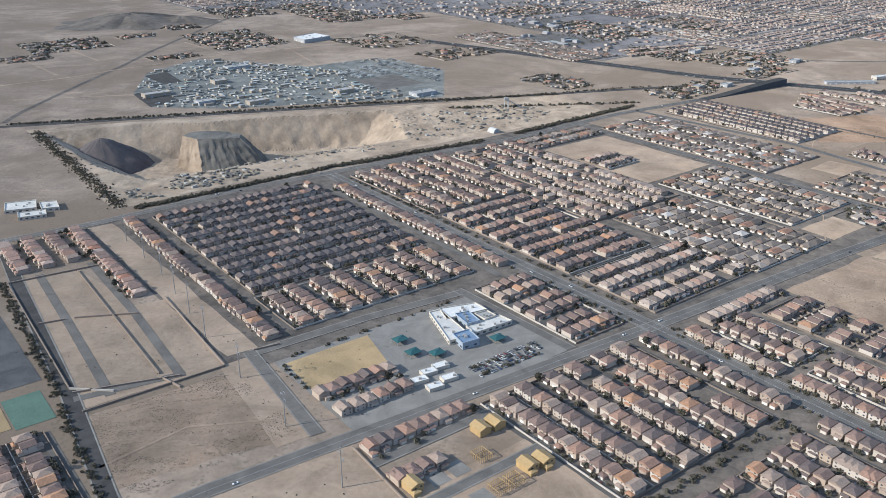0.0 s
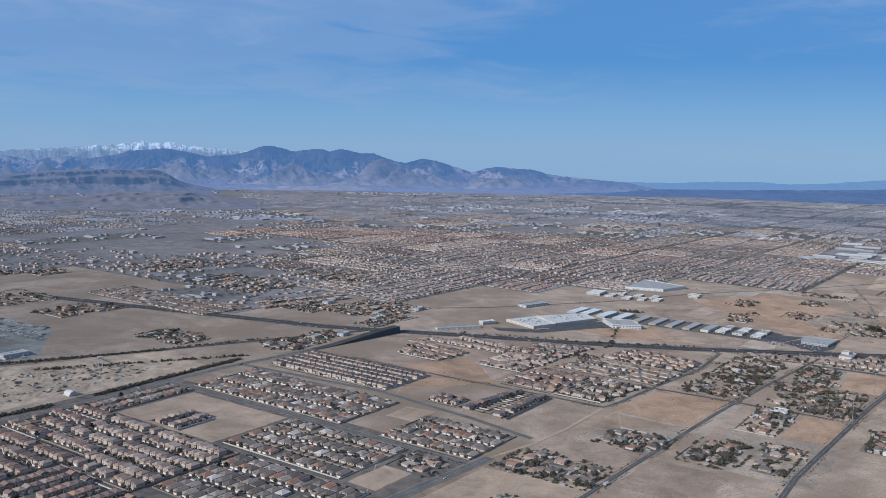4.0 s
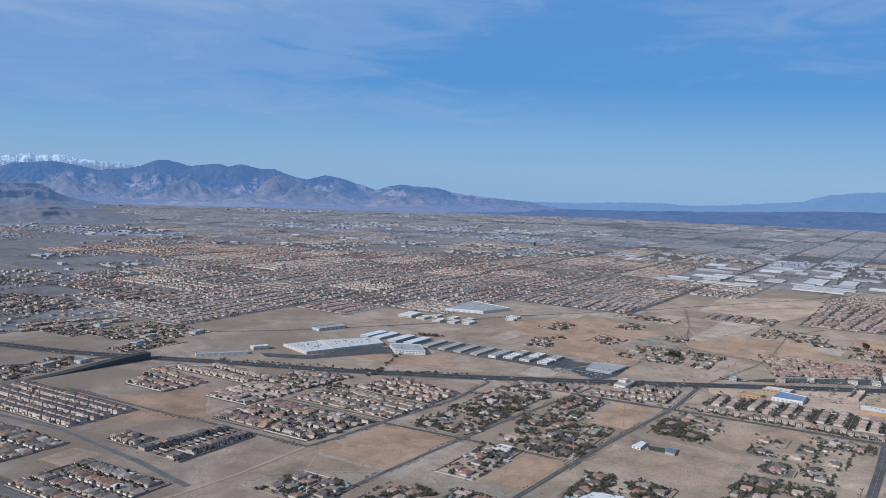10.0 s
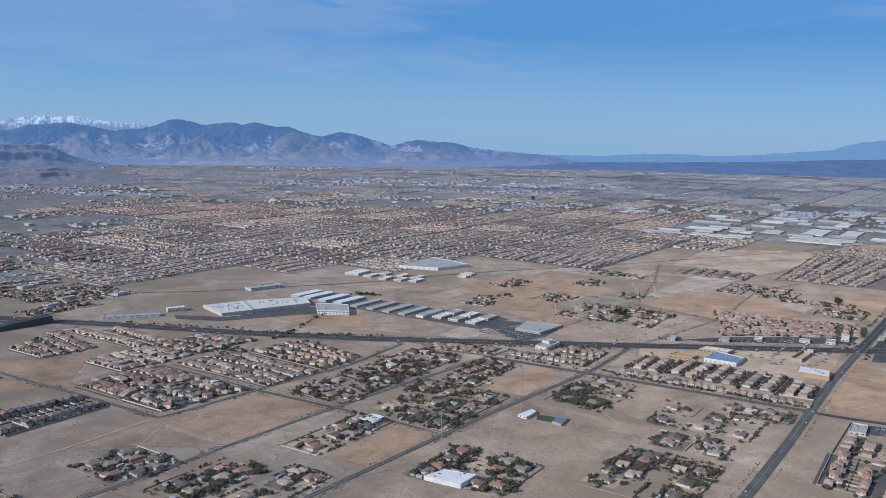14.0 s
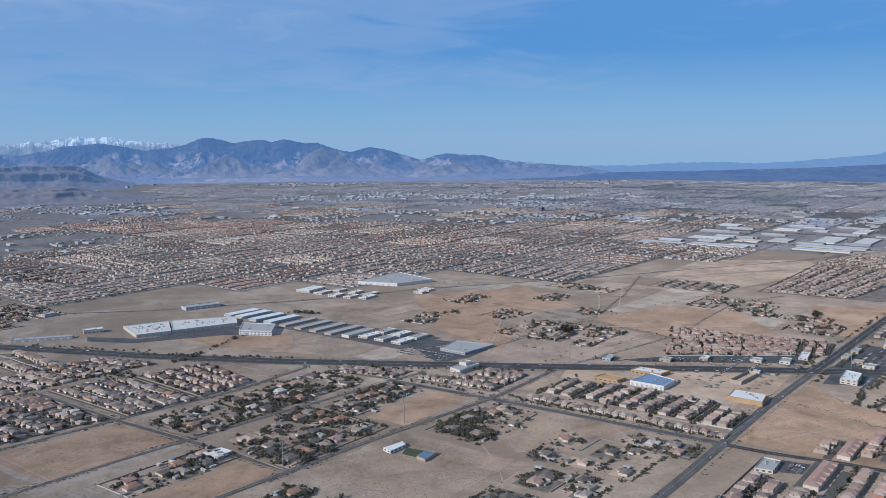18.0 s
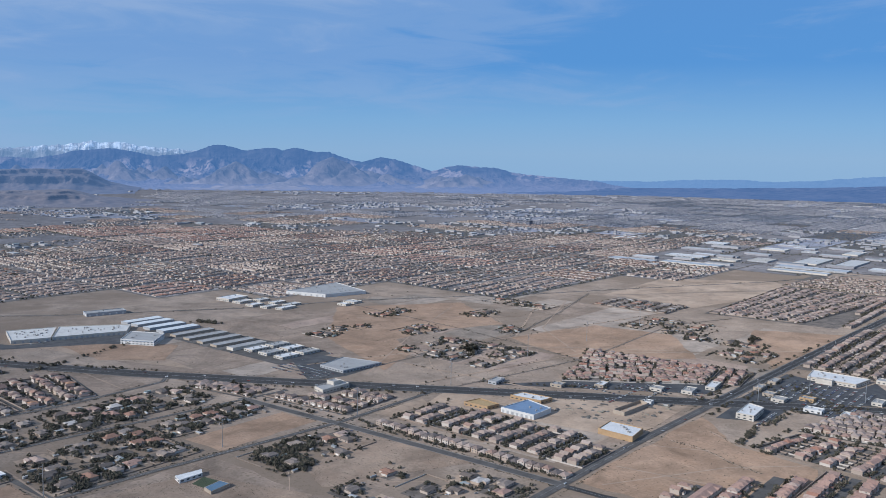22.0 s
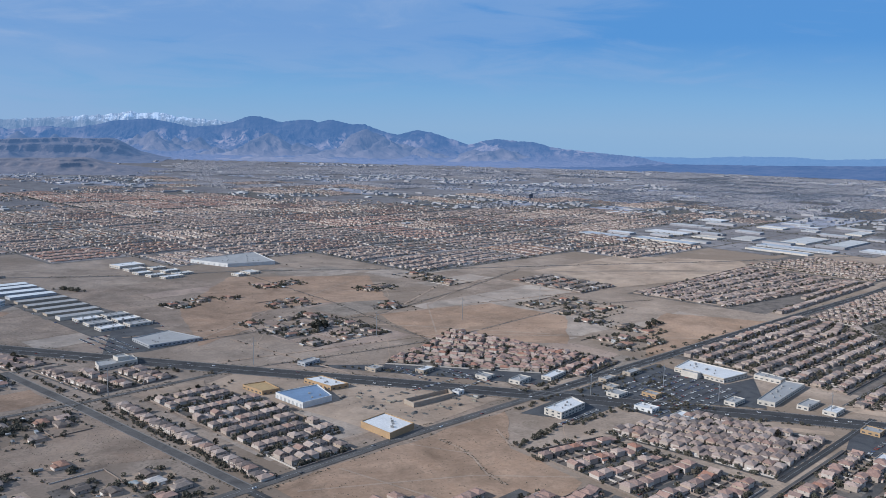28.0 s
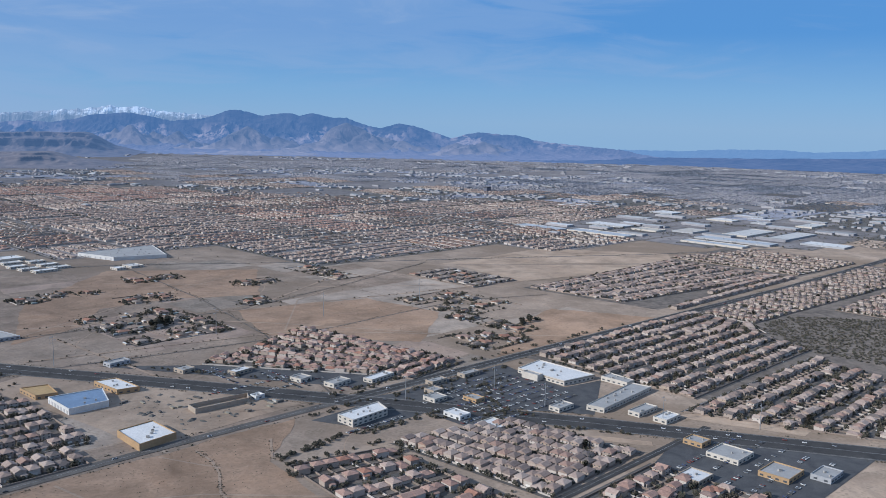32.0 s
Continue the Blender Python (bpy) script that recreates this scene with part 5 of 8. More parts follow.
ranch_lots(850, 925, -185, -90, 20, 0, 2.5)
ranch_lots(1084, 1154, -264, -180, 9, 0, 3.0)
ranch_lots(1072, 1094, -328, -254, 6, 0, 4.0)
ranch_lots(1016, 1066, -346, -300, 6, 0, 4.0)
ranch_lots(838, 915, -8, 20, 8, 0, 2.5)
ranch_lots(976, 1002, -124, -102, 4, 0, 3.0)
ranch_lots(1105, 1138, -76, 8, 6, 0, 3.0)
ranch_lots(950, 1000, 20, 45, 6, 0, 2.0)
ranch_lots(1020, 1058, -50, -25, 5, 0, 2.0)
ranch_lots(905, 950, -66, -30, 6, 0, 2.0)
tract(((1180, -95), (1240, -95), (1240, -185), (1180, -185)), 3, "one", "pale", 0, pitch=6.5)
tract(((1222, -218), (1482, -212), (1482, -348), (1234, -314)), 5, "one", "tan", 0, green=0.95, loose=0.9, gap=0.08, scale=0.95)
column(-379, 1034, 1240, "small", "tan", -1, along="u", green=0.95, pitch=5.3)
column(-358, 1240, 1480, "small", "tan", 1, along="u", green=0.95, pitch=5.3)
column(-344, 1330, 1480, "small", "tan", -1, along="u", green=0.95, pitch=5.3)

# ---------------------------------------------------------------- the town beyond, by city blocks
def in_poly(px, py, poly):
    return inside_distance(px, py, poly) > 0


DENSE = ((690, 440), (815, 330), (985, 248), (1080, 160), (1185, 40), (1350, 40), (1500, -80), (1760, 150), (1810, 440), (1500, 900), (900, 900), (750, 700))
OPEN = [((255, -400), (255, 280), (440, 480), (700, 420), (985, 240), (1180, 20), (1480, -60), (1800, -300), (1800, -720), (760, -900), (255, -700)),
        ((-420, -400), (-420, 320), (-150, 320), (-140, 590), (-30, 650), (20, 730), (115, 760), (300, 670), (420, 480), (420, 250), (255, 280), (255, -400)),
        ((-420, 320), (-420, 1190), (60, 1190), (230, 1150), (420, 1180), (500, 980), (560, 880), (560, 760), (420, 480), (300, 670), (115, 760))]
FAR_TWO = house_template((box_faces(-2.6, 2.6, -3.2, 3.2, 0, 2.6), hip_faces(-2.6, 2.6, -3.2, 3.2, 2.6, 1.0, 0.3), ([], []), []))
FAR_ONE = house_template((box_faces(-3, 3, -3.4, 3.4, 0, 1.5), hip_faces(-3, 3, -3.4, 3.4, 1.5, 0.9, 0.3), ([], []), []))


def clump_template(seed, n=30, spread=0.8, small=0.7):
    """A ragged, rounded tree crown of small tilted facets, for trees far away."""
    r = random.Random(seed)
    v, f = [], []
    for _ in range(n):
        d = Vector((r.gauss(0, 1), r.gauss(0, 1), r.gauss(0, 1))).normalized() * r.uniform(0.35, 1.0) ** 0.6 * spread
        c = Vector((d.x, d.y, 0.72 + 0.62 * d.z))
        s = r.uniform(0.30, 0.52) * small
        k = len(v)
        tilt = r.uniform(0, 2.1)
        for m in range(3):
            v.append((c.x + s * math.cos(tilt + m * 2.094), c.y + s * math.sin(tilt + m * 2.094), c.z - s * r.uniform(0.2, 0.7)))
        v.append((c.x + r.uniform(-0.1, 0.1), c.y + r.uniform(-0.1, 0.1), c.z + s * r.uniform(0.4, 0.8)))
        f += [(k, k + 1, k + 3), (k + 1, k + 2, k + 3), (k + 2, k, k + 3)]
    return v, f, [0] * len(f)


CLUMPS = [clump_template(i) for i in range(5)]
SHRUB_CLUMPS = [clump_template(40 + i, 9, 0.6, 1.0) for i in range(5)]
FAR_CLUMPS = [clump_template(20 + i, 4, 0.6, 1.0) for i in range(4)]


def big_box(w, d, h):
    v, f = joined(box_faces(-w / 2, w / 2, -d / 2, d / 2, 0, h), box_faces(-w / 2 + 0.5, w / 2 - 0.5, -d / 2 + 0.5, d / 2 - 0.5, h - 0.5, h + 0.15))
    return v, f, [0, 0, 0, 0, 1, 1, 1, 1, 1, 1]


# quarters of the far town that stand out: terracotta roofs, rows of shops, wooded parks, bare fields
RED_ROOFS = ((1060, 1240), (1150, 1330), (1490, 890), (1400, 770), (1240, 850))
SHOP_STRIPS = (((960, 960), (1010, 1000), (1180, 700), (1130, 640)), ((1420, 1130), (1500, 1200), (1700, 900), (1620, 800)), ((1760, 960), (1860, 1040), (2060, 640), (1960, 560)),
               ((1900, 520), (2010, 560), (2200, 120), (2080, 100)), ((2050, 60), (2160, 60), (2300, -300), (2120, -320)), ((1420, 1700), (1480, 1740), (1640, 1480), (1570, 1440)))
WOODS = (((2060, 1150), (2120, 1190), (2620, 600), (2560, 540)), ((2640, 520), (2760, 560), (3150, 60), (3060, 0)), ((2300, -40), (2480, -20), (2600, -330), (2400, -380)), ((2760, 1360), (2840, 1400), (3300, 820), (3240, 760)))
PAVED = ((1580, 130), (1760, 120), (2010, 60), (2060, -60), (2040, -260), (1800, -330), (1640, -240), (1600, -80))
FIELDS = (((820, 1010), (960, 960), (1010, 1040), (880, 1180)), ((1150, 1420), (1330, 1300), (1420, 1400), (1260, 1560)), ((1500, 1150), (1600, 1040), (1660, 1120), (1570, 1260)), ((1850, 900), (2010, 960), (2080, 860), (1940, 790)),
          ((1700, 740), (1800, 640), (1850, 690), (1760, 790)), ((960, 1300), (1080, 1250), (1130, 1360), (1020, 1430)))


# the big halls of the freight quarter: u from, to, v from, to, roof
LOGISTICS = ((1600, 1626, 36, 115, "haze_roof"), (1616, 1645, -68, 30, "haze_roof"), (1718, 1748, 0, 68, "white"), (1712, 1740, -60, -18, "cream"), (1742, 1790, -102, -68, "cream"),
             (1650, 1672, -222, -134, "haze_roof"), (1699, 1726, -236, -128, "haze_roof"), (1768, 1864, -172, -134, "pale_roof"), (1784, 1880, -226, -196, "pale_roof"), (1942, 1972, -64, -18, "white"),
             (1954, 1976, -116, -90, "pale_roof"), (1968, 2030, -184, -158, "pale_roof"), (1757, 1790, -310, -252, "white"), (1935, 1985, 238, 286, "white"), (1970, 2010, 62, 106, "white"))


def quad_of(u0, u1, v0, v1, z):
    return ([(*at(u0, v0), z), (*at(u1, v0), z), (*at(u1, v1), z), (*at(u0, v1), z)], [(0, 1, 2, 3)], [0])


def far_town():
    """The town beyond the fields, quarter by quarter: streets, rows of houses, shops, parks and tree-lined avenues."""
    nr = np.random.default_rng(5)
    size = 95.0
    houses = {k: Batch() for k in ("brown", "tan", "pale", "tile", "slate")}
    halls, shops, trees, cool, lots = Batch(), Batch(), Batch(), Batch(), Batch()
    dirt = {k: Batch() for k in ("desert", "graded", "yard", "asphalt_old", "ground_hazed", "desert_far", "town_ground")}
    origin = [(0, 0, 0)]

    def plant(u0, u1, v0, v1, k, r, lo=1.2, hi=2.6):
        if k <= 0:
            return
        pu, pv = nr.uniform(u0, u1, k), nr.uniform(v0, v1, k)
        px, py = ORIGIN.x + pu * CU - pv * SU, ORIGIN.y + pu * SU + pv * CU
        sz = nr.uniform(lo, hi, (k, 1)) * np.array([[1.15, 1.15, 0.9]])
        # far trees take the foliage blued for haze
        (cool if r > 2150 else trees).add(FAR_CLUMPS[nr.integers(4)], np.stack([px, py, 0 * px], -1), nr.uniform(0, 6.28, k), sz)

    for i in range(-12, 50):
        for j in range(-16, 46):
            u0, v0 = i * size, j * size
            cu, cv = u0 + size / 2, v0 + size / 2
            x, y = at(cu, cv)
            r, az = math.hypot(x, y), math.degrees(math.atan2(x, y))
            if r > 3740 + 240 * smooth(24, 36, az) + 14 * max(0.0, az - 40) or r < 700 or y < 150 or az < -24 or az > 64:
                continue
            if any(in_poly(cu, cv, p) for p in OPEN):
                continue
            dense, red = in_poly(cu, cv, DENSE), in_poly(cu, cv, RED_ROOFS)
            n = noise.noise(Vector((cu * 0.0021, cv * 0.0021, 1.7)))
            m = noise.noise(Vector((cu * 0.006, cv * 0.006, 6.2)))
            pick = n + 0.55 * m + nr.normal(0, 0.16)
            wooded = az > 34 and r > 2250
            if dense or red:
                sort = "homes"
            elif any(in_poly(cu, cv, p) for p in FIELDS):
                sort = "empty"
            elif in_poly(cu, cv, PAVED):
                sort = "paved"
            elif any(in_poly(cu, cv, p) for p in WOODS):
                sort = "wood"
            elif any(in_poly(cu, cv, p) for p in SHOP_STRIPS):
                sort = "works"
            elif r > 2600 and az < 6:
                sort = "empty" if pick > -0.25 else "sparse"
            elif az < 5 and r < 2600:
                sort = "homes" if pick > 0.22 else ("sparse" if pick > -0.2 else ("works" if pick < -0.5 else "empty"))
            elif wooded:
                sort = "works" if pick < -0.42 else ("wood" if pick > 0.42 else "homes")
            else:
                sort = "works" if pick < (-0.30 if r < 2500 else -0.48) else ("empty" if pick < -0.16 else ("sparse" if pick < -0.06 else "homes"))
            if (u0 < 420 and 1190 < v0 < 1900) and sort in ("empty", "sparse") and r < 2600:
                sort = "homes" if pick > -0.5 else "sparse"
            warm = noise.noise(Vector((cu * 0.004, cv * 0.004, 9)))
            tone = "tile" if red or (dense and warm > 0.34) else nr.choice(["tan", "tan", "brown", "tan", "pale"] if dense else ["tan", "tan", "pale"])
            # the farther off, the more roofs take the haze-tinted colours
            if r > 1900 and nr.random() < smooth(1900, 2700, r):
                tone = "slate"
            lit = 2.5
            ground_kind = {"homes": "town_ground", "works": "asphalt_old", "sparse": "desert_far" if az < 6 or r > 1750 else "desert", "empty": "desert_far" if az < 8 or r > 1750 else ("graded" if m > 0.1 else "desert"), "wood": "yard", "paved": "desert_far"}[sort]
            # with distance the block ground goes over to haze-tinted tones
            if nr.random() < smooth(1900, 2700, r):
                ground_kind = {"empty": "desert_far", "wood": "ground_hazed", "works": "ground_hazed"}.get(sort, "ground_hazed" if wooded or m < 0 else "town_ground")
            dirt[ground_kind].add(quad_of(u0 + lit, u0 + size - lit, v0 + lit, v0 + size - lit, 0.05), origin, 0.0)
            if sort != "empty":
                wide = (3.6 if i % 4 == 0 else 1.8, 3.6 if j % 4 == 0 else 1.8)
                lots.add(quad_of(u0 - wide[0], u0 + wide[0], v0, v0 + size, 0.06), origin, 0.0)
                lots.add(quad_of(u0, u0 + size, v0 - wide[1], v0 + wide[1], 0.065), origin, 0.0)
                # avenues lined with trees
                if i % 2 == 0:
                    plant(u0 - 4.5, u0 + 4.5, v0, v0 + size, 26 if i % 4 == 0 else 12, r)
                if j % 2 == 0:
                    plant(u0, u0 + size, v0 - 4.5, v0 + 4.5, 26 if j % 4 == 0 else 12, r)
            if sort in ("homes", "sparse"):
                run = nr.random() < (0.72 if dense else 0.5)
                rows, per = (8, 17) if dense or red or r > 1700 else (6, 14)
                small = 0.80 if dense or red or r > 1700 else 0.92
                for street in range(0, rows + 1, 2):
                    b0 = 5 + (size - 10) * street / rows
                    strip = (u0 + 4, u0 + size - 4, v0 + b0 - 1.1, v0 + b0 + 1.1) if run else (u0 + b0 - 1.1, u0 + b0 + 1.1, v0 + 4, v0 + size - 4)
                    if sort == "homes" and r < 2500:
                        lots.add(quad_of(*strip, 0.07), origin, 0.0)
                a, b = np.meshgrid((np.arange(per) + 0.5) / per, (np.arange(rows) + 0.5) / rows)
                a = 5 + a.ravel() * (size - 10) + nr.normal(0, 0.7, per * rows)
                b = 5 + b.ravel() * (size - 10) + np.where((np.arange(per * rows) // per) % 2 == 0, 1.5, -1.5) + nr.normal(0, 0.7, per * rows)
                # streets bend a little from block to block
                b = np.clip(b + 5.0 * np.sin(a * 0.05 + 6 * n) * (0.4 if dense else 0.8), 5, size - 5)
                keep = nr.random(per * rows) < (0.94 if sort == "homes" else 0.09 + 0.3 * max(0.0, m + 0.3))
                if not run:
                    a, b = b, a
                a, b = a[keep], b[keep]
                pu, pv = u0 + a, v0 + b
                px, py = ORIGIN.x + pu * CU - pv * SU, ORIGIN.y + pu * SU + pv * CU
                turn = GRID + (0 if run else math.pi / 2) + nr.integers(0, 4, len(px)) * math.pi / 2
                sc = nr.uniform(0.8, 1.15, (len(px), 3)) * small
                houses[tone].add(FAR_TWO if nr.random() < 0.6 else FAR_ONE, np.stack([px, py, 0 * px + 0.05], -1), turn, sc)
                green = (0.42 if dense else 0.8) if sort == "homes" else 2.6
                plant(u0 + 2, u0 + size - 2, v0 + 2, v0 + size - 2, int(green * len(px) * (1.9 if wooded else 1.0)), r, 0.9, 2.1)
            if sort == "wood":
                plant(u0, u0 + size, v0, v0 + size, 230, r, 1.4, 3.0)
            if sort == "works":
                for _ in range(nr.integers(2, 5)):
                    w, d = nr.uniform(10, 34), nr.uniform(6, 13)
                    hx, hy = at(cu + nr.uniform(-28, 28), cv + nr.uniform(-32, 32))
                    halls.add(big_box(w, d, nr.uniform(1.8, 3.2)), [(hx, hy, 0.05)], GRID + (0 if nr.random() < 0.3 else math.pi / 2))
                for _ in range(nr.integers(5, 12)):
                    hx, hy = at(u0 + nr.uniform(5, size - 5), v0 + nr.uniform(5, size - 5))
                    shops.add(big_box(nr.uniform(5, 14), nr.uniform(4, 8), nr.uniform(2.0, 3.4)), [(hx, hy, 0.05)], GRID + (0 if nr.random() < 0.5 else math.pi / 2))
                plant(u0, u0 + size, v0, v0 + size, 46, r, 0.9, 2.0)
            elif sort not in ("wood", "paved") and r > 1500 and nr.random() < 0.22:
                # a school, a church or a row of shops among the houses
                hx, hy = at(cu + nr.uniform(-30, 30), cv + nr.uniform(-30, 30))
                halls.add(big_box(nr.uniform(10, 26), nr.uniform(6, 12), nr.uniform(2.6, 4.0)), [(hx, hy, 0.05)], GRID + (0 if nr.random() < 0.4 else math.pi / 2))
            if sort == "paved":
                for _ in range(3):
                    hu, hv, w, d = u0 + nr.uniform(15, 80), v0 + nr.uniform(15, 80), nr.uniform(12, 20), nr.uniform(24, 54)
                    if all(hu + w / 2 < a - 6 or hu - w / 2 > b + 6 or hv + d / 2 < c - 6 or hv - d / 2 > e + 6 for a, b, c, e, _r in LOGISTICS) and math.hypot(hu - 1885, hv - 330) > 40:
                        halls.add(big_box(w, d, nr.uniform(2.2, 3.2)), [(*at(hu, hv), 0.05)], GRID)
                plant(u0, u0 + size, v0, v0 + size, 30, r, 0.8, 1.8)
            if sort == "empty":
                plant(u0, u0 + size, v0, v0 + size, int(14 * max(0.0, 0.6 + 2 * m)), r, 0.7, 1.6)
    for k, b in houses.items():
        tagged(new("distant_houses", b.mesh("distant_houses", [MAT["wall_hazed" if k == "slate" else "wall_far"], MAT[ROOFS[k] + "_i"], MAT["garage"], MAT["glass"]])), f"distant town houses with {ROOF_WORDS[k]}s", "houses", kind="stuff")
    tagged(new("distant_halls", halls.mesh("distant_halls", [MAT["wall_hazed"], MAT["hall_roof"]])), "distant white-roofed warehouses and shops", "warehouses", kind="stuff")
    tagged(new("distant_shops", shops.mesh("distant_shops", [MAT["wall_hazed"], MAT["shed_roof"]])), "small distant shops with flat roofs", "shops", kind="stuff")
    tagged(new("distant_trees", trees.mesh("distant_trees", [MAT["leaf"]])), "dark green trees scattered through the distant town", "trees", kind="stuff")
    tagged(new("distant_trees", cool.mesh("distant_trees", [MAT["leaf_hazed"]])), "trees in the farthest part of town, tinted blue for haze", "trees", kind="stuff")
    tagged(new("distant_streets", lots.mesh("distant_streets", [MAT["asphalt_old"]])), "grid of distant asphalt streets", "road", kind="structure")
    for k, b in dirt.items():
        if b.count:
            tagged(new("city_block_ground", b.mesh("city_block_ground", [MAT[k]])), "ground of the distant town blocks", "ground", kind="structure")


far_town()

# ---------------------------------------------------------------- open ground: lots, fields and pads
LOT_WORDS = {"scrub": "desert lot dotted with low scrub", "graded": "bare graded dirt lot", "orange": "bare reddish dirt lot",
             "asphalt_lot": "dark asphalt parking lot", "concrete": "pale concrete yard", "grass_dry": "dry yellow playing field", "yard": "gravel yard"}
def rough_edge(poly, amp=2.2, step=9.0):
    """The same outline with a wandering edge, as bare soil has."""
    out = []
    for a, b in zip(poly, poly[1:] + poly[:1]):
        n = max(1, int(span(a, b) / step))
        for i in range(n):
            k = i / n
            u, v = a[0] + (b[0] - a[0]) * k, a[1] + (b[1] - a[1]) * k
            out.append((u + amp * noise.noise(Vector((u * 0.07, v * 0.07, 1.5))), v + amp * noise.noise(Vector((u * 0.07, v * 0.07, 7.5)))))
    return tuple(out)


for kind, quads in {
    "graded": (((-231, 240), (-193, 233), (-184, 172), (-170, 170), (-173, 89), (-234, 92)), rect(-170, -155, 96, 294), ((-176, 90), (-158, 90), (-166, 20), (-184, 22), (-180, 56)),
               ((-174, 10), (-162, 5), (-164, -60), (-240, -60), (-240, 8)), rect(164, 233, 142, 246), ((283, 92), (311, 94), (314, 68), (283, 66)), rect(168, 203, 6, 28),
               ((745, -214), (772, -206), (868, -352), (768, -359), (760, -300), (748, -240)), ((660, 60), (640, 150), (690, 110), (700, 60), (690, -20)),
               ((990, -498), (1006, -506), (1035, -560), (1014, -560)), ((918, -460), (950, -512), (945, -516), (914, -464)), ((1260, -85), (1450, -228), (1420, -236), (1240, -190)),
               ((1250, -70), (1440, -60), (1530, -185), (1470, -225)), ((700, -204), (748, -206), (742, -218), (702, -218)), rect(-160, -108, -75, -30), ((250, -92), (190, -92), (160, -20), (238, -22)), ((6, -121), (37, -124), (43, -140), (43, -176), (4, -176))),
    "scrub": (((-235, 86), (-178, 82), (-166, 24), (-244, 34)), ((676, -222), (600, -250), (590, -275), (672, -310)), ((346, -30), (400, -32), (398, -96), (372, -60)), ((500, -200), (560, -210), (580, -280), (500, -280)), rect(84, 158, -84, -16)),
    "orange": (rect(588, 662, -190, -158), ((404, -32), (486, -44), (488, -98), (402, -98)), rect(422, 488, -186, -154), ((352, 124), (408, 180), (474, 142), (414, 78)), ((684, -368), (842, -370), (800, -410), (790, -460), (690, -470)), ((790, -130), (842, -10), (960, 100), (1080, 20), (1010, -90), (940, -60), (880, -60), (846, -110)), ((930, -214), (1000, -300), (1080, -240), (1070, -160), (960, -130)), ((1010, -360), (1110, -366), (1200, -366), (1160, -290), (1110, -300)), ((690, 20), (732, 60), (690, 110), (660, 130), (656, 60))),
    "asphalt_lot": (((-96, 12), (-49, 10), (-49, 26), (-92, 26)), ((906, -372), (1000, -374), (996, -392), (990, -430), (1018, -436), (962, -470), (890, -368)), ((846, -378), (888, -376), (900, -408), (860, -408)),
                    ((898, -414), (914, -420), (922, -450), (898, -455)), ((916, -530), (962, -518), (1010, -596), (930, -596)), ((727, -112), (768, -42), (790, -48), (800, -118), (756, -122)),
                    ((640, 168), (724, 136), (700, 98), (690, 110)), ((810, -215), (900, -352), (948, -352), (868, -262))),
    "concrete": (((-156, 8), (-44, 8), (-44, 79), (-156, 79)), ((-117, 47), (-78, 47), (-78, 74), (-108, 77)), ((-120, 18), (-96, 14), (-92, 36), (-118, 38)), ((-90, 40), (-48, 38), (-48, 78), (-78, 78))),
    "grass_dry": (((-154, 49), (-117, 46), (-110, 75), (-152, 75)),),
}.items():
    for i, poly in enumerate(quads):
        if kind in ("scrub", "orange", "graded"):
            poly = rough_edge(tuple(poly), 3.0 if kind != "graded" else 1.2)
        slab("lot" if kind not in ("asphalt_lot", "grass_dry") else ("parking_lot" if kind == "asphalt_lot" else "playing_field"), oriented(tuple(poly)), MAT[kind], 0.055 + 0.006 * i + {"graded": 0.0, "scrub": 0.002, "orange": 0.004}.get(kind, 0.05) + {"concrete": 0.0025, "grass_dry": 0.004}.get(kind, 0), LOT_WORDS[kind])

# parcels of the open desert, each with soil of its own, divided by dirt lanes
PARCEL_SOIL = ("soil_brown", "soil_rose", "soil_pale", "soil_brown", "soil_grey")
pr = random.Random(23)
lane_u, lane_v = [700, 772, 846, 930, 1006, 1090, 1180], [-372, -292, -205, -122, -40, 42, 120]
for a, (u0, u1) in enumerate(zip(lane_u, lane_u[1:])):
    for b, (v0, v1) in enumerate(zip(lane_v, lane_v[1:])):
        if pr.random() < 0.22:
            continue
        cut = pr.choice((0.0, 0.0, 0.35, 0.6))
        for k, (w0, w1) in enumerate(((v0, v0 + (v1 - v0) * cut), (v0 + (v1 - v0) * cut, v1)) if cut else ((v0, v1),)):
            slab("desert_parcel", oriented(rough_edge(rect(u0 + 1, u1 - 1, w0 + 1, w1 - 1), 3.0, 12.0)), MAT[PARCEL_SOIL[(a * 3 + b * 5 + k * 2) % 5]], 0.004 + 0.0015 * ((a + b + k) % 4), "open desert parcel of bare soil and low scrub")
for u0, u1, v0, v1 in ((300, 400, -96, -40), (262, 322, -150, -98), (390, 480, -110, -40), (330, 420, -196, -120), (500, 580, -290, -196), (596, 668, -300, -256), (408, 486, -40, -98), (664, 700, -60, 60), (414, 490, 84, 150), (340, 400, 100, 180), (255, 330, -92, -24), (690, 790, -470, -376), (170, 240, -50, 0), (560, 640, -40, 60)):
    slab("desert_parcel", oriented(rough_edge(rect(u0, u1, min(v0, v1), max(v0, v1)), 3.0, 10.0)), MAT[PARCEL_SOIL[pr.randrange(5)]], 0.011 + 0.0004 * pr.randrange(8), "open desert parcel of bare soil and low scrub")
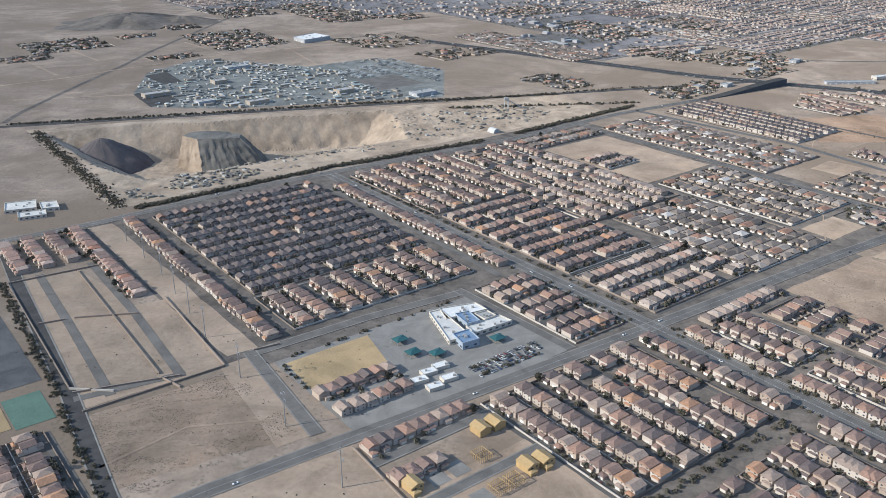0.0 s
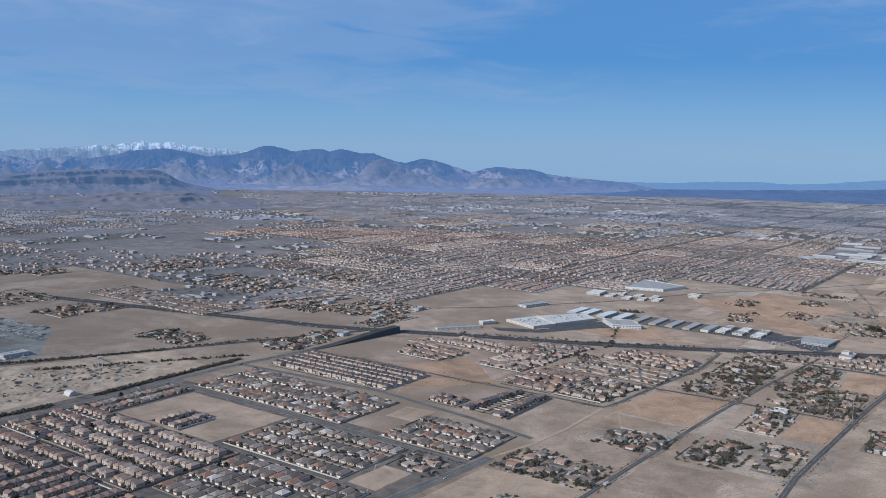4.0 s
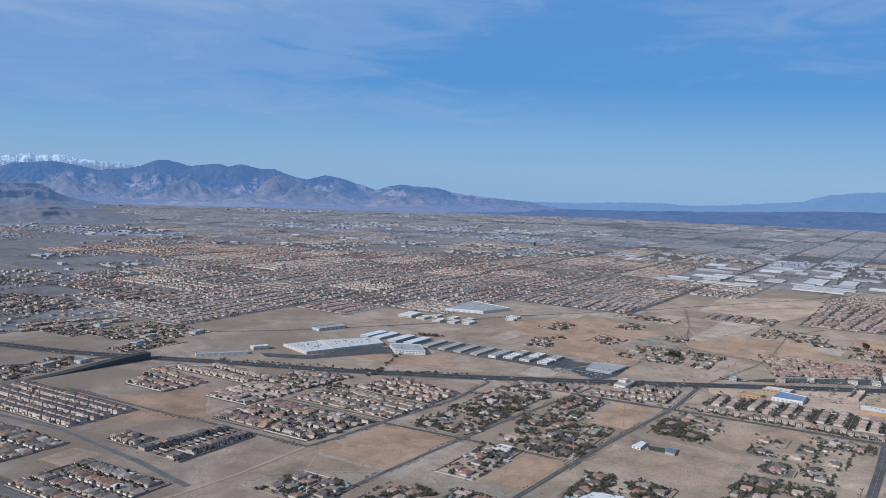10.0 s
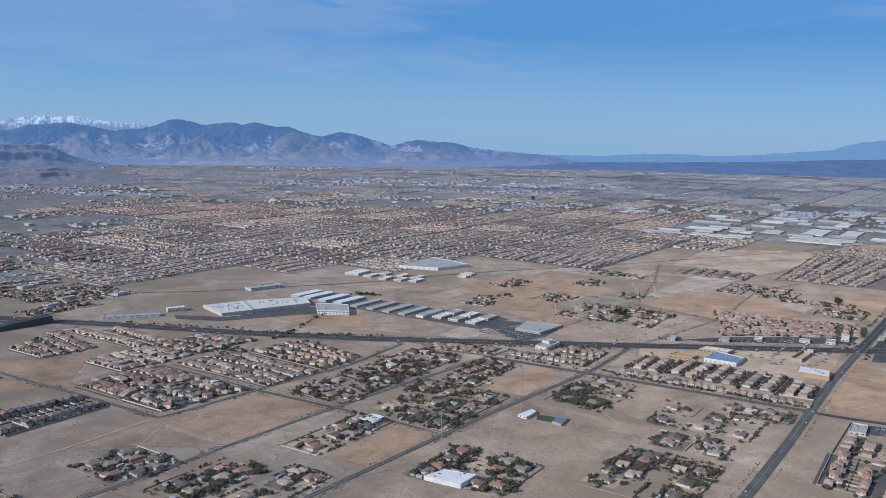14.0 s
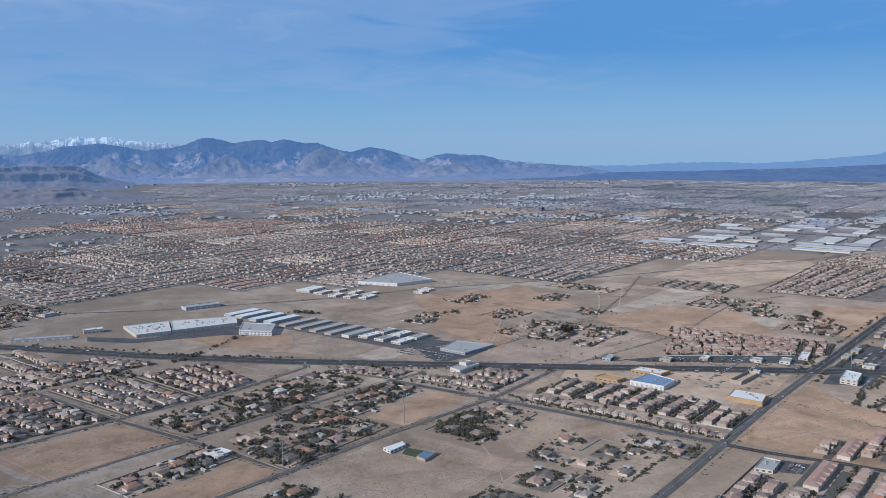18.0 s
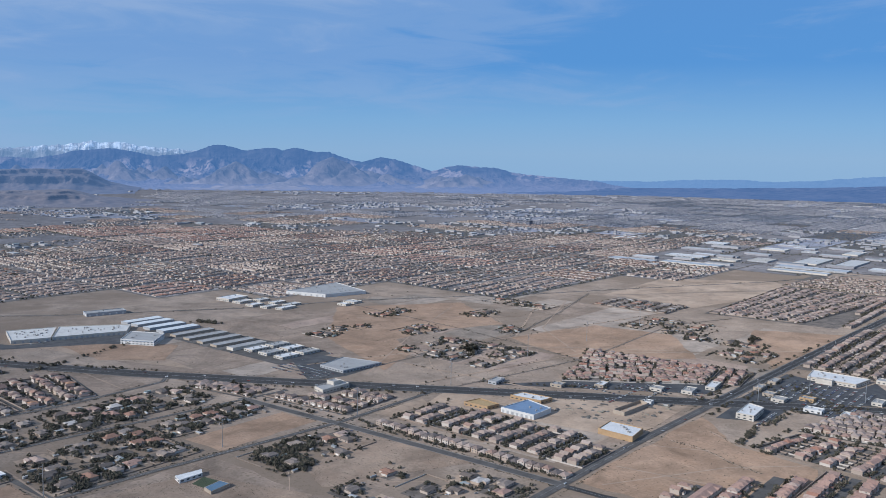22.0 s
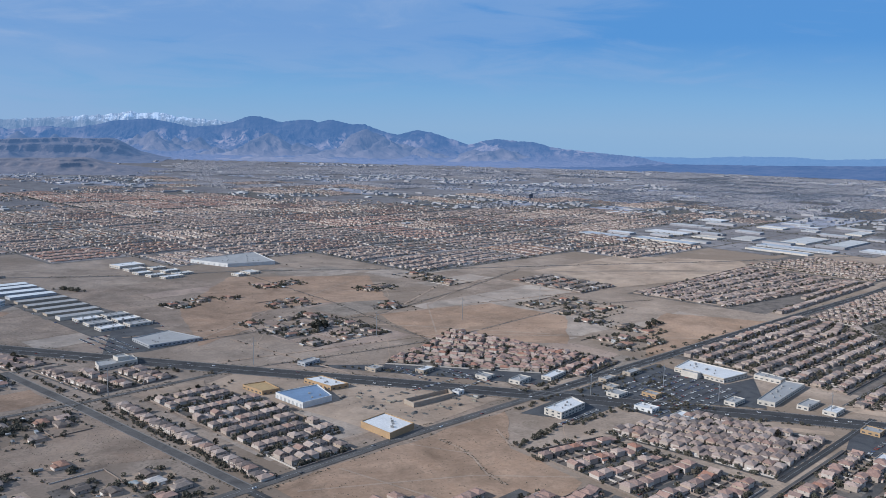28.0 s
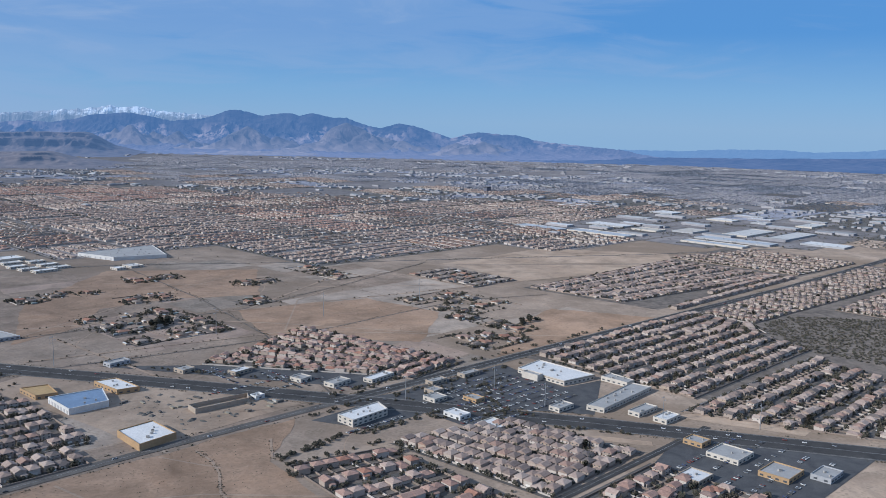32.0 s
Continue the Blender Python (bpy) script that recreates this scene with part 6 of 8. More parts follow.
for i, quad in enumerate((rect(-60, 252, -9, 302), rect(-108, 84, -190, -6), rect(-172, -5, 79, 302), rect(6, 250, 7, 298), rect(6, 158, -84, -6), rect(-108, -6, -170, -6), rect(6, 84, -190, -84), ((1024, -373), (1640, -384), (1640, -715), (1430, -720), (1040, -615)), ((1216, -214), (1640, -205), (1640, -366), (1228, -350)))):
    slab("yard_ground", quad, MAT["yard"], 0.018 + 0.002 * i, "grey-brown gravel between the housing rows")

# asphalt yards round the long warehouse and its rows of sheds
for poly in (((742, 130), (780, 150), (804, -38), (800, -60), (744, -60), (744, 4)),):
    # the darker asphalt also takes in the shade between the sheds
    slab("parking_lot", oriented(poly), MAT["asphalt_side"], 0.09, "worn asphalt yard between the warehouse sheds")
    for _ in range(44):
        u, v = rng.choice(poly)
        w, q = rng.choice(poly)
        f = rng.random()
        CARS.append((*at(u + (w - u) * f, v + (q - v) * f), rng.uniform(0, 3.1)))

# walls and streets of the unbuilt lots west of the pole line
for a, b in (((-228, 238), (-233, 111)), ((-233, 111), (-219, 98)), ((-194, 232), (-199, 100)), ((-234, 90), (-174, 89)), ((-174, 89), (-169, 172)), ((-212, 176), (-186, 162)),
             ((-228, 180), (-216, 177)), ((-233, 107), (-192, 93)), ((-228, 238), (-170, 232)), ((-200, 98), (-196, 84)), ((-162, 4), (-166, -60)), ((-158, 94), (-146, 92))):
    wall_between(a, b, 0.9, 0.25)
road(((-212, 240), (-216, 170), (-221, 96)), 4.2, "asphalt_old", lines=False, walks=False, label="new asphalt street among unbuilt lots")
road(((-185, 240), (-187, 166), (-192, 95)), 4.2, "asphalt_old", lines=False, walks=False, label="new asphalt street among unbuilt lots")
road(((-234, 102), (-190, 94)), 4.2, "asphalt_old", lines=False, walks=False, z=0.14, label="new asphalt street among unbuilt lots")
column(-205, 246, 296, "two", "tile", -1)
column(-218, 246, 296, "two", "tile", 1)
column(-192, 246, 296, "two", "brown", 1)
column(-178, 180, 296, "two", "tile", -1)
tract(((-250, 85), (-250, 20), (-330, 20), (-330, 85)), 3, "two", "brown", 0)
slab("sports_court", rect(-258, -243, 93, 118), MAT["green"], 0.13, "dark green sports court")
slab("playing_field", rect(-276, -259, 95, 116), MAT["grass_dry"], 0.13, "dry yellow playing field")
slab("parking_lot", rect(-262, -240, 126, 205), MAT["asphalt_lot"], 0.12, "pale worn parking lot")


# ---------------------------------------------------------------- large buildings
def prism(name, corners, h, wall, roof, label, category, parapet=0.5, units=3, doors=0, windows=0, band=None, seed=1, group=""):
    """A flat-roofed building over a four-cornered plan: wall, parapet, roof, rooftop units, doors and window bands."""
    r = random.Random(seed)
    wall = "off_white" if wall == "white" else wall
    q = oriented(tuple(corners))
    pts = [Vector((*at(*p), 0)) for p in q]
    c = sum(pts, Vector()) / len(pts)
    top = new(name)
    top.location = c
    tagged(top, label, category, group)
    loc = [p - c for p in pts]
    inner = [p * (1 - 0.5 / max(p.length, 1)) for p in loc]
    n = len(loc)
    v = [(*p.xy, 0.0) for p in loc] + [(*p.xy, h) for p in loc]
    f = [(i, (i + 1) % n, n + (i + 1) % n, n + i) for i in range(n)]
    part("wall", solid("wall", v, f, [MAT[wall]]), None, top)
    v = [(*p.xy, h) for p in loc] + [(*p.xy, h) for p in inner] + [(*p.xy, h - parapet) for p in inner]
    f = [(i, (i + 1) % n, n + (i + 1) % n, n + i) for i in range(n)] + [(n + i, n + (i + 1) % n, 2 * n + (i + 1) % n, 2 * n + i) for i in range(n)]
    part("parapet", solid("parapet", v, f, [MAT[wall]]), None, top)
    part("roof", solid("roof", [(*p.xy, h - parapet) for p in inner], [tuple(range(n))], [MAT[roof]]), None, top, "flat pale roof")
    for _ in range(units):
        a, b, w = r.uniform(0.15, 0.85), r.uniform(0.2, 0.8), r.uniform(0.35, 0.75)
        p = (loc[0] * (1 - a) + loc[1] * a) * (1 - b) + (loc[3] * (1 - a) + loc[2] * a) * b
        vv, ff = box_faces(p.x - w, p.x + w, p.y - w * 0.7, p.y + w * 0.7, h - parapet, h - parapet + 0.9)
        part("rooftop_unit", solid("rooftop_unit", vv, ff, [MAT["metal_roof"]]), None, top, "grey rooftop air unit")
    for side in range(n):
        a, b = loc[side], loc[(side + 1) % n]
        d = b - a
        length = d.length
        d.normalize()
        out = Vector((d.y, -d.x, 0))
        turn = math.atan2(d.y, d.x)

        def on_wall(pname, s0, s1, z0, z1, mat):
            vv, ff = box_faces(s0, s1, -0.06, 0.02, z0, z1)
            vv = [(a.x + d.x * x - out.x * y * 1.0, a.y + d.y * x - out.y * y * 1.0, z) for x, y, z in vv]
            vv = [(x, y, z) for x, y, z in vv]
            part(pname, solid(pname, vv, [tuple(reversed(g)) for g in ff], [MAT[mat]]), None, top)

        if doors and side in (0, n - 1):
            k = max(1, int(doors * length / 60))
            for i in range(k):
                s = length * (i + 0.5) / k
                on_wall("loading_door", s - 0.9, s + 0.9, 0.1, min(2.2, h * 0.6), "grey_wall" if wall != "grey_wall" else "off_white")
        if windows:
            for lv in range(windows):
                k = max(1, int(length / 3.2))
                for i in range(k):
                    s = length * (i + 0.5) / k
                    z = 0.7 + lv * 1.9
                    if z + 0.9 < h:
                        on_wall("window", s - 0.8, s + 0.8, z, z + 0.8, "glass")
        if band:
            on_wall("fascia", 0.0, length, h * 0.68, h * 0.84, band)
    return top


def quad_at(u, v, w, d, turn=0.0):
    c, s = math.cos(radians(turn)), math.sin(radians(turn))
    return tuple((u + x * c - y * s, v + x * s + y * c) for x, y in ((-w / 2, -d / 2), (w / 2, -d / 2), (w / 2, d / 2), (-w / 2, d / 2)))


# warehouses beyond the highway
prism("warehouse", ((634, 165), (664, 154), (690, 195), (650, 210)), 3.3, "cream", "pale_roof", "long pale-roofed warehouse beyond the highway", "warehouse", units=30, doors=10, seed=3)
prism("warehouse", ((665, 154), (724, 132), (744, 158), (692, 194)), 3.5, "cream", "pale_roof", "long pale-roofed warehouse beyond the highway", "warehouse", units=24, doors=14, seed=2)
prism("depot", ((556, 240), (598, 211), (603, 217), (561, 247)), 2.6, "grey_wall", "metal_roof", "long low grey depot beside the highway", "depot", units=3, doors=10, seed=7)
prism("workshop", ((614, 219), (630, 212), (634, 220), (618, 227)), 4.0, "cream", "white", "small cream workshop beside the long warehouse", "workshop", units=2, windows=1, seed=8)
slab("parking_lot", oriented(((610, 206), (634, 160), (724, 126), (732, 98), (690, 110), (620, 150), (600, 190))), MAT["asphalt_lot"], 0.125, "worn asphalt yard in front of the warehouse")
prism("office_block", ((699, 100), (714, 72), (739, 94), (724, 124)), 4.6, "white", "metal_roof", "white and grey panelled office block beside the warehouse", "office", windows=2, units=5, band="blue_wall", seed=4)
for i, v in enumerate((176, 160, 138, 117)):
    prism("storage_shed", quad_at(768 + i % 2, v, 40, 11.5, 0), 2.5, "grey_wall", "teal_roof", "long shed with a pale teal metal roof", "shed", units=0, parapet=0.1, seed=i, group="rows of long sheds")
for i, v in enumerate((94, 73, 53, 33)):
    prism("storage_shed", quad_at(769, v, 43, 9.0, 0), 2.0, "tan_wall", "metal_roof", "long narrow shed with tan sides and a grey roof", "shed", units=0, parapet=0.1, seed=i, group="rows of long sheds")
    slab("parking_lot", rect(742, 796, v - 15, v - 5), MAT["asphalt_old"], 0.13 + 0.004 * i, "worn yard between two sheds")
prism("storage_shed", quad_at(767, 12, 36, 9.0, 0), 2.8, "cream", "metal_roof", "long shed with tan walls and a grey roof", "shed", units=0, parapet=0.1, seed=6, group="rows of long sheds")
for i, (u, v) in enumerate(((766, -3), (766, -22), (766, -42), (789, -3), (789, -22), (789, -42))):
    prism("workshop", quad_at(u, v, 19, 11, 0), 2.4, "cream", "metal_roof" if i % 2 else "white", "small flat-roofed workshop with cream walls near the highway", "workshop", units=3, doors=14, windows=1, seed=i, group="workshops by the highway")
prism("showroom", ((761, -88), (760, -115), (800, -118), (792, -82)), 2.5, "grey_wall", "metal_roof", "grey showroom with a pale flat roof", "showroom", units=4, windows=1, seed=9)
prism("warehouse", ((978, 206), (994, 155), (1046, 140), (1068, 214)), 4.0, "off_white", "metal_roof", "big pale-roofed warehouse at the town's edge", "warehouse", units=14, doors=8, seed=5)
for i, (u, v, w, d) in enumerate(((910, 220, 30, 20), (906, 196, 20, 12), (902, 170, 17, 11), (906, 150, 18, 10), (914, 132, 22, 10), (928, 190, 16, 11), (930, 165, 18, 10), (932, 143, 20, 10), (974, 103, 10, 12), (992, 108, 14, 16))):
    prism("workshop", quad_at(u, v, w, d, 6), 2.4 if i else 3.4, "cream", "pale_roof" if i % 2 else "white", "flat-roofed workshop with cream walls at the town's edge", "workshop", units=2, doors=8, windows=1, seed=i, group="workshops at the town's edge")
prism("depot", ((742, 236), (780, 226), (784, 240), (746, 250)), 3.6, "grey_wall", "metal_roof", "long grey depot building", "depot", units=3, doors=10, seed=6)
for i, (u0, u1, v0, v1, roof) in enumerate(LOGISTICS):
    prism("logistics_hall", rect(u0, u1, v0, v1), 2.4, "cream" if i & 1 else "grey_wall", roof, {"haze_roof": "long logistics hall with a pale blue roof", "cream": "large cream logistics hall with a flat roof", "white": "large white logistics hall"}.get(roof, "wide logistics hall with a pale grey roof"), "warehouse", units=3, doors=2, seed=i, group="logistics halls in the distance")
    if i < 9:
        slab("parking_lot", rect(u0 - 16, u0 - 4, v0, v1), MAT["asphalt_old"], 0.12 + 0.003 * i, "worn asphalt yard beside a logistics hall")
road(((1420, 1640), (1500, 1480), (1572, 1349), (1640, 1130), (1700, 1000), (1790, 860), (1840, 560), (1885, 330), (2003, 80), (2090, -140), (2240, -480)), 10.0, "concrete", walks=False, lines=False, z=0.2, label="pale freeway across the distant town")
prism("tower_block", quad_at(2075, 590, 14, 10, 0), 11.0, "tower_wall", "metal_roof", "dark office tower rising over the distant town", "tower", units=3, windows=0, band="glass", seed=95)

# shops, offices and the building site by the big junction
prism("supermarket", ((993, -392), (992, -428), (1017, -432), (1018, -389)), 3.2, "cream", "white", "large cream supermarket with a white roof", "supermarket", units=10, windows=1, band="tan_wall", seed=11)
prism("supermarket_porch", ((987, -400), (987, -412), (992, -412), (992, -400)), 4.0, "cream", "metal_roof", "tall cream entrance porch of a supermarket", "porch", units=0, seed=12)
prism("shop_row", ((966, -462), (968, -472), (1022, -468), (1020, -456)), 3.0, "cream", "metal_roof", "long row of shops with a grey roof", "shops", units=8, windows=1, seed=13)
prism("shop_row", ((1018, -436), (1028, -436), (1026, -454), (1018, -454)), 3.0, "cream", "metal_roof", "short row of shops with a grey roof", "shops", units=3, windows=1, seed=14)
for i, (u, v, w, d, wall, roof) in enumerate(((957, -452, 13, 7, "cream", "metal_roof"), (932, -411, 7, 10, "brick", "metal_roof"), (917, -396, 10, 9, "cream", "metal_roof"), (926, -386, 8, 8, "tan_wall", "metal_roof"),
                                              (985, -485, 18, 7, "cream", "metal_roof"), (984, -500, 14, 8, "cream", "white"), (906, -423, 8, 12, "white", "white"), (908, -447, 12, 13, "cream", "white"),
                                              (964, -528, 9, 10, "brick", "metal_roof"), (960, -547, 16, 16, "cream", "metal_roof"), (923, -549, 13, 11, "tan_wall", "white"), (956, -573, 16, 14, "brick", "metal_roof"),
                                              (969, -588, 14, 9, "grey_wall", "metal_roof"), (940, -374, 12, 6, "tan_wall", "metal_roof"), (966, -376, 14, 6, "tan_wall", "metal_roof"),
                                              (820, -218, 14, 7, "grey_wall", "metal_roof"), (843, -258, 9, 9, "tan_wall", "metal_roof"), (866, -282, 13, 7, "tan_wall", "white"), (884, -318, 9, 9, "cream", "metal_roof"),
                                              (895, -338, 14, 8, "cream", "metal_roof"), (920, -346, 20, 7, "cream", "white"), (846, -330, 6, 5, "white", "white"))):
    prism("shop", quad_at(u, v, w, d, 8 if v > -370 else 0), 2.6, wall, roof, f"small {'white' if wall == 'white' else 'orange' if wall == 'brick' else 'tan'} shop with a flat roof", "shop", units=2, windows=1, seed=i, group="shops round the junction")
prism("office_block", ((855, -388), (855, -400), (880, -398), (884, -386)), 4.0, "cream", "white", "cream two-storey office with a white roof", "office", units=5, windows=2, seed=31)
prism("church", ((712, -135), (709, -147), (735, -147), (738, -134)), 3.4, "cream", "metal_roof", "cream stucco church hall with a low tower", "church", units=2, windows=1, seed=32)
prism("church_tower", ((724, -135), (724, -142), (732, -142), (732, -135)), 5.4, "cream", "metal_roof", "low cream church tower", "tower", units=0, seed=33)
prism("blue_hall", ((760, -265), (760, -291), (781, -291), (788, -268)), 3.6, "white", "blue_roof", "new hall with a blue roof on the building site", "hall", units=3, doors=18, seed=34)
prism("block_hall", ((764, -336), (763, -360), (783, -357), (783, -334)), 3.6, "brick", "white", "orange block hall with a bright white roof", "hall", units=6, doors=0, seed=35)
prism("unfinished_hall", ((756, -237), (757, -256), (768, -258), (770, -240)), 2.8, "brick", "wood", "unfinished orange block building", "building", units=0, windows=1, seed=36)
prism("block_shop", ((791, -251), (793, -275), (805, -277), (803, -253)), 3.0, "brick", "white", "low orange block shop with a white roof", "shop", units=4, windows=1, seed=37)
prism("unfinished_shell", ((809, -322), (808, -331), (839, -333), (843, -325)), 2.8, "tan_wall", "graded", "roofless shell of a small unfinished building", "building", parapet=2.2, units=0, seed=38)
prism("metal_barn", ((426, -218), (440, -222), (444, -240), (428, -240)), 2.6, "white", "white", "pale metal barn among desert lots", "barn", units=0, parapet=0.1, seed=39)

# a ranch yard with a lawn, a blue-roofed barn and a white house
slab("lawn", oriented(((549, -221), (559, -217), (561, -229), (550, -232))), MAT["lawn"], 0.16, "small dark green lawn behind a ranch house", "lawn")
prism("barn", ((548, -233), (559, -231), (560, -238), (547, -240)), 1.8, "tan_wall", "barn_roof", "long low barn with a bright blue metal roof", "barn", units=0, parapet=0.08, seed=61)
prism("ranch_hall", ((547, -209), (562, -211), (559, -216), (545, -216)), 2.0, "off_white", "white", "long white ranch building beside a lawn", "ranch house", units=0, windows=1, parapet=0.1, seed=62)
prism("villa", ((479, -130), (491, -132), (491, -142), (479, -142)), 1.9, "off_white", "white", "white flat-roofed villa on a desert lot", "house", units=2, windows=1, parapet=0.2, seed=63)

# townhouses in long terraces beside the new street
def terrace(u0, u1, v0, v1, label):
    """A terrace of joined townhouses under one long hipped tile roof, with a door and windows for each."""
    top = new("terrace")
    top.location, top.rotation_euler = (*at((u0 + u1) / 2, (v0 + v1) / 2), 0.06), (0, 0, GRID)
    tagged(top, label, "terrace", "terraces of townhouses")
    w, d = (u1 - u0) / 2, (v1 - v0) / 2
    part("wall", solid("wall", *box_faces(-w, w, -d, d, 0, 2.7), [MAT["cream"]]), None, top)
    part("roof", solid("roof", *joined(hip_faces(-w, w, -d, d, 2.7, 1.1, 0.3), *[hip_faces(-w + 3 + 8 * k, -w + 6 + 8 * k, -d - 0.6, 0, 2.7, 0.9, 0.1, 0.1, True) for k in range(int(w / 4))]), [MAT["roof_tile"]]), None, top, "terracotta tile roof")
    for k in range(int(w / 2)):
        x = -w + 2 + 4 * k
        part("window", solid("window", *box_faces(x - 0.5, x + 0.5, -d - 0.04, -d + 0.02, 1.6, 2.3), [MAT["glass"]]), None, top)
        part("garage_door", solid("garage_door", *box_faces(x - 0.8, x + 0.8, -d - 0.04, -d + 0.02, 0.05, 1.05), [MAT["garage"]]), None, top)


terrace(690, 724, -431, -424, "long terrace of townhouses with a terracotta roof by the field")
terrace(634, 676, -428, -420.5, "long terrace of townhouses with a terracotta roof across the street")
slab("parking_lot", oriented(((650, -404.5), (668, -392), (672, -415), (654, -415))), MAT["asphalt_lot"], 0.13, "dark asphalt parking lot beside the townhouses")
prism("clubhouse", ((643, -392.5), (663, -391.5), (663, -401), (645, -402)), 2.2, "cream", "metal_roof", "low tan clubhouse beside the townhouses", "clubhouse", units=3, windows=1, seed=64)

# the school
for i, (q, h, wall, roof) in enumerate(((((-86, 44), (-75, 42), (-70, 72), (-76, 73)), 2.6, "cream", "pale_roof"), (((-74, 62), (-52, 58), (-52, 67), (-70, 73)), 2.6, "cream", "white"),
                                         (((-72, 43), (-50, 42), (-51, 50), (-71, 51)), 2.4, "cream", "pale_roof"), (((-84, 37), (-75, 36), (-73, 46), (-82, 47)), 3.6, "blue_wall", "blue_roof"),
                                         (((-70, 51), (-63, 50), (-61, 61), (-68, 63)), 3.2, "blue_wall", "blue_roof"), (((-60, 50), (-53, 50), (-53, 57), (-60, 58)), 2.8, "cream", "metal_roof"))):
    prism("school_block", q, h, wall, roof, f"flat school block with a {'blue' if roof == 'blue_roof' else 'pale grey' if roof == 'metal_roof' else 'dusty pale'} roof", "school", units=4, windows=1, seed=40 + i, group="blocks of the school")
for i, (u, v) in enumerate(((-115, 27), (-108, 30), (-101, 31), (-113, 19), (-104, 21))):
    prism("portable_classroom", quad_at(u, v, 7, 4.2, -8), 1.7, "cream", "white", "white portable classroom beside the school", "classroom", units=1, parapet=0.1, seed=50 + i, group="portable classrooms")
for i, (u, v) in enumerate(((-102, 60), (-104, 47), (-96, 40), (-66, 34))):
    top = new("shade_canopy")
    top.location = (*at(u, v), 0.1)
    top.rotation_euler = (0, 0, GRID)
    tagged(top, "dark teal shade canopy on posts in the school yard", "canopy", "shade canopies")
    v_, f_ = hip_faces(-3.0, 3.0, -2.4, 2.4, 1.9, 0.9, 0.2, 0.1)
    part("canopy", solid("canopy", v_, f_, [MAT["teal"]]), None, top)
    for sx in (-2.7, 2.7):
        for sy in (-2.1, 2.1):
            v_, f_ = box_faces(sx - 0.08, sx + 0.08, sy - 0.08, sy + 0.08, 0, 1.9)
            part("post", solid("post", v_, f_, [MAT["steel"]]), None, top)
for i, (q, h) in enumerate(((((-204, 352), (-186, 346), (-182, 362), (-200, 368)), 2.6), (((-184, 342), (-174, 338), (-172, 352), (-182, 356)), 2.6), (((-200, 334), (-184, 330), (-182, 340), (-198, 344)), 2.4))):
    prism("clinic_block", q, h, "cream", "pale_roof", "pale-roofed single-storey building on a dusty lot", "building", units=4, windows=1, seed=60 + i)

# houses under construction
def house_frame(u, v, done, turn=0.0):
    """A house in raw timber: sheathed walls under a bare roof, or open studs and plates alone."""
    top = new("house_frame")
    top.location = (*at(u, v), 0.06)
    top.rotation_euler = (0, 0, GRID + turn)
    tagged(top, "house under construction with raw yellow sheathing" if done else "open timber stud frame of a house", "building", "houses under construction")
    if done:
        v_, f_ = joined(box_faces(-2.7, 2.7, -3.2, 3.2, 0, 2.8), box_faces(-2.7, 0.4, -4.8, -3.18, 0, 1.5))
        part("wall", solid("wall", v_, f_, [MAT["wood"]]), None, top)
        v_, f_ = joined(hip_faces(-2.7, 2.7, -3.2, 3.2, 2.8, 1.1, 0.2, gable=True), hip_faces(-2.7, 0.4, -4.8, -3.0, 1.5, 0.5, 0.2))
        part("roof", solid("roof", v_, f_, [MAT["wood"]]), None, top)
        for k in (-1.3, 1.0):
            v_, f_ = box_faces(k, k + 0.8, -3.26, -3.18, 1.7, 2.4)
            part("window", solid("window", v_, f_, [MAT["glass"]]), None, top)
        return
    stud = solid("stud", *box_faces(-0.07, 0.07, -0.07, 0.07, 0, 2.0), [MAT["wood"]])
    for x, y in [(x * 0.9, y) for x in range(-3, 4) for y in (-3.0, 0.0, 3.0)] + [(x, y * 1.0) for x in (-2.7, 2.7) for y in (-2, -1, 1, 2)]:
        part("stud", stud, None, top).location = (x, y, 0)
    for x0, x1, y0, y1 in ((-2.8, 2.8, -3.1, -2.9), (-2.8, 2.8, -0.1, 0.1), (-2.8, 2.8, 2.9, 3.1), (-2.8, -2.6, -3, 3), (2.6, 2.8, -3, 3)):
        v_, f_ = box_faces(x0, x1, y0, y1, 2.0, 2.16, True)
        part("top_plate", solid("top_plate", v_, f_, [MAT["wood"]]), None, top)


column(-16, -160, -126, "two", "brown", 1, 5, group="two-storey houses in the new tract")
column(-29.5, -124, -112, "two", "brown", -1, 2, group="two-storey houses in the new tract")
column(-57, -122, -110, "two", "brown", 1, 2, group="two-storey houses in the new tract")
for u, v, done in ((-118, -16.5, True), (-111, -16.8, True), (-119, -44, True), (-112.5, -45, True), (-158, -28, True), (-128, -29, False), (-135, -47, False), (-128, -47, False)):
    house_frame(u, v, done, math.pi if v > -20 else 0.0)
for u, v, w, d in ((-148, -29, 7, 8), (-139, -29, 7, 8), (-142, -47, 7, 8), (-150, -48, 6, 8)):
    slab("foundation_slab", quad_at(u, v, w, d), MAT["concrete"], 0.2, "bare concrete house foundation", "foundation")
road(((-163, -8.5), (-104, -8.5)), 4.0, "asphalt_old", lines=False, z=0.17, label="new street among houses under construction")
road(((-160, -37.5), (-104, -37.5)), 4.0, "asphalt_old", lines=False, z=0.175, label="new street among houses under construction")


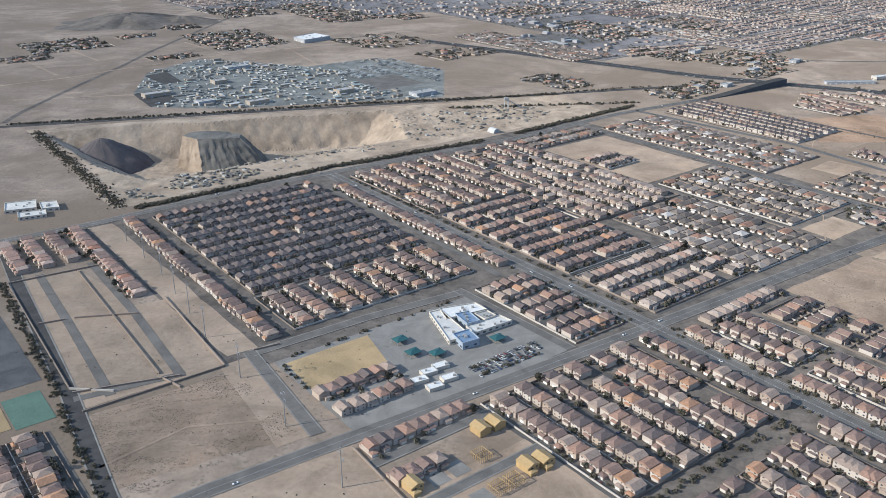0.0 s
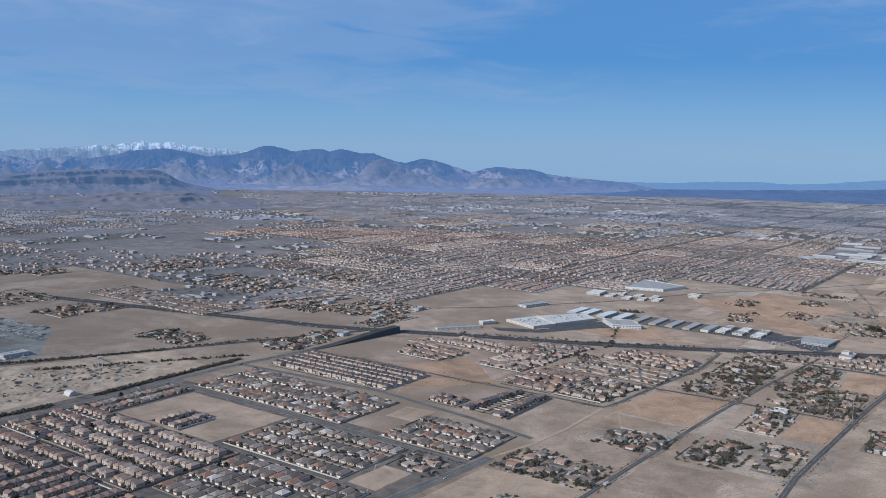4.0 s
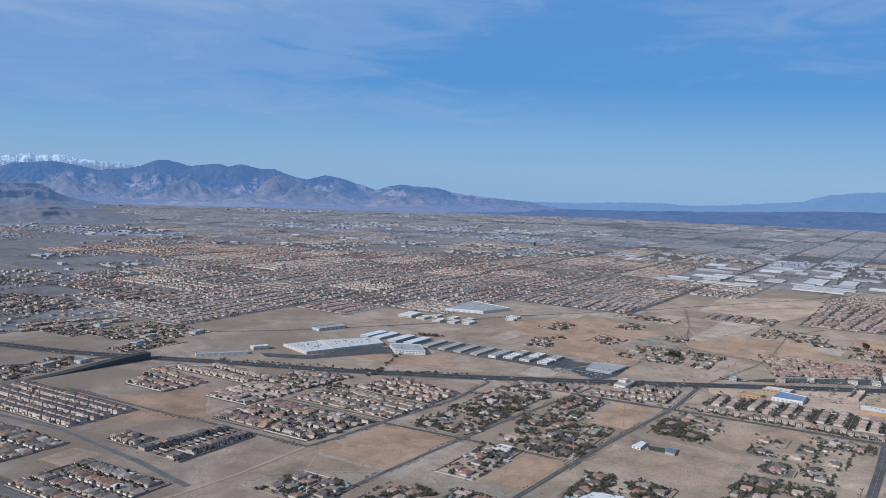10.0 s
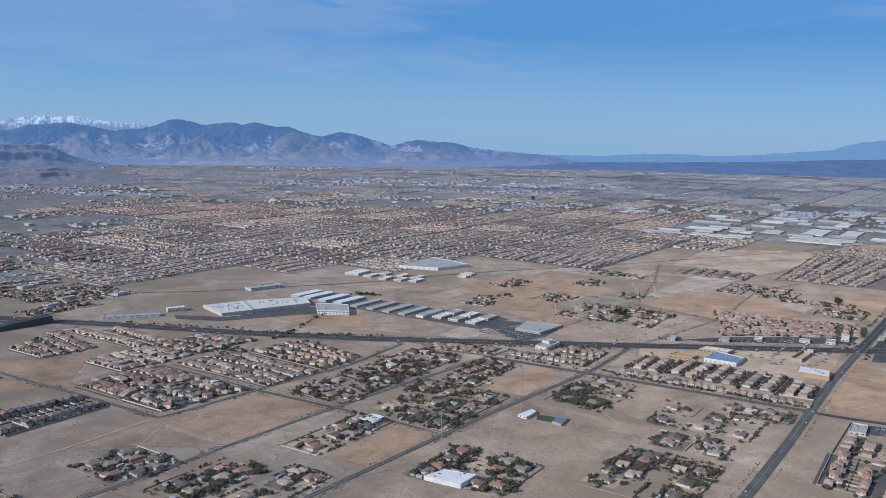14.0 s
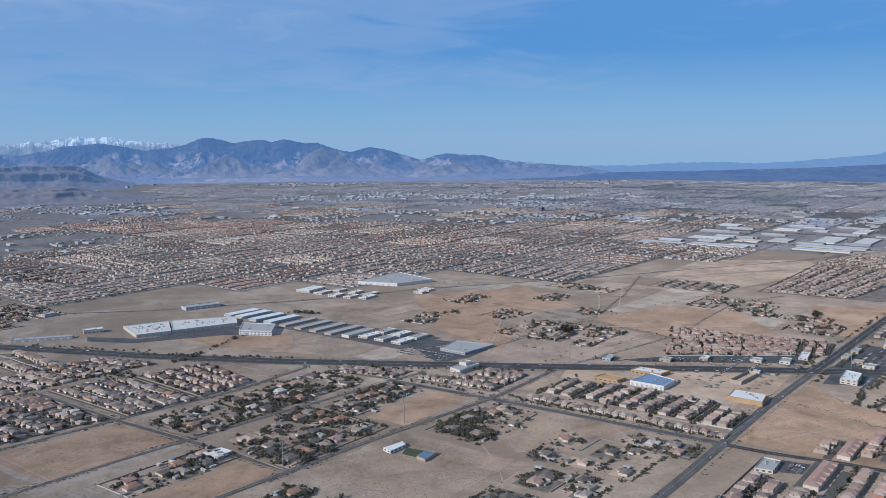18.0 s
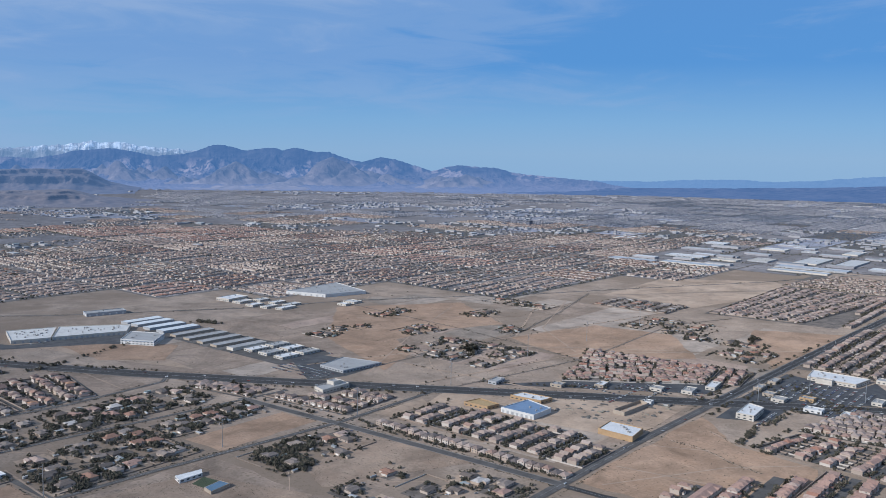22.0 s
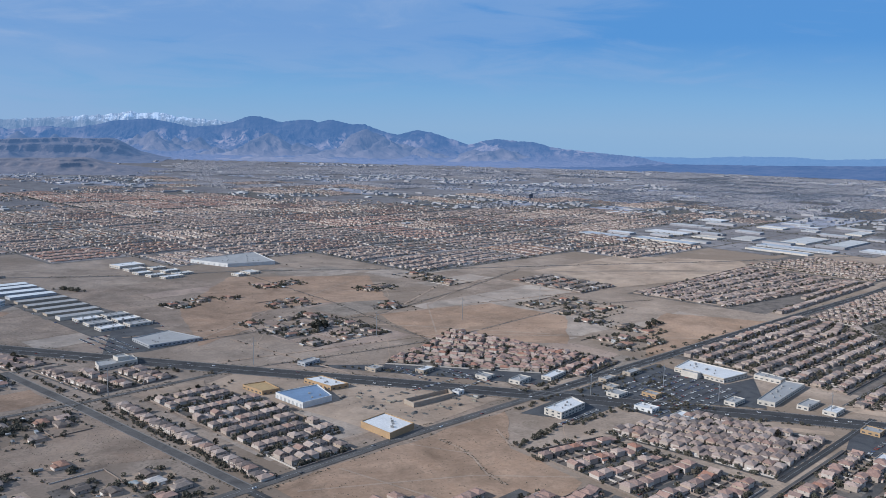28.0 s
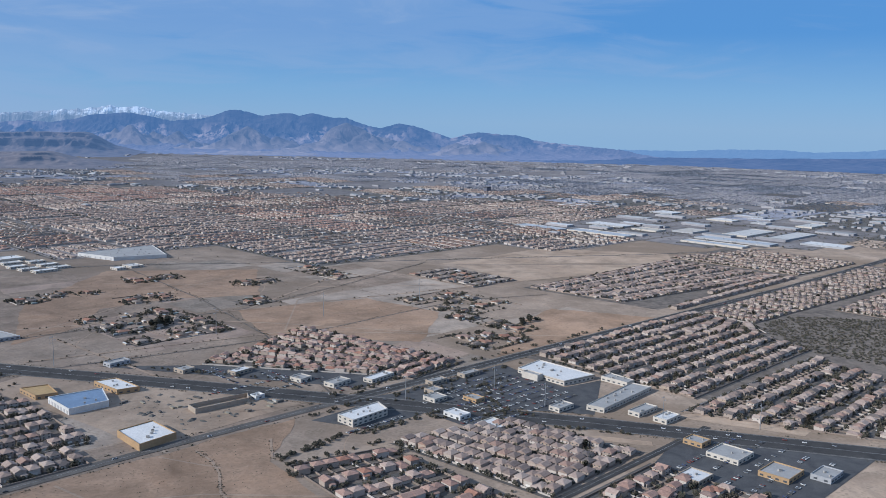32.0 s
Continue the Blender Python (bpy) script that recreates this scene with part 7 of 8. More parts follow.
# ---------------------------------------------------------------- power poles
def power_pole(u, v, h=19.0, arms=3, turn=0.0):
    top = new("power_pole")
    top.location = (*at(u, v), 0)
    top.rotation_euler = (0, 0, GRID + turn)
    tagged(top, "tall grey steel power pole with short arms", "pole", "power poles")
    bm = bmesh.new()
    bmesh.ops.create_cone(bm, cap_ends=True, segments=8, radius1=0.26, radius2=0.12, depth=h, matrix=Matrix.Translation((0, 0, h / 2)))
    part("shaft", bm, MAT["steel"], top)
    for i in range(arms):
        s = 1 if i % 2 else -1
        z = h - 1.0 - 1.7 * i
        v_, f_ = box_faces(min(0, s * 1.9), max(0, s * 1.9), -0.09, 0.09, z, z + 0.18)
        arm = part("arm", solid("arm", v_, f_, [MAT["steel"]]), None, top)
        v_, f_ = box_faces(s * 1.8 - 0.08, s * 1.8 + 0.08, -0.08, 0.08, z - 0.7, z)
        part("insulator", solid("insulator", v_, f_, [MAT["grey_wall"]]), None, arm)
    return top


for u, v in ((394, -182), (488, -188), (594, -186), (690, -200), (790, -198), (907, -188), (999, -192), (1100, -195)):
    power_pole(u, v)
for u, v in ((-177, -13), (-175, 32), (-173, 76), (-170, 119), (-166, 147), (-163, 173), (-160, 199), (-159, 228), (-158, 260)):
    power_pole(u, v, 17.0, 3, math.pi / 2)
for u, v in ((956, -405), (953, -444), (1007, -540), (980, -500), (905, -385)):
    power_pole(u, v, 14.0, 2)

# ---------------------------------------------------------------- hedges and tree belts
def belt(a, b, count, spread, size, store=TREES):
    for _ in range(count):
        k = rng.random()
        x, y = at(a[0] + (b[0] - a[0]) * k + rng.gauss(0, spread * 0.4), a[1] + (b[1] - a[1]) * k + rng.gauss(0, spread * 0.4))
        store.append((x, y, size * rng.uniform(0.7, 1.3)))



# ---------------------------------------------------------------- quarry
def spoil_heap():
    bm = bmesh.new()
    rings, segs = 16, 90
    verts = []
    for i in range(rings + 1):
        r = 29.0 * i / rings
        ring = []
        for k in range(segs):
            a = 6.2832 * k / segs
            rr = r * (1 + 0.10 * noise.noise(Vector((math.cos(a) * 2, math.sin(a) * 2, i * 0.3))))
            z = 16.0 * (1 - (i / rings)) ** 1.0 * (1 - 0.10 * (1 - i / rings) ** 6) + 0.3 * (ridged(math.cos(a) * 3.1, math.sin(a) * 3.1, i * 0.12, 4) - 0.5) * min(1, i * 0.4)
            ring.append(bm.verts.new((rr * math.cos(a), rr * math.sin(a), z)))
            if i == 0:
                break
        verts.append(ring)
    for k in range(segs):
        bm.faces.new((verts[0][0], verts[1][k], verts[1][(k + 1) % segs]))
    for i in range(1, rings):
        for k in range(segs):
            bm.faces.new((verts[i][k], verts[i + 1][k], verts[i + 1][(k + 1) % segs], verts[i][(k + 1) % segs]))
    me = bpy.data.meshes.new("spoil_heap")
    bm.to_mesh(me)
    bm.free()
    me.materials.append(MAT["gravel_dark"])
    ob = new("spoil_heap", me)
    ob.location = (*at(-97, 502), -25.0)
    ob.scale = (1.5, 1.5, 1.66)
    tagged(ob, "tall dark gravel heap in the quarry", "gravel heap")


spoil_heap()

def works_debris():
    """Rubble piles, pipes, crates and old plant strewn over the quarry floor."""
    r = random.Random(17)
    piles, crates = Batch(), Batch()
    cone = ([(0, 0, 1.0)] + [(math.cos(a * 0.898) * (0.8 + 0.3 * (a % 2)), math.sin(a * 0.898) * (0.8 + 0.25 * (a % 3)), 0.0) for a in range(7)], [(0, 1 + a, 1 + (a + 1) % 7) for a in range(7)], [0] * 7)
    crate = box_faces(-0.5, 0.5, -1, 1, 0, 0.8)
    crate = (crate[0], crate[1], [0] * 5)
    for area, count, share in ((((-134, 345), (-104, 372), (-50, 362), (-30, 335), (-60, 322), (-128, 324)), 420, 0.5), (((-60, 330), (-52, 380), (60, 380), (90, 322)), 200, 0.85), (((100, 330), (130, 410), (240, 380), (290, 330), (190, 318)), 420, 0.7), (((-128, 420), (-126, 460), (-60, 430), (-60, 380)), 70, 0.9), (((788, -282), (786, -350), (860, -350), (806, -284)), 130, 0.75), (((745, -258), (752, -300), (762, -330), (770, -300)), 40, 0.7)):
        lo_u, hi_u, lo_v, hi_v = min(p[0] for p in area), max(p[0] for p in area), min(p[1] for p in area), max(p[1] for p in area)
        for _ in range(count):
            u, v = r.uniform(lo_u, hi_u), r.uniform(lo_v, hi_v)
            if not in_poly(u, v, area) or noise.noise(Vector((u * 0.04, v * 0.04, 3.3))) < -0.25:
                continue
            x, y = at(u, v)
            z = quarry_height(u, v) - 0.15
            if r.random() < share:
                k = r.uniform(0.6, 2.6)
                piles.add(cone, [(x, y, z)], r.uniform(0, 6), (k, k * r.uniform(0.6, 1.6), k * r.uniform(0.35, 0.6)))
            else:
                crates.add(crate, [(x, y, z + 0.1)], GRID + r.choice((0, 0.3, 1.57, 1.9)), (r.uniform(0.8, 2.0), r.uniform(0.8, 2.6), r.uniform(0.7, 1.8)))
    tagged(new("rubble_piles", piles.mesh("rubble_piles", [MAT["quarry_grey"]])), "grey rubble piles strewn over the quarry", "rubble", kind="stuff")
    tagged(new("old_plant", crates.mesh("old_plant", [MAT["scrap"]])), "crates, containers and old machines stored in the quarry", "scrap", kind="stuff")


works_debris()

dome = new("vaulted_shed")
dome.location = (*at(168, 311), 0.1)
dome.rotation_euler = (0, 0, GRID)
tagged(dome, "white vaulted fabric shed by the quarry gate", "shed")
bm = bmesh.new()
bmesh.ops.create_cone(bm, cap_ends=True, segments=24, radius1=3.6, radius2=3.6, depth=8, matrix=Matrix.Rotation(math.pi / 2, 4, "X"))
bmesh.ops.bisect_plane(bm, geom=bm.verts[:] + bm.edges[:] + bm.faces[:], plane_co=(0, 0, 0), plane_no=(0, 0, 1), clear_inner=True)
part("vault", bm, MAT["white"], dome, "white fabric vault")
v_, f_ = box_faces(-1.6, 1.6, -4.05, -3.98, 0, 2.4)
part("door", solid("door", v_, f_, [MAT["grey_wall"]]), None, dome)

tower = new("conveyor_tower")
tower.location = (*at(230, 366), 0.0)
tagged(tower, "pale steel gravel conveyor tower in the quarry", "conveyor")
for sx, sy in ((-1.6, -1.6), (1.6, -1.6), (-1.6, 1.6), (1.6, 1.6)):
    v_, f_ = box_faces(sx - 0.2, sx + 0.2, sy - 0.2, sy + 0.2, 0, 8.5)
    part("leg", solid("leg", v_, f_, [MAT["white"]]), None, tower)
v_, f_ = box_faces(-2.1, 2.1, -2.1, 2.1, 8.3, 10.4)
part("hopper", solid("hopper", v_, f_, [MAT["metal_roof"]]), None, tower)
bm = bmesh.new()
bmesh.ops.create_cube(bm, size=1.0, matrix=Matrix.Translation((8, 0, 4.6)) @ Matrix.Rotation(0.5, 4, "Y") @ Matrix.Diagonal((17, 1.0, 0.7, 1)))
part("conveyor_belt", bm, MAT["metal_roof"], tower)


# ---------------------------------------------------------------- ramp of the overpass at the highway
def overpass():
    top = new("overpass_ramp")
    tagged(top, "asphalt ramp on dark retaining walls rising to the highway bridge", "bridge", kind="structure")
    a, b = Vector(at(403, 278)), Vector(at(520, 268))
    d = (b - a).normalized()
    side = Vector((-d.y, d.x))
    n, length, half, rise = 16, (b - a).length, 4.5, 6.5
    v, deck, wall = [], [], []
    for i in range(n + 1):
        p = a + d * length * i / n
        z = 0.2 + rise * smooth(0, 1, i / n)
        for s, zz in ((-half, -0.1), (-half, z), (half, z), (half, -0.1)):
            v.append((*(p + side * s), zz))
        if i:
            k = 4 * i
            deck.append((k - 3, k - 2, k + 2, k + 1)[::-1])
            wall += [(k - 4, k - 3, k + 1, k), (k - 2, k - 1, k + 3, k + 2)]
    wall.append((4 * n, 4 * n + 1, 4 * n + 2, 4 * n + 3))
    part("deck", solid("deck", v, deck, [MAT["asphalt"]]), None, top)
    part("retaining_wall", solid("retaining_wall", v, wall, [MAT["dark_wall"]]), None, top)


overpass()


TRACKS = Batch()


# ---------------------------------------------------------------- industrial yard beyond the quarry
def yard_stuff():
    r = random.Random(11)
    sheds, vans = Batch(), Batch()
    van = joined(box_faces(-0.6, 0.6, -2.1, 2.1, 0.25, 1.5), box_faces(-0.55, 0.55, 2.1, 2.8, 0.25, 1.1))
    van = (van[0], van[1], [0] * len(van[1]))
    for row in range(15):
        for k in range(60):
            u, v = 200 + row * 7.0, 470 + k * 3.1
            if r.random() < 0.22 or not in_poly(u, v, ((199, 622), (237, 616), (284, 640), (292, 550), (246, 488), (240, 566), (200, 566))) or row % 4 == 3:
                continue
            vans.add(van, [(*at(u + r.uniform(-0.4, 0.4), v), 0.12)], GRID + math.pi / 2 + r.uniform(-0.05, 0.05))
    poly = ((-20, 643), (29, 738), (107, 783), (187, 660), (278, 657), (296, 546), (214, 440), (26, 530), (-26, 579))
    v = 440.0
    row = 0
    while v < 783:
        row += 1
        u = -26.0
        while u < 296:
            step = r.uniform(1.8, 5.0)
            u += step
            dense = noise.noise(Vector((u * 0.018, v * 0.018, 12.0)))
            if not in_poly(u, v, poly) or (184 < u < 242 and 503 < v < 564) or (u > 198 and 486 < v < 640) or r.random() > 0.42 + 0.8 * dense:
                continue
            if (21 < u < 49 and 668 < v < 732) or (-24 < u < 7 and 580 < v < 646) and r.random() < 0.7:
                continue
            x, y = at(u, v + r.uniform(-1.2, 1.2))
            k = r.random()
            if k < 0.24:
                w, d, h = r.uniform(3, 10), r.uniform(2.2, 5), r.uniform(1.0, 2.4)
                t = joined(box_faces(-w / 2, w / 2, -d / 2, d / 2, 0, h), hip_faces(-w / 2, w / 2, -d / 2, d / 2, h, 0.35, 0.2, 0.1, True))
                sheds.add((t[0], t[1], [0] * 5 + [1] * (len(t[1]) - 5)), [(x, y, 0.05)], GRID + (0 if r.random() < 0.8 else math.pi / 2))
                u += w * 0.6
            elif k < 0.80:
                vans.add(van, [(x, y, 0.05)], GRID + r.choice((0, 0, math.pi / 2)) + r.uniform(-0.1, 0.1), (1, r.uniform(0.5, 1.3), r.uniform(0.5, 1.0)))
            else:
                SHRUBS.append((x, y, r.uniform(0.5, 1.2)))
        v += r.choice((5.0, 6.0, 9.5))
    tagged(new("parked_campers", vans.mesh("parked_campers", [MAT["van"]])), "rows of parked white campers and trailers", "campers", kind="stuff")
    tagged(new("yard_sheds", sheds.mesh("yard_sheds", [MAT["tan_wall"], MAT["shed_roof"]])), "sheds in a dusty industrial yard", "sheds", kind="stuff")
    slab("industrial_yard", oriented(poly), MAT["yard_grey"], 0.05, "dusty grey industrial yard")
    slab("parking_lot", oriented(((21, 725), (49, 732), (42, 670), (22, 669))), MAT["asphalt"], 0.09, "dark asphalt yard in the works")
    slab("parking_lot", oriented(((-20, 643), (7, 646), (6, 583), (-26, 579))), MAT["asphalt"], 0.10, "dark asphalt yard in the works")
    slab("parking_lot", oriented(((188, 563), (240, 560), (238, 505), (184, 504))), MAT["asphalt_old"], 0.11, "bare grey yard in the works")


yard_stuff()
for i, (u, v, w, d) in enumerate(((-4, 622, 26, 12), (20, 560, 16, 12), (70, 640, 14, 12), (118, 700, 26, 14), (150, 520, 18, 12), (205, 462, 24, 14), (60, 530, 20, 10))):
    prism("factory_shed", quad_at(u, v, w, d, 0), 3.8, "grey_wall" if i % 2 else "tan_wall", "metal_roof", "grey factory shed in the industrial yard", "shed", units=3, doors=6, seed=70 + i, group="factory sheds")
prism("warehouse", ((262, 831), (261, 800), (303, 806), (300, 842)), 5.0, "grey_wall", "white", "white-roofed warehouse alone in the desert", "warehouse", units=6, doors=4, seed=80)
road(((-150, 600), (-128, 632), (-65, 704), (21, 797), (80, 867), (179, 972), (300, 1100)), 5.0, "yard", walks=False, lines=False, z=0.1, label="pale dirt track into the desert", name="dirt_track")
for pts in (((345, -40), (372, -62), (398, -98)), ((400, -40), (345, -70), (330, -54)), ((160, -20), (200, -50), (238, -80)), ((690, -380), (760, -420), (800, -460)), ((720, -372), (730, -430)),
            ((770, -130), (900, -60), (1050, 10)), ((950, -210), (1020, -130), (1180, -60)), ((-240, 50), (-205, 55), (-178, 40)), ((790, -300), (830, -345), (860, -356)), ((930, 40), (1080, -100), (1170, -160))):
    road(pts, 1.3, "track", walks=False, lines=False, z=0.13, label="faint dirt track across the desert", name="dirt_track")
tract(((442, 490), (442, 715), (505, 720), (512, 482)), 3, "one", "pale", 0, green=0.5)
tract(((520, 470), (640, 440), (660, 470), (540, 510)), 1, "one", "tan", 0)
for i, (u, v, w, d) in enumerate(((600, 440, 16, 9), (625, 452, 14, 10), (470, 300, 12, 8), (440, 312, 14, 9), (560, 330, 14, 8), (590, 350, 18, 8), (640, 330, 14, 9), (610, 372, 10, 10))):
    prism("roadside_hall", quad_at(u, v, w, d, 10), 3.2, "tan_wall" if i % 2 else "grey_wall", "metal_roof", "roadside hall with a pale flat roof", "hall", units=2, doors=8, seed=90 + i, group="roadside halls")
ranch_lots(560, 660, 360, 420, 16, 0, 3.0)
ranch_lots(520, 600, 300, 330, 8, 0, 2.0)
ranch_lots(380, 470, 300, 335, 9, 0, 3.0)
ranch_lots(300, 400, 700, 800, 14, 0, 2.0)
for u0, u1, v0, v1, count, trees in ((462, 510, 560, 720, 44, 1.6), (538, 582, 410, 505, 24, 2.0), (568, 655, 322, 384, 30, 1.2), (584, 690, 562, 715, 60, 1.0), (330, 372, 388, 458, 14, 1.2), (384, 440, 290, 318, 10, 1.5), (620, 760, 800, 900, 46, 1.0), (740, 830, 540, 655, 40, 1.5)):
    ranch_lots(u0, u1, v0, v1, count, 0, trees)
for pts in (((760, -74), (902, -124), (959, -191), (1021, -280)), ((817, -128), (826, -262)), ((780, -178), (951, -216), (1098, -361)), ((944, -129), (1165, -176), (1308, -206)), ((965, -135), (1113, -60))):
    road(pts, 2.2, "track", walks=False, lines=False, z=0.135, label="dirt road between desert lots", name="dirt_track")
    belt(pts[0], pts[1], 14, 3.0, 0.7)
for pts in (((383, -37), (406, -38), (432, -47)), ((408, -41), (406, -112)), ((412, -121), (413, -166)), ((495, -131), (491, -190)), ((629, 66), (622, -32)), ((782, -376), (781, -392), (776, -406), (766, -423), (763, -438)), ((816, -386), (803, -406), (805, -420)), ((766, -372), (775, -392), (780, -401))):
    road(pts, 1.2, "track", walks=False, lines=False, z=0.145, label="dirt path across an empty lot", name="dirt_track")
for pts in (((782, -376), (781, -392), (776, -406), (766, -423), (763, -438)), ((816, -386), (803, -406), (805, -420)),):
    for p, q in zip(pts, pts[1:]):
        for _ in range(26):
            k = rng.random()
            SHRUBS.append((*at(p[0] + (q[0] - p[0]) * k + rng.gauss(0, 0.9), p[1] + (q[1] - p[1]) * k + rng.gauss(0, 0.9)), rng.uniform(0.2, 0.6)))
for _ in range(150):
    # faint wheel tracks over the open ground
    u, v, a = rng.uniform(160, 1180), rng.uniform(-480, 150), rng.choice((0, math.pi / 2, 0.7, 2.2)) + rng.gauss(0, 0.15)
    pts = [(u, v)]
    for k in range(rng.randint(6, 16)):
        a += rng.gauss(0, 0.10)
        u, v = u + 7 * math.cos(a), v + 7 * math.sin(a)
        pts.append((u, v))
    for p, q in zip(pts, pts[1:]):
        n = Vector((-(q[1] - p[1]), q[0] - p[0])).normalized() * 0.3
        quad_into(TRACKS, oriented(((p[0] + n.x, p[1] + n.y), (q[0] + n.x, q[1] + n.y), (q[0] - n.x, q[1] - n.y), (p[0] - n.x, p[1] - n.y))), 0.026)
tagged(new("wheel_tracks", TRACKS.mesh("wheel_tracks", [MAT["track"]])), "faint pale wheel tracks across the desert", "track", kind="stuff")
for u0, u1, v0, v1, count in ((-38, 60, 937, 1028, 34), (-80, -28, 896, 935, 12), (154, 250, 812, 962, 46), (86, 132, 980, 1014, 12), (166, 212, 1014, 1083, 16), (282, 372, 1074, 1200, 34), (385, 478, 927, 1160, 52), (481, 530, 890, 945, 12), (330, 420, 590, 650, 10), (60, 120, 800, 830, 6)):
    ranch_lots(u0, u1, v0, v1, count, 0, 2.4)
for pts in (((-115, 769), (-44, 768), (5, 778), (91, 785), (146, 788), (237, 778), (451, 750)), ((223, 763), (200, 660)), ((-59, 929), (-53, 789)), ((3, 981), (11, 842)), ((142, 911), (146, 792)), ((-120, 690), (-20, 640))):
    road(pts, 3.2, "graded", walks=False, lines=False, z=0.12, label="pale dirt road between desert lots", name="dirt_track")


def desert_hill(u, v, w, d, h, seed, label):
    """A low bare hill with gullied flanks."""
    cx, cy = at(u, v)
    rings, per = 14, 48
    verts, faces = [(cx, cy, h * 0.98)], []
    for j in range(1, rings + 1):
        k = j / rings
        for i in range(per):
            a = 2 * math.pi * i / per
            n = ridged(math.cos(a) * 1.3 + seed, math.sin(a) * 1.3, k + seed, 4)
            rad = k * (0.7 + 0.5 * n)
            verts.append((cx + w * rad * math.cos(a), cy + d * rad * math.sin(a), h * (0.5 + 0.5 * math.cos(math.pi * k)) * (0.8 + 0.35 * n) - 0.3 * k))
    faces += [(0, 1 + i, 1 + (i + 1) % per) for i in range(per)]
    for j in range(rings - 1):
        for i in range(per):
            b = 1 + j * per
            faces.append((b + i, b + per + i, b + per + (i + 1) % per, b + (i + 1) % per))
    tagged(new("desert_hill", solid("desert_hill", verts, faces, [MAT["scrub_hill"]])), label, "hill", kind="structure")


desert_hill(150, 1130, 120, 85, 14, 2.0, "low dark scrubby hill among the houses")
desert_hill(210, 1085, 70, 40, 9, 5.0, "low dark scrubby rise among the houses")




belt((-135, 311), (14, 310), 700, 3.4, 1.15)
belt((14, 309), (143, 296), 600, 3.4, 1.1)
belt((180, 296), (330, 301), 600, 3.4, 1.2)
belt((-141, 320), (-135, 550), 900, 7.0, 0.8)
belt((190, 400), (345, 306), 120, 3.0, 1.4)
belt((-150, 592), (19, 516), 200, 3.0, 1.2)
belt((19, 516), (130, 470), 130, 3.0, 1.2)
belt((130, 470), (308, 380), 220, 3.0, 1.2)
belt((205, 424), (410, 346), 110, 3.0, 1.1)
belt((-7, 270), (-7, 10), 60, 1.2, 1.2)
belt((7, 280), (7, 10), 60, 1.2, 1.2)
belt((7, -10), (5, -120), 30, 1.2, 1.1)
belt((-7, -10), (-8, -160), 30, 1.2, 1.1)
belt((-155, 50), (-154, 74), 14, 1.0, 1.0)
belt((-231, 240), (-238, 105), 240, 3.0, 0.9)
belt((-240, 100), (-246, 10), 90, 3.0, 1.0)
for a, b, n in (((-20, -84), (-108, -84), 40), ((-24, -87), (-24, -90), 8), ((-106, -86), (-106, -92), 10), ((18, -65), (46, -65), 8), ((4, -8), (4, -110), 30), ((-5, 8), (-5, 75), 16), ((696, -220), (760, -222), 24), ((700, -249), (752, -250), 30), ((700, -335), (752, -335), 30),
                ((846, -432), (850, -520), 60), ((852, -410), (905, -412), 40), ((800, -418), (850, -425), 30), ((905, -376), (1010, -380), 40), ((884, -360), (930, -352), 20), ((1028, -384), (1030, -490), 40), ((928, -412), (935, -450), 14), ((850, -374), (890, -372), 18), ((812, -208), (900, -348), 40),
                ((896, -236), (985, -330), 60), ((865, -250), (950, -345), 50)):
    belt(a, b, n, 3.0, 1.1)
belt((-152, 48.5), (-118, 46), 22, 0.6, 0.9)
belt((-150, 78), (-60, 79), 26, 1.0, 1.0)
belt((-92, 15), (-52, 13), 16, 1.4, 1.0)
belt((-92, 21), (-52, 19), 14, 1.4, 1.0)
belt((678, -222), (684, -362), 60, 1.6, 1.3)
belt((600, 110), (668, -8), 50, 4.0, 1.2)
belt((560, 215), (610, 110), 30, 4.0, 1.2)
belt((662, -50), (760, -198), 60, 2.5, 1.3)
belt((905, -385), (985, -395), 40, 10.0, 1.0)
belt((920, -440), (960, -395), 50, 12.0, 1.0)
belt((890, -408), (960, -512), 40, 2.0, 1.2)
belt((880, -352), (1160, -362), 50, 2.0, 1.3)
belt((800, -410), (850, -406), 30, 3.0, 1.4)
belt((600, 60), (700, 96), 30, 5.0, 1.6)
belt((800, 140), (815, 110), 18, 5.0, 2.2)
belt((1090, -310), (1120, -306), 20, 4.0, 2.0)
belt((880, -150), (905, -130), 30, 8.0, 2.2)
for _ in range(2600):
    u, v = rng.uniform(1180, 1345), rng.uniform(-545, -432)
    if in_poly(u, v, ((1231, -432), (1290, -436), (1340, -496), (1186, -545), (1186, -496))):
        SHRUBS.append((*at(u, v), rng.uniform(0.8, 1.5)))
for poly, n in ((((500, -196), (560, -206), (584, -284), (500, -284)), 1800), (((676, -222), (600, -250), (590, -275), (672, -310)), 1600), (((684, -368), (842, -370), (800, -410), (790, -460), (690, -470)), 1500), (((404, -32), (486, -44), (488, -98), (402, -98)), 900), (((440, -200), (500, -196), (500, -360), (440, -360)), 1400)):
    lo_u, hi_u, lo_v, hi_v = min(p[0] for p in poly), max(p[0] for p in poly), min(p[1] for p in poly), max(p[1] for p in poly)
    for _ in range(n):
        u, v = rng.uniform(lo_u, hi_u), rng.uniform(lo_v, hi_v)
        if in_poly(u, v, poly) and noise.noise(Vector((u * 0.035, v * 0.035, 6.0))) > -0.12:
            SHRUBS.append((*at(u, v), rng.uniform(0.12, 0.34)))
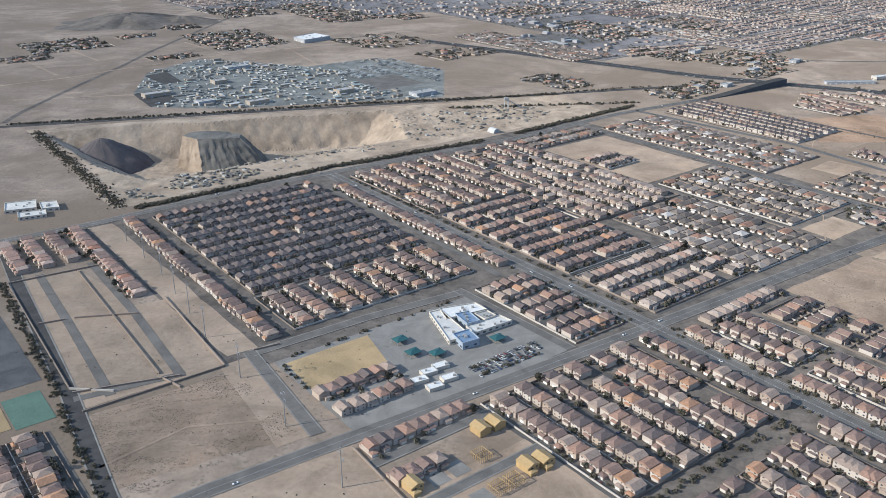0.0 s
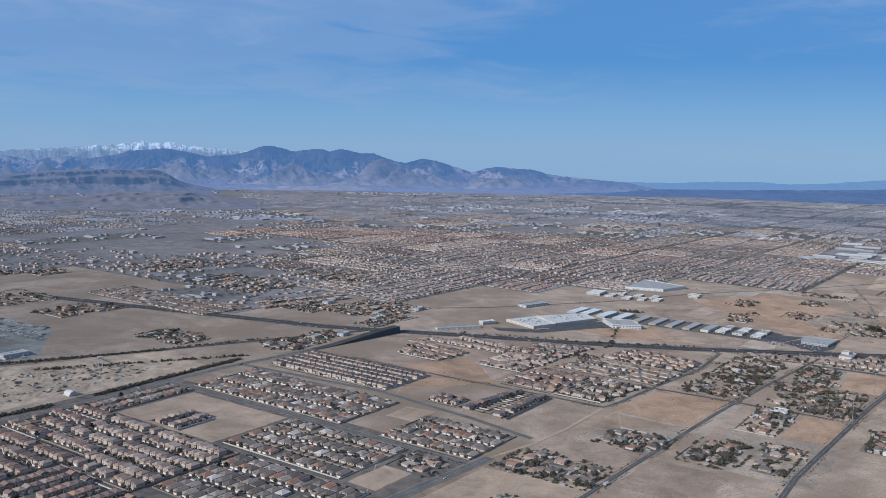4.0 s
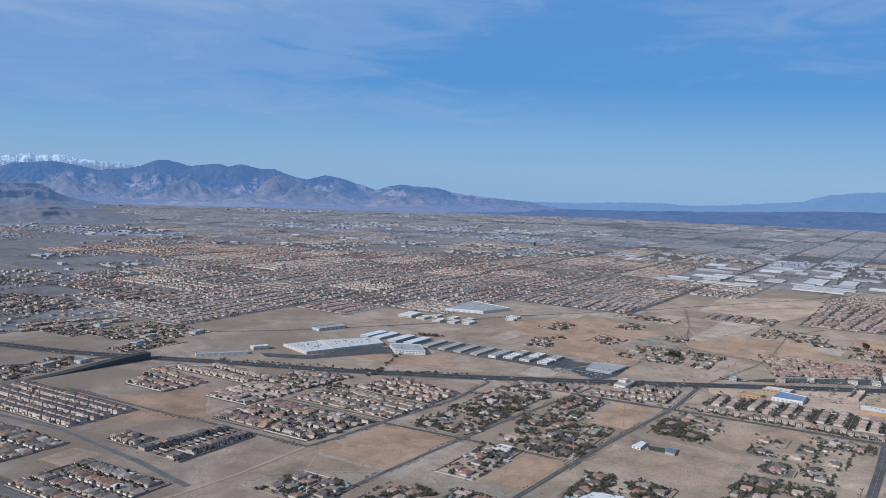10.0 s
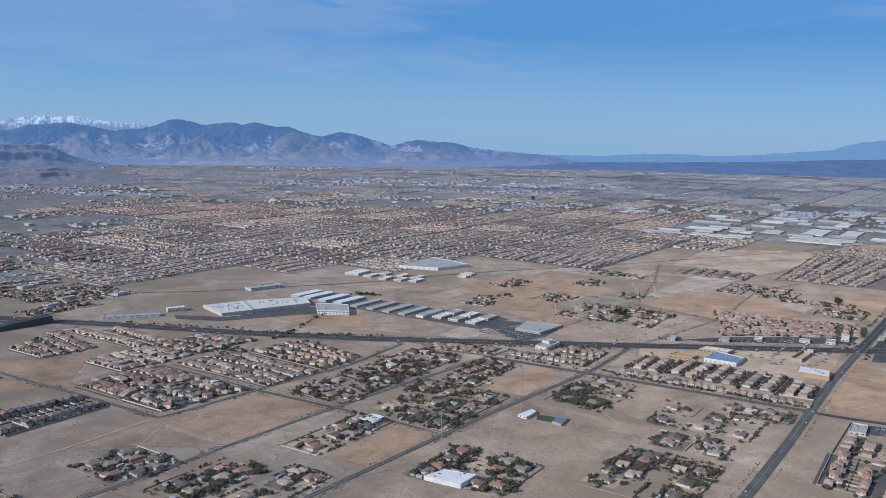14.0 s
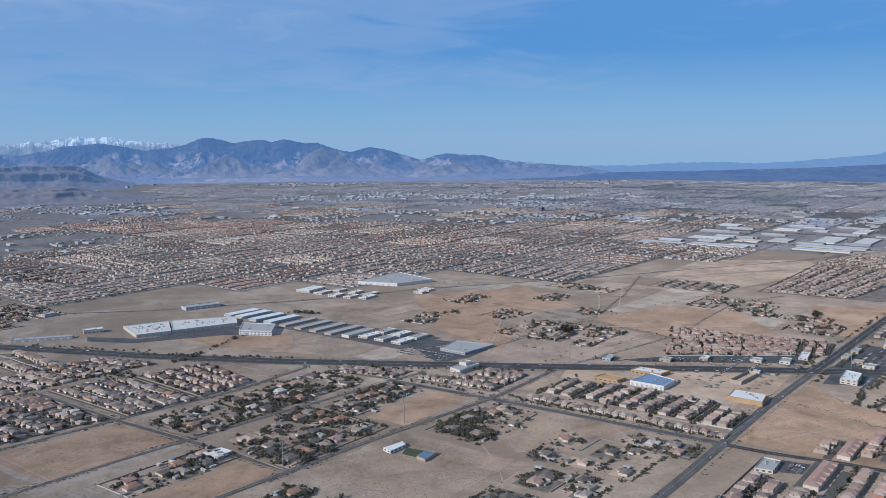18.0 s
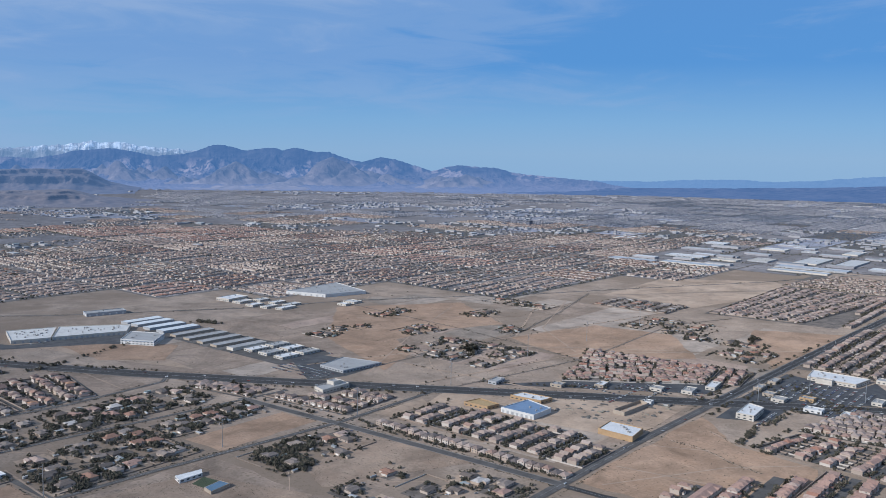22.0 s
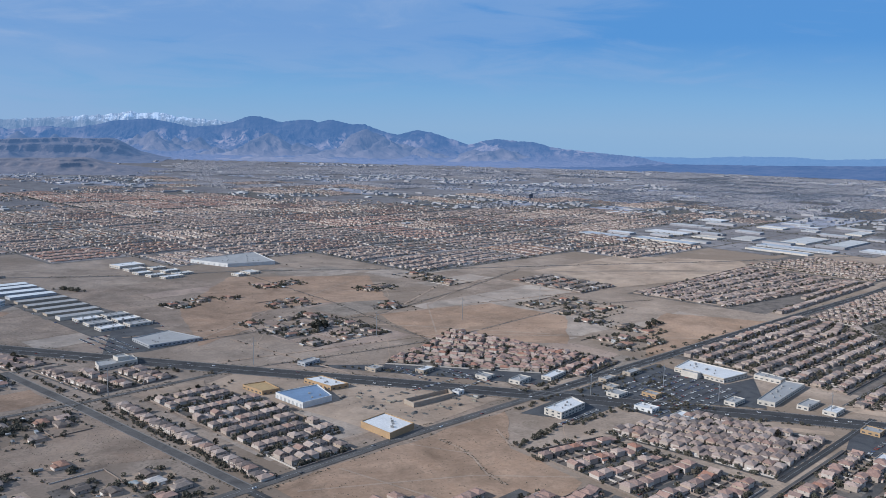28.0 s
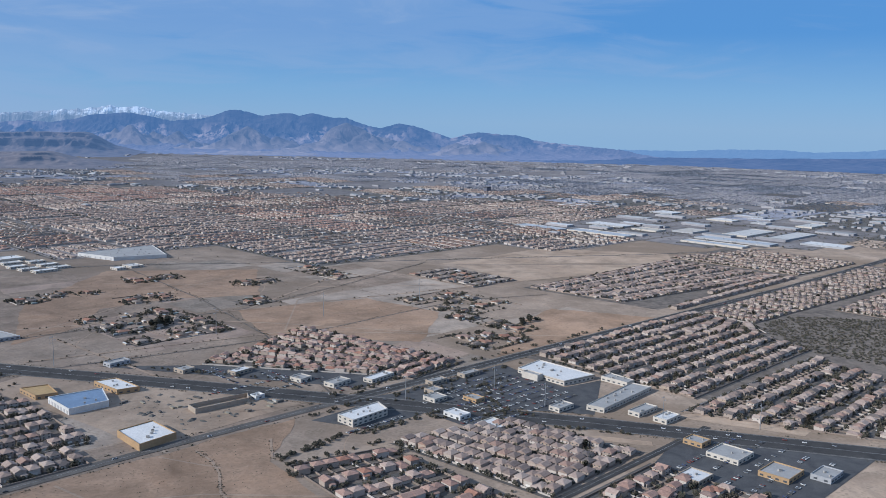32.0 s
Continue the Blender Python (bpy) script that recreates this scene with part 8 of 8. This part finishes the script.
# dense groves on the older lots
for poly, n in ((((598, -212), (649, -205), (626, -233), (591, -239)), 150), (((542, 101), (568, 82), (555, 44), (530, 56)), 150), (((543, -73), (559, -78), (553, -97), (538, -92)), 50)):
    lo_u, hi_u, lo_v, hi_v = min(p[0] for p in poly), max(p[0] for p in poly), min(p[1] for p in poly), max(p[1] for p in poly)
    for _ in range(n):
        u, v = rng.uniform(lo_u, hi_u), rng.uniform(lo_v, hi_v)
        if in_poly(u, v, poly):
            TREES.append((*at(u, v), rng.uniform(0.8, 1.5)))
# scrub and trash trees along the verges of roads and tracks
for line, off, per in ((SECOND, 2.6, 0.8), (THIRD, 2.9, 0.8), (FOURTH, 5.8, 0.5), (LOT_STREET, 2.6, 0.9), (EAST_EDGE, 2.8, 0.6), (HIGHWAY, 10.6, 0.5), (((664, -112), (670, -214), (676, -362)), 3.9, 0.8), (((487, 70), (486, -35), (490, -118), (492, -192)), 3.4, 0.8),
                       (((711, -115), (817, -118), (963, -131), (1110, -95), (1250, -50)), 1.5, 0.35), (((770, -199), (860, -216), (942, -228), (1126, -217), (1208, -249)), 1.5, 0.35), (((877, -362), (930, -215), (960, -80), (985, 110)), 1.4, 0.35)):
    for p, q in zip(line, line[1:]):
        d = Vector((q[0] - p[0], q[1] - p[1]))
        n = Vector((-d.y, d.x)).normalized()
        for side in (-1, 1):
            for _ in range(int(d.length * per)):
                k = rng.random()
                if noise.noise(Vector((p[0] + d.x * k, p[1] + d.y * k, side * 20.0)) * 0.03) < -0.05:
                    continue
                e = side * (off + abs(rng.gauss(0, 0.9)))
                SHRUBS.append((*at(p[0] + d.x * k + n.x * e, p[1] + d.y * k + n.y * e), rng.uniform(0.25, 0.75)))
# scrub on the open desert
for _ in range(9000):
    u, v = rng.uniform(-260, 1150), rng.uniform(-480, 160)
    if noise.noise(Vector((u * 0.012, v * 0.012, 4.4))) > 0.02:
        SHRUBS.append((*at(u, v), rng.uniform(0.2, 0.5)))
for _ in range(9000):
    u, v = rng.uniform(-240, -172), rng.uniform(26, 84)
    if noise.noise(Vector((u * 0.05, v * 0.05, 7.0))) + 0.5 * noise.noise(Vector((u * 0.14 + v * 0.2, v * 0.05 - u * 0.03, 2.0))) > -0.05:
        SHRUBS.append((*at(u, v), rng.uniform(0.10, 0.24)))


# ---------------------------------------------------------------- single trees that stand out
def tree_meshes(seed):
    r = random.Random(seed)
    bm = bmesh.new()
    bmesh.ops.create_cone(bm, cap_ends=True, segments=7, radius1=0.13, radius2=0.06, depth=1.0, matrix=Matrix.Translation((0, 0, 0.5)))
    for k in range(3):
        a = k * 2.1 + r.uniform(-0.4, 0.4)
        m = Matrix.Translation((0.22 * math.cos(a), 0.22 * math.sin(a), 1.0)) @ Matrix.Rotation(a, 4, "Z") @ Matrix.Rotation(0.7, 4, "Y")
        bmesh.ops.create_cone(bm, cap_ends=True, segments=5, radius1=0.05, radius2=0.02, depth=0.8, matrix=m)
    trunk = bpy.data.meshes.new("trunk")
    bm.to_mesh(trunk)
    bm.free()
    trunk.materials.append(MAT["bark"])
    v, f = [], []
    for _ in range(150):
        a, t, d = r.uniform(0, 6.283), r.random(), r.random() ** 0.5
        lump = 0.75 + 0.35 * math.sin(3 * a + seed) * (0.5 + t)
        rad = 0.95 * lump * math.sin(math.pi * (0.18 + 0.78 * t)) * d
        c = Vector((rad * math.cos(a), rad * math.sin(a), 0.75 + 1.35 * t))
        s = r.uniform(0.12, 0.26)
        n1 = Vector((r.gauss(0, 1), r.gauss(0, 1), r.gauss(0, 1))).normalized()
        n2 = n1.orthogonal().normalized()
        k = len(v)
        v += [tuple(c + n1 * s), tuple(c + n2 * s), tuple(c - n1 * s), tuple(c - n2 * s)]
        f.append((k, k + 1, k + 2, k + 3))
    crown = solid("crown", v, f, [MAT["leaf"]])
    return trunk, crown


TREE_MESHES = [tree_meshes(s) for s in range(4)]
TREES.sort(key=lambda p: -p[2])
for x, y, s in [p for p in TREES if p[2] > 1.5 and p[1] < 700][:220]:
    trunk, crown = TREE_MESHES[int(abs(x * 7)) % 4]
    top = new("tree")
    top.location, top.rotation_euler, top.scale = (x, y, 0.0), (0, 0, x % 6.28), (s, s, s)
    tagged(top, "dark green broad-crowned tree on a dusty lot", "tree", "trees on the ranch lots")
    part("trunk", trunk, None, top)
    part("crown", crown, None, top)
    TREES.remove((x, y, s))


# ---------------------------------------------------------------- cars
def car_shape():
    body = box_faces(-0.42, 0.42, -1.0, 1.0, 0.14, 0.40, True)
    cabin = hip_faces(-0.36, 0.36, -0.55, 0.45, 0.52, 0.12, 0.0, 0.14)
    return body, cabin


CAR_BODY, CAR_CABIN = car_shape()
car_t = joined(CAR_BODY, CAR_CABIN)
CAR_T = (car_t[0], car_t[1], [0] * len(CAR_BODY[1]) + [1] * len(CAR_CABIN[1]))


def park(poly_u, poly_v, rows, along, fill=0.6):
    """Cars in rows on a lot."""
    (u0, u1), (v0, v1) = poly_u, poly_v
    for i in range(rows):
        k = 0.0
        while True:
            p = (u0 + k, v0 + (v1 - v0) * (i + 0.5) / rows) if along == "u" else (u0 + (u1 - u0) * (i + 0.5) / rows, v0 + k)
            if p[0] > u1 or p[1] > v1:
                break
            if rng.random() < fill:
                CARS.append((*at(*p), GRID + (0 if along == "u" else math.pi / 2) + rng.choice((0, math.pi))))
            k += 1.15


park((654, 670), (-414, -405), 3, "u", 0.7)
park((-92, -54), (13, 24), 4, "u", 0.6)
park((918, 985), (-446, -384), 10, "u", 0.6)
park((848, 886), (-407, -402), 1, "u", 0.7)
park((900, 914), (-440, -430), 2, "u", 0.6)
park((925, 990), (-590, -532), 5, "u", 0.4)
park((732, 756), (-112, -60), 4, "v", 0.6)
park((830, 900), (-330, -300), 2, "u", 0.5)
park((850, 862), (-300, -262), 2, "v", 0.6)
park((886, 900), (-350, -330), 2, "v", 0.7)
park((872, 884), (-330, -290), 2, "v", 0.6)
park((645, 715), (150, 158), 1, "u", 0.5)
LOT_CARS = Batch()
if CARS:
    arr = np.array(CARS)
    LOT_CARS.add(CAR_T, np.c_[arr[:, :2], np.full(len(arr), 0.12)], arr[:, 2])
tagged(new("parked_cars", LOT_CARS.mesh("parked_cars", [MAT["car"], MAT["glass"]])), "parked cars in streets and lots", "cars", kind="stuff")

car_proto = []


def traffic_car(x, y, turn, z):
    if car_proto:
        return copy_thing(car_proto[0], pose(x, y, z, 0, 0, math.degrees(turn)))
    top = new("car")
    tagged(top, "small car on the road", "car", "cars on the road")
    part("body", solid("body", *CAR_BODY, [MAT["car_one"]]), None, top)
    part("cabin", solid("cabin", *CAR_CABIN, [MAT["glass"]]), None, top)
    for sx in (-0.4, 0.4):
        for sy in (-0.62, 0.62):
            bm = bmesh.new()
            bmesh.ops.create_cone(bm, cap_ends=True, segments=10, radius1=0.16, radius2=0.16, depth=0.12, matrix=Matrix.Translation((sx, sy, 0.16)) @ Matrix.Rotation(math.pi / 2, 4, "Y"))
            part("wheel", bm, MAT["tyre"], top)
    top.matrix_world = pose(x, y, z, 0, 0, math.degrees(turn))
    car_proto.append(top)
    return top


MAT["car_one"] = mixed_tint("car_lacquer", [(0.0, (0.7, 0.7, 0.7)), (0.35, (0.05, 0.05, 0.055)), (0.55, (0.32, 0.33, 0.34)), (0.72, (0.22, 0.04, 0.03)), (0.84, (0.75, 0.74, 0.7))], 0.35, amount=0.05)
for line, step, half, z in ((HIGHWAY, 15.0, 6.6, 0.21), (MAIN, 45.0, 2.4, 0.17), (FOURTH, 38.0, 2.2, 0.15), (CROSS, 70.0, 2.0, 0.16), (QUARRY_ROAD, 80.0, 2.0, 0.17)):
    run = 0.0
    for p, q in zip(line, line[1:]):
        a, b = Vector(at(*p)), Vector(at(*q))
        d = b - a
        s = step - run if run else rng.uniform(0, step)
        while s < d.length:
            side = rng.choice((-1, 1))
            c = a + d * (s / d.length) + Vector((-d.y, d.x)).normalized() * side * half * rng.uniform(0.45, 1.0)
            if c.length < 1250:
                traffic_car(c.x, c.y, math.atan2(d.y, d.x) - math.pi / 2 + (math.pi if side > 0 else 0), z)
            s += step * rng.uniform(0.4, 1.8)

# ---------------------------------------------------------------- pieces gathered on the way
tagged(new("yard_ground", YARDS.mesh("yard_ground", [MAT["yard"]])), "gravel yards round the houses", "ground", kind="structure")
tagged(new("dirt_yards", DIRT_YARDS.mesh("dirt_yards", [MAT["graded"]])), "bare swept dirt yards of the ranch lots", "ground", kind="structure")
tagged(new("outbuildings", OUTBUILDINGS.mesh("outbuildings", [MAT["tan_wall"], MAT["shed_roof"]])), "small sheds and trailers behind the ranch houses", "sheds", kind="stuff")
tagged(new("side_streets", STREETS.mesh("side_streets", [MAT["asphalt_side"]])), "worn asphalt streets between the houses", "road", kind="structure")
tagged(new("driveways", DRIVES.mesh("driveways", [MAT["concrete"]])), "pale concrete driveways", "driveway", kind="stuff")
tagged(new("block_walls", FENCES.mesh("block_walls", [MAT["block"]])), "low tan block walls between the yards", "wall", kind="stuff")


def scatter(name, rows, templates, label, category, squash=1.0):
    if not rows:
        return
    b = Batch()
    arr = np.array(rows)
    nr = np.random.default_rng(len(rows))
    pick = nr.integers(0, len(templates), len(arr))
    for i, t in enumerate(templates):
        sel = arr[pick == i]
        sc = sel[:, 2:3] * np.stack([nr.uniform(0.85, 1.2, len(sel)), nr.uniform(0.85, 1.2, len(sel)), squash * nr.uniform(0.8, 1.2, len(sel))], -1)
        b.add(t, np.c_[sel[:, :2], np.zeros(len(sel))], nr.uniform(0, 6.28, len(sel)), sc)
    tagged(new(name, b.mesh(name, [MAT["leaf"]])), label, category, kind="stuff")


scatter("garden_trees", TREES, CLUMPS, "dark green garden trees among the houses", "trees")
scatter("shrubs", SHRUBS, SHRUB_CLUMPS, "low dark desert shrubs", "shrubs", 0.7)
